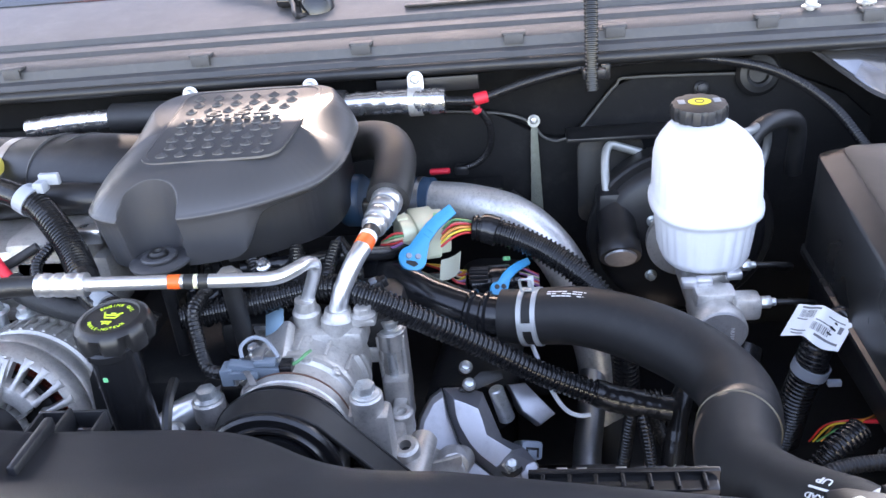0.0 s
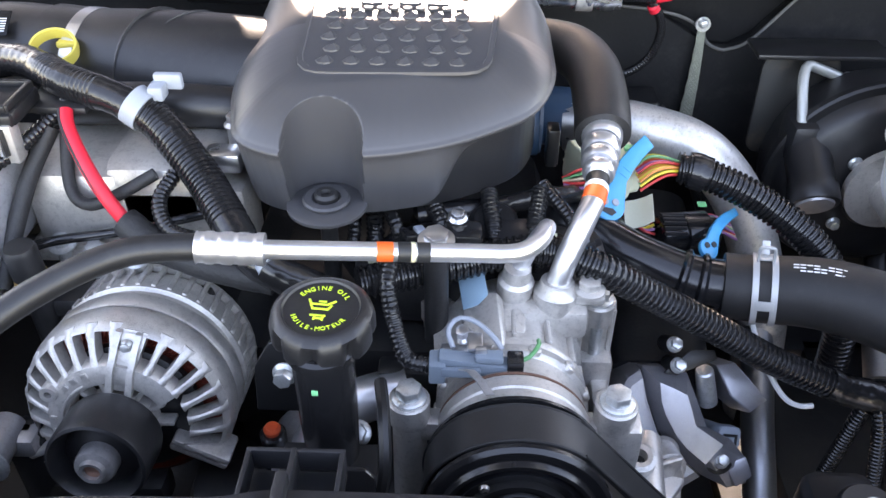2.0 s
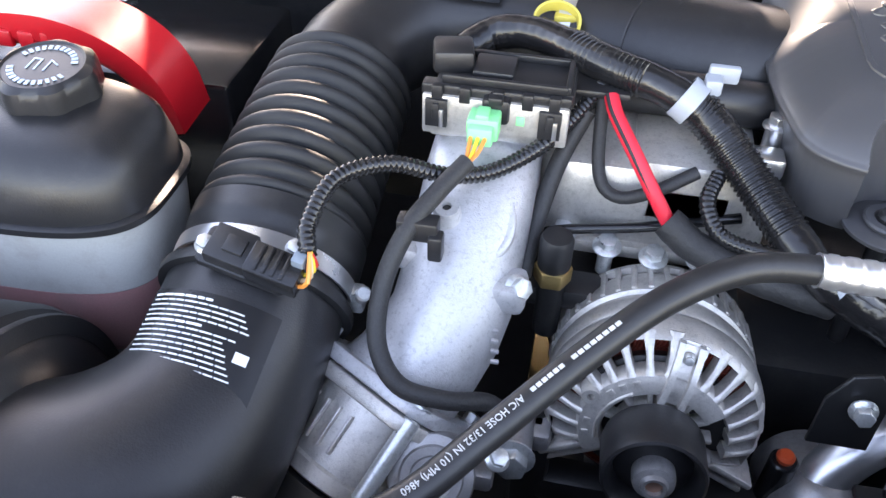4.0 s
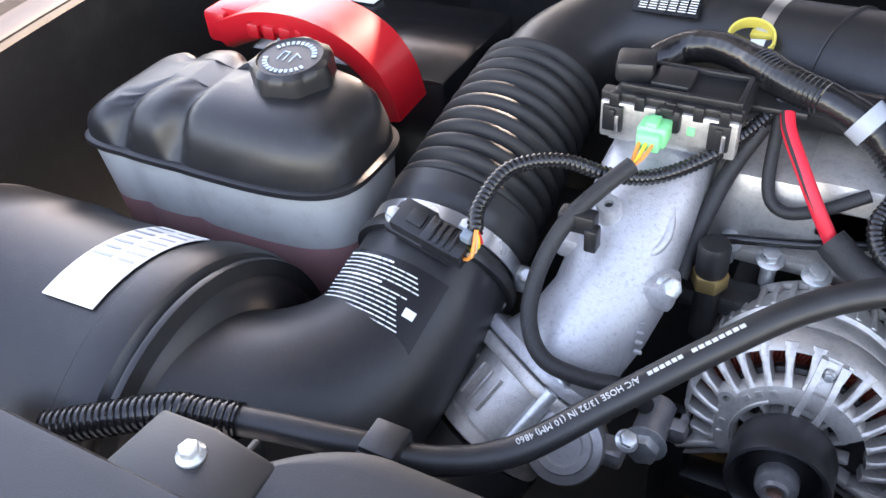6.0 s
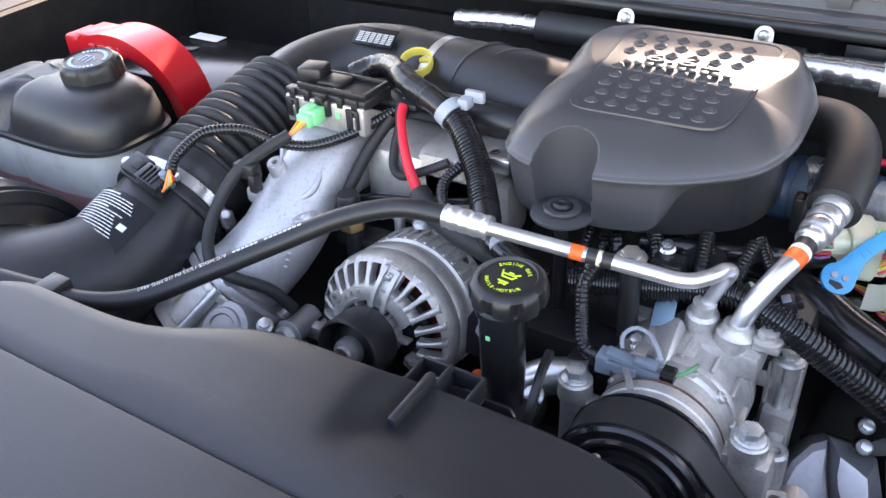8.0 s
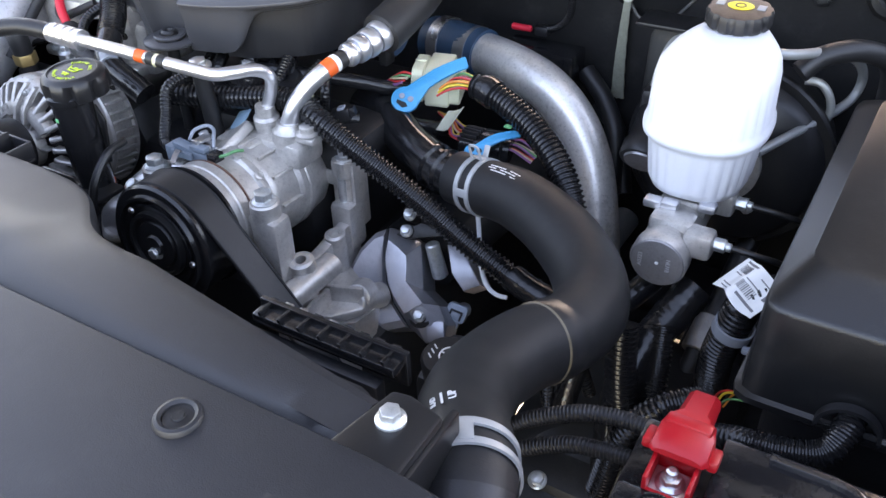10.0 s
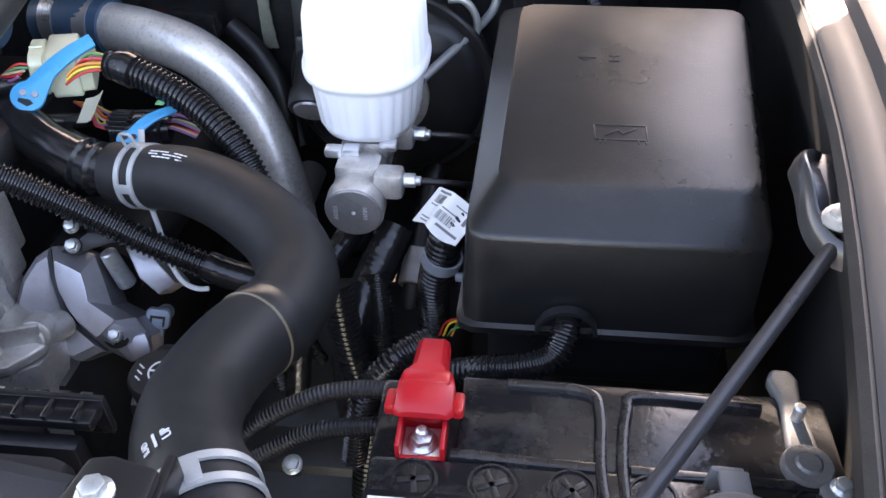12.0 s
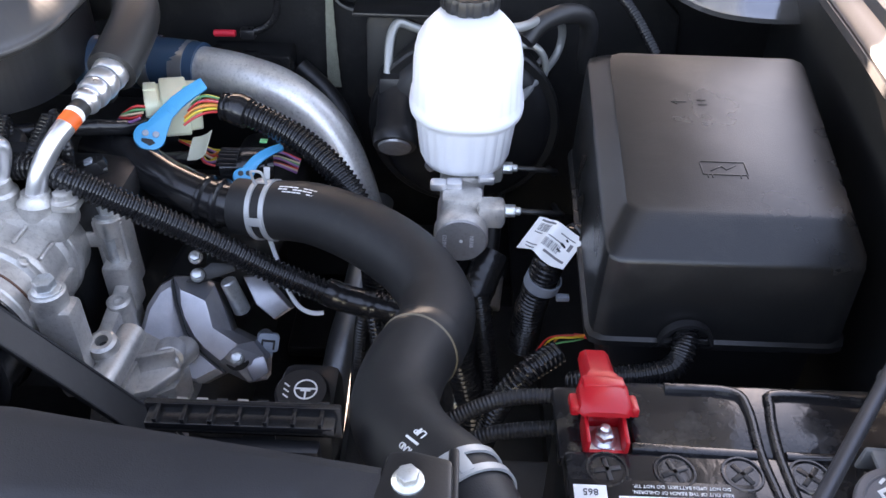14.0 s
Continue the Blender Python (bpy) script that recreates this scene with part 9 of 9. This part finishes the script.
loose = thing("loose_leads", (0.425, 0.95, 0.95), "loose coloured leads beside the fuse box", "wiring")
for k in range(4):
    part("lead", tube([(0.395 + 0.004 * k, 0.955, 0.935), (0.405 + 0.004 * k, 0.945 - 0.004 * (k % 3), 0.965 + 0.003 * (k % 2)), (0.43 + 0.003 * k, 0.94, 0.975 - 0.003 * (k % 3)), (0.47, 0.955 + 0.003 * k, 0.965), (0.52, 0.98, 0.965)], 0.0012, 6), WIRES[k % 6], loose)
part("red_lead", tube([(0.43, 0.945, 0.97), (0.47, 0.94, 0.972), (0.52, 0.95, 0.97)], 0.0024, 8), REDTAPE, loose)
# small plugs and hoses under the intake cover
rng = random.Random(7)
for k in range(9):
    x = -0.255 + 0.022 * k
    y = 0.985 + rng.uniform(-0.012, 0.02)
    single("injector_hose", ribbed([(x, y + 0.03, 1.075), (x + rng.uniform(-0.008, 0.008), y + 0.012, 1.11), (x + rng.uniform(-0.015, 0.015), y, 1.135 + rng.uniform(0, 0.02)), (x + rng.uniform(-0.03, 0.03), y + 0.04, 1.165)], 0.0058 + 0.0018 * (k % 2), 0.0042, 0.13), CONDUIT, "thin black ribbed hose under the intake cover", "wiring", "injector hoses")
for k, (x, y, z) in enumerate(((-0.235, 0.955, 1.13), (-0.2, 0.97, 1.148), (-0.13, 0.96, 1.14), (-0.09, 0.985, 1.135), (-0.06, 1.0, 1.12))):
    plug_k = thing("injector_plug", (x, y, z), "small dark plug with a pale clip", "connector", "injector plugs")
    tilt_k = Matrix.Translation((x, y, z)) @ Matrix.Rotation(radians(rng.uniform(-40, 40)), 4, "Z") @ Matrix.Rotation(radians(rng.uniform(-25, 25)), 4, "Y")
    part("body", join(box((0, 0, 0), (0.022, 0.016, 0.014), 0.002, tilt_k), box((0.012, 0, 0.001), (0.01, 0.011, 0.01), 0.0015, tilt_k)), GLOSSY if k % 2 else PLASTIC, plug_k)
    part("clip", box((0.003, -0.002, 0.0085), (0.008, 0.009, 0.003), 0.0006, tilt_k), (BEIGE, GREYCLIP, STEEL)[k % 3], plug_k)
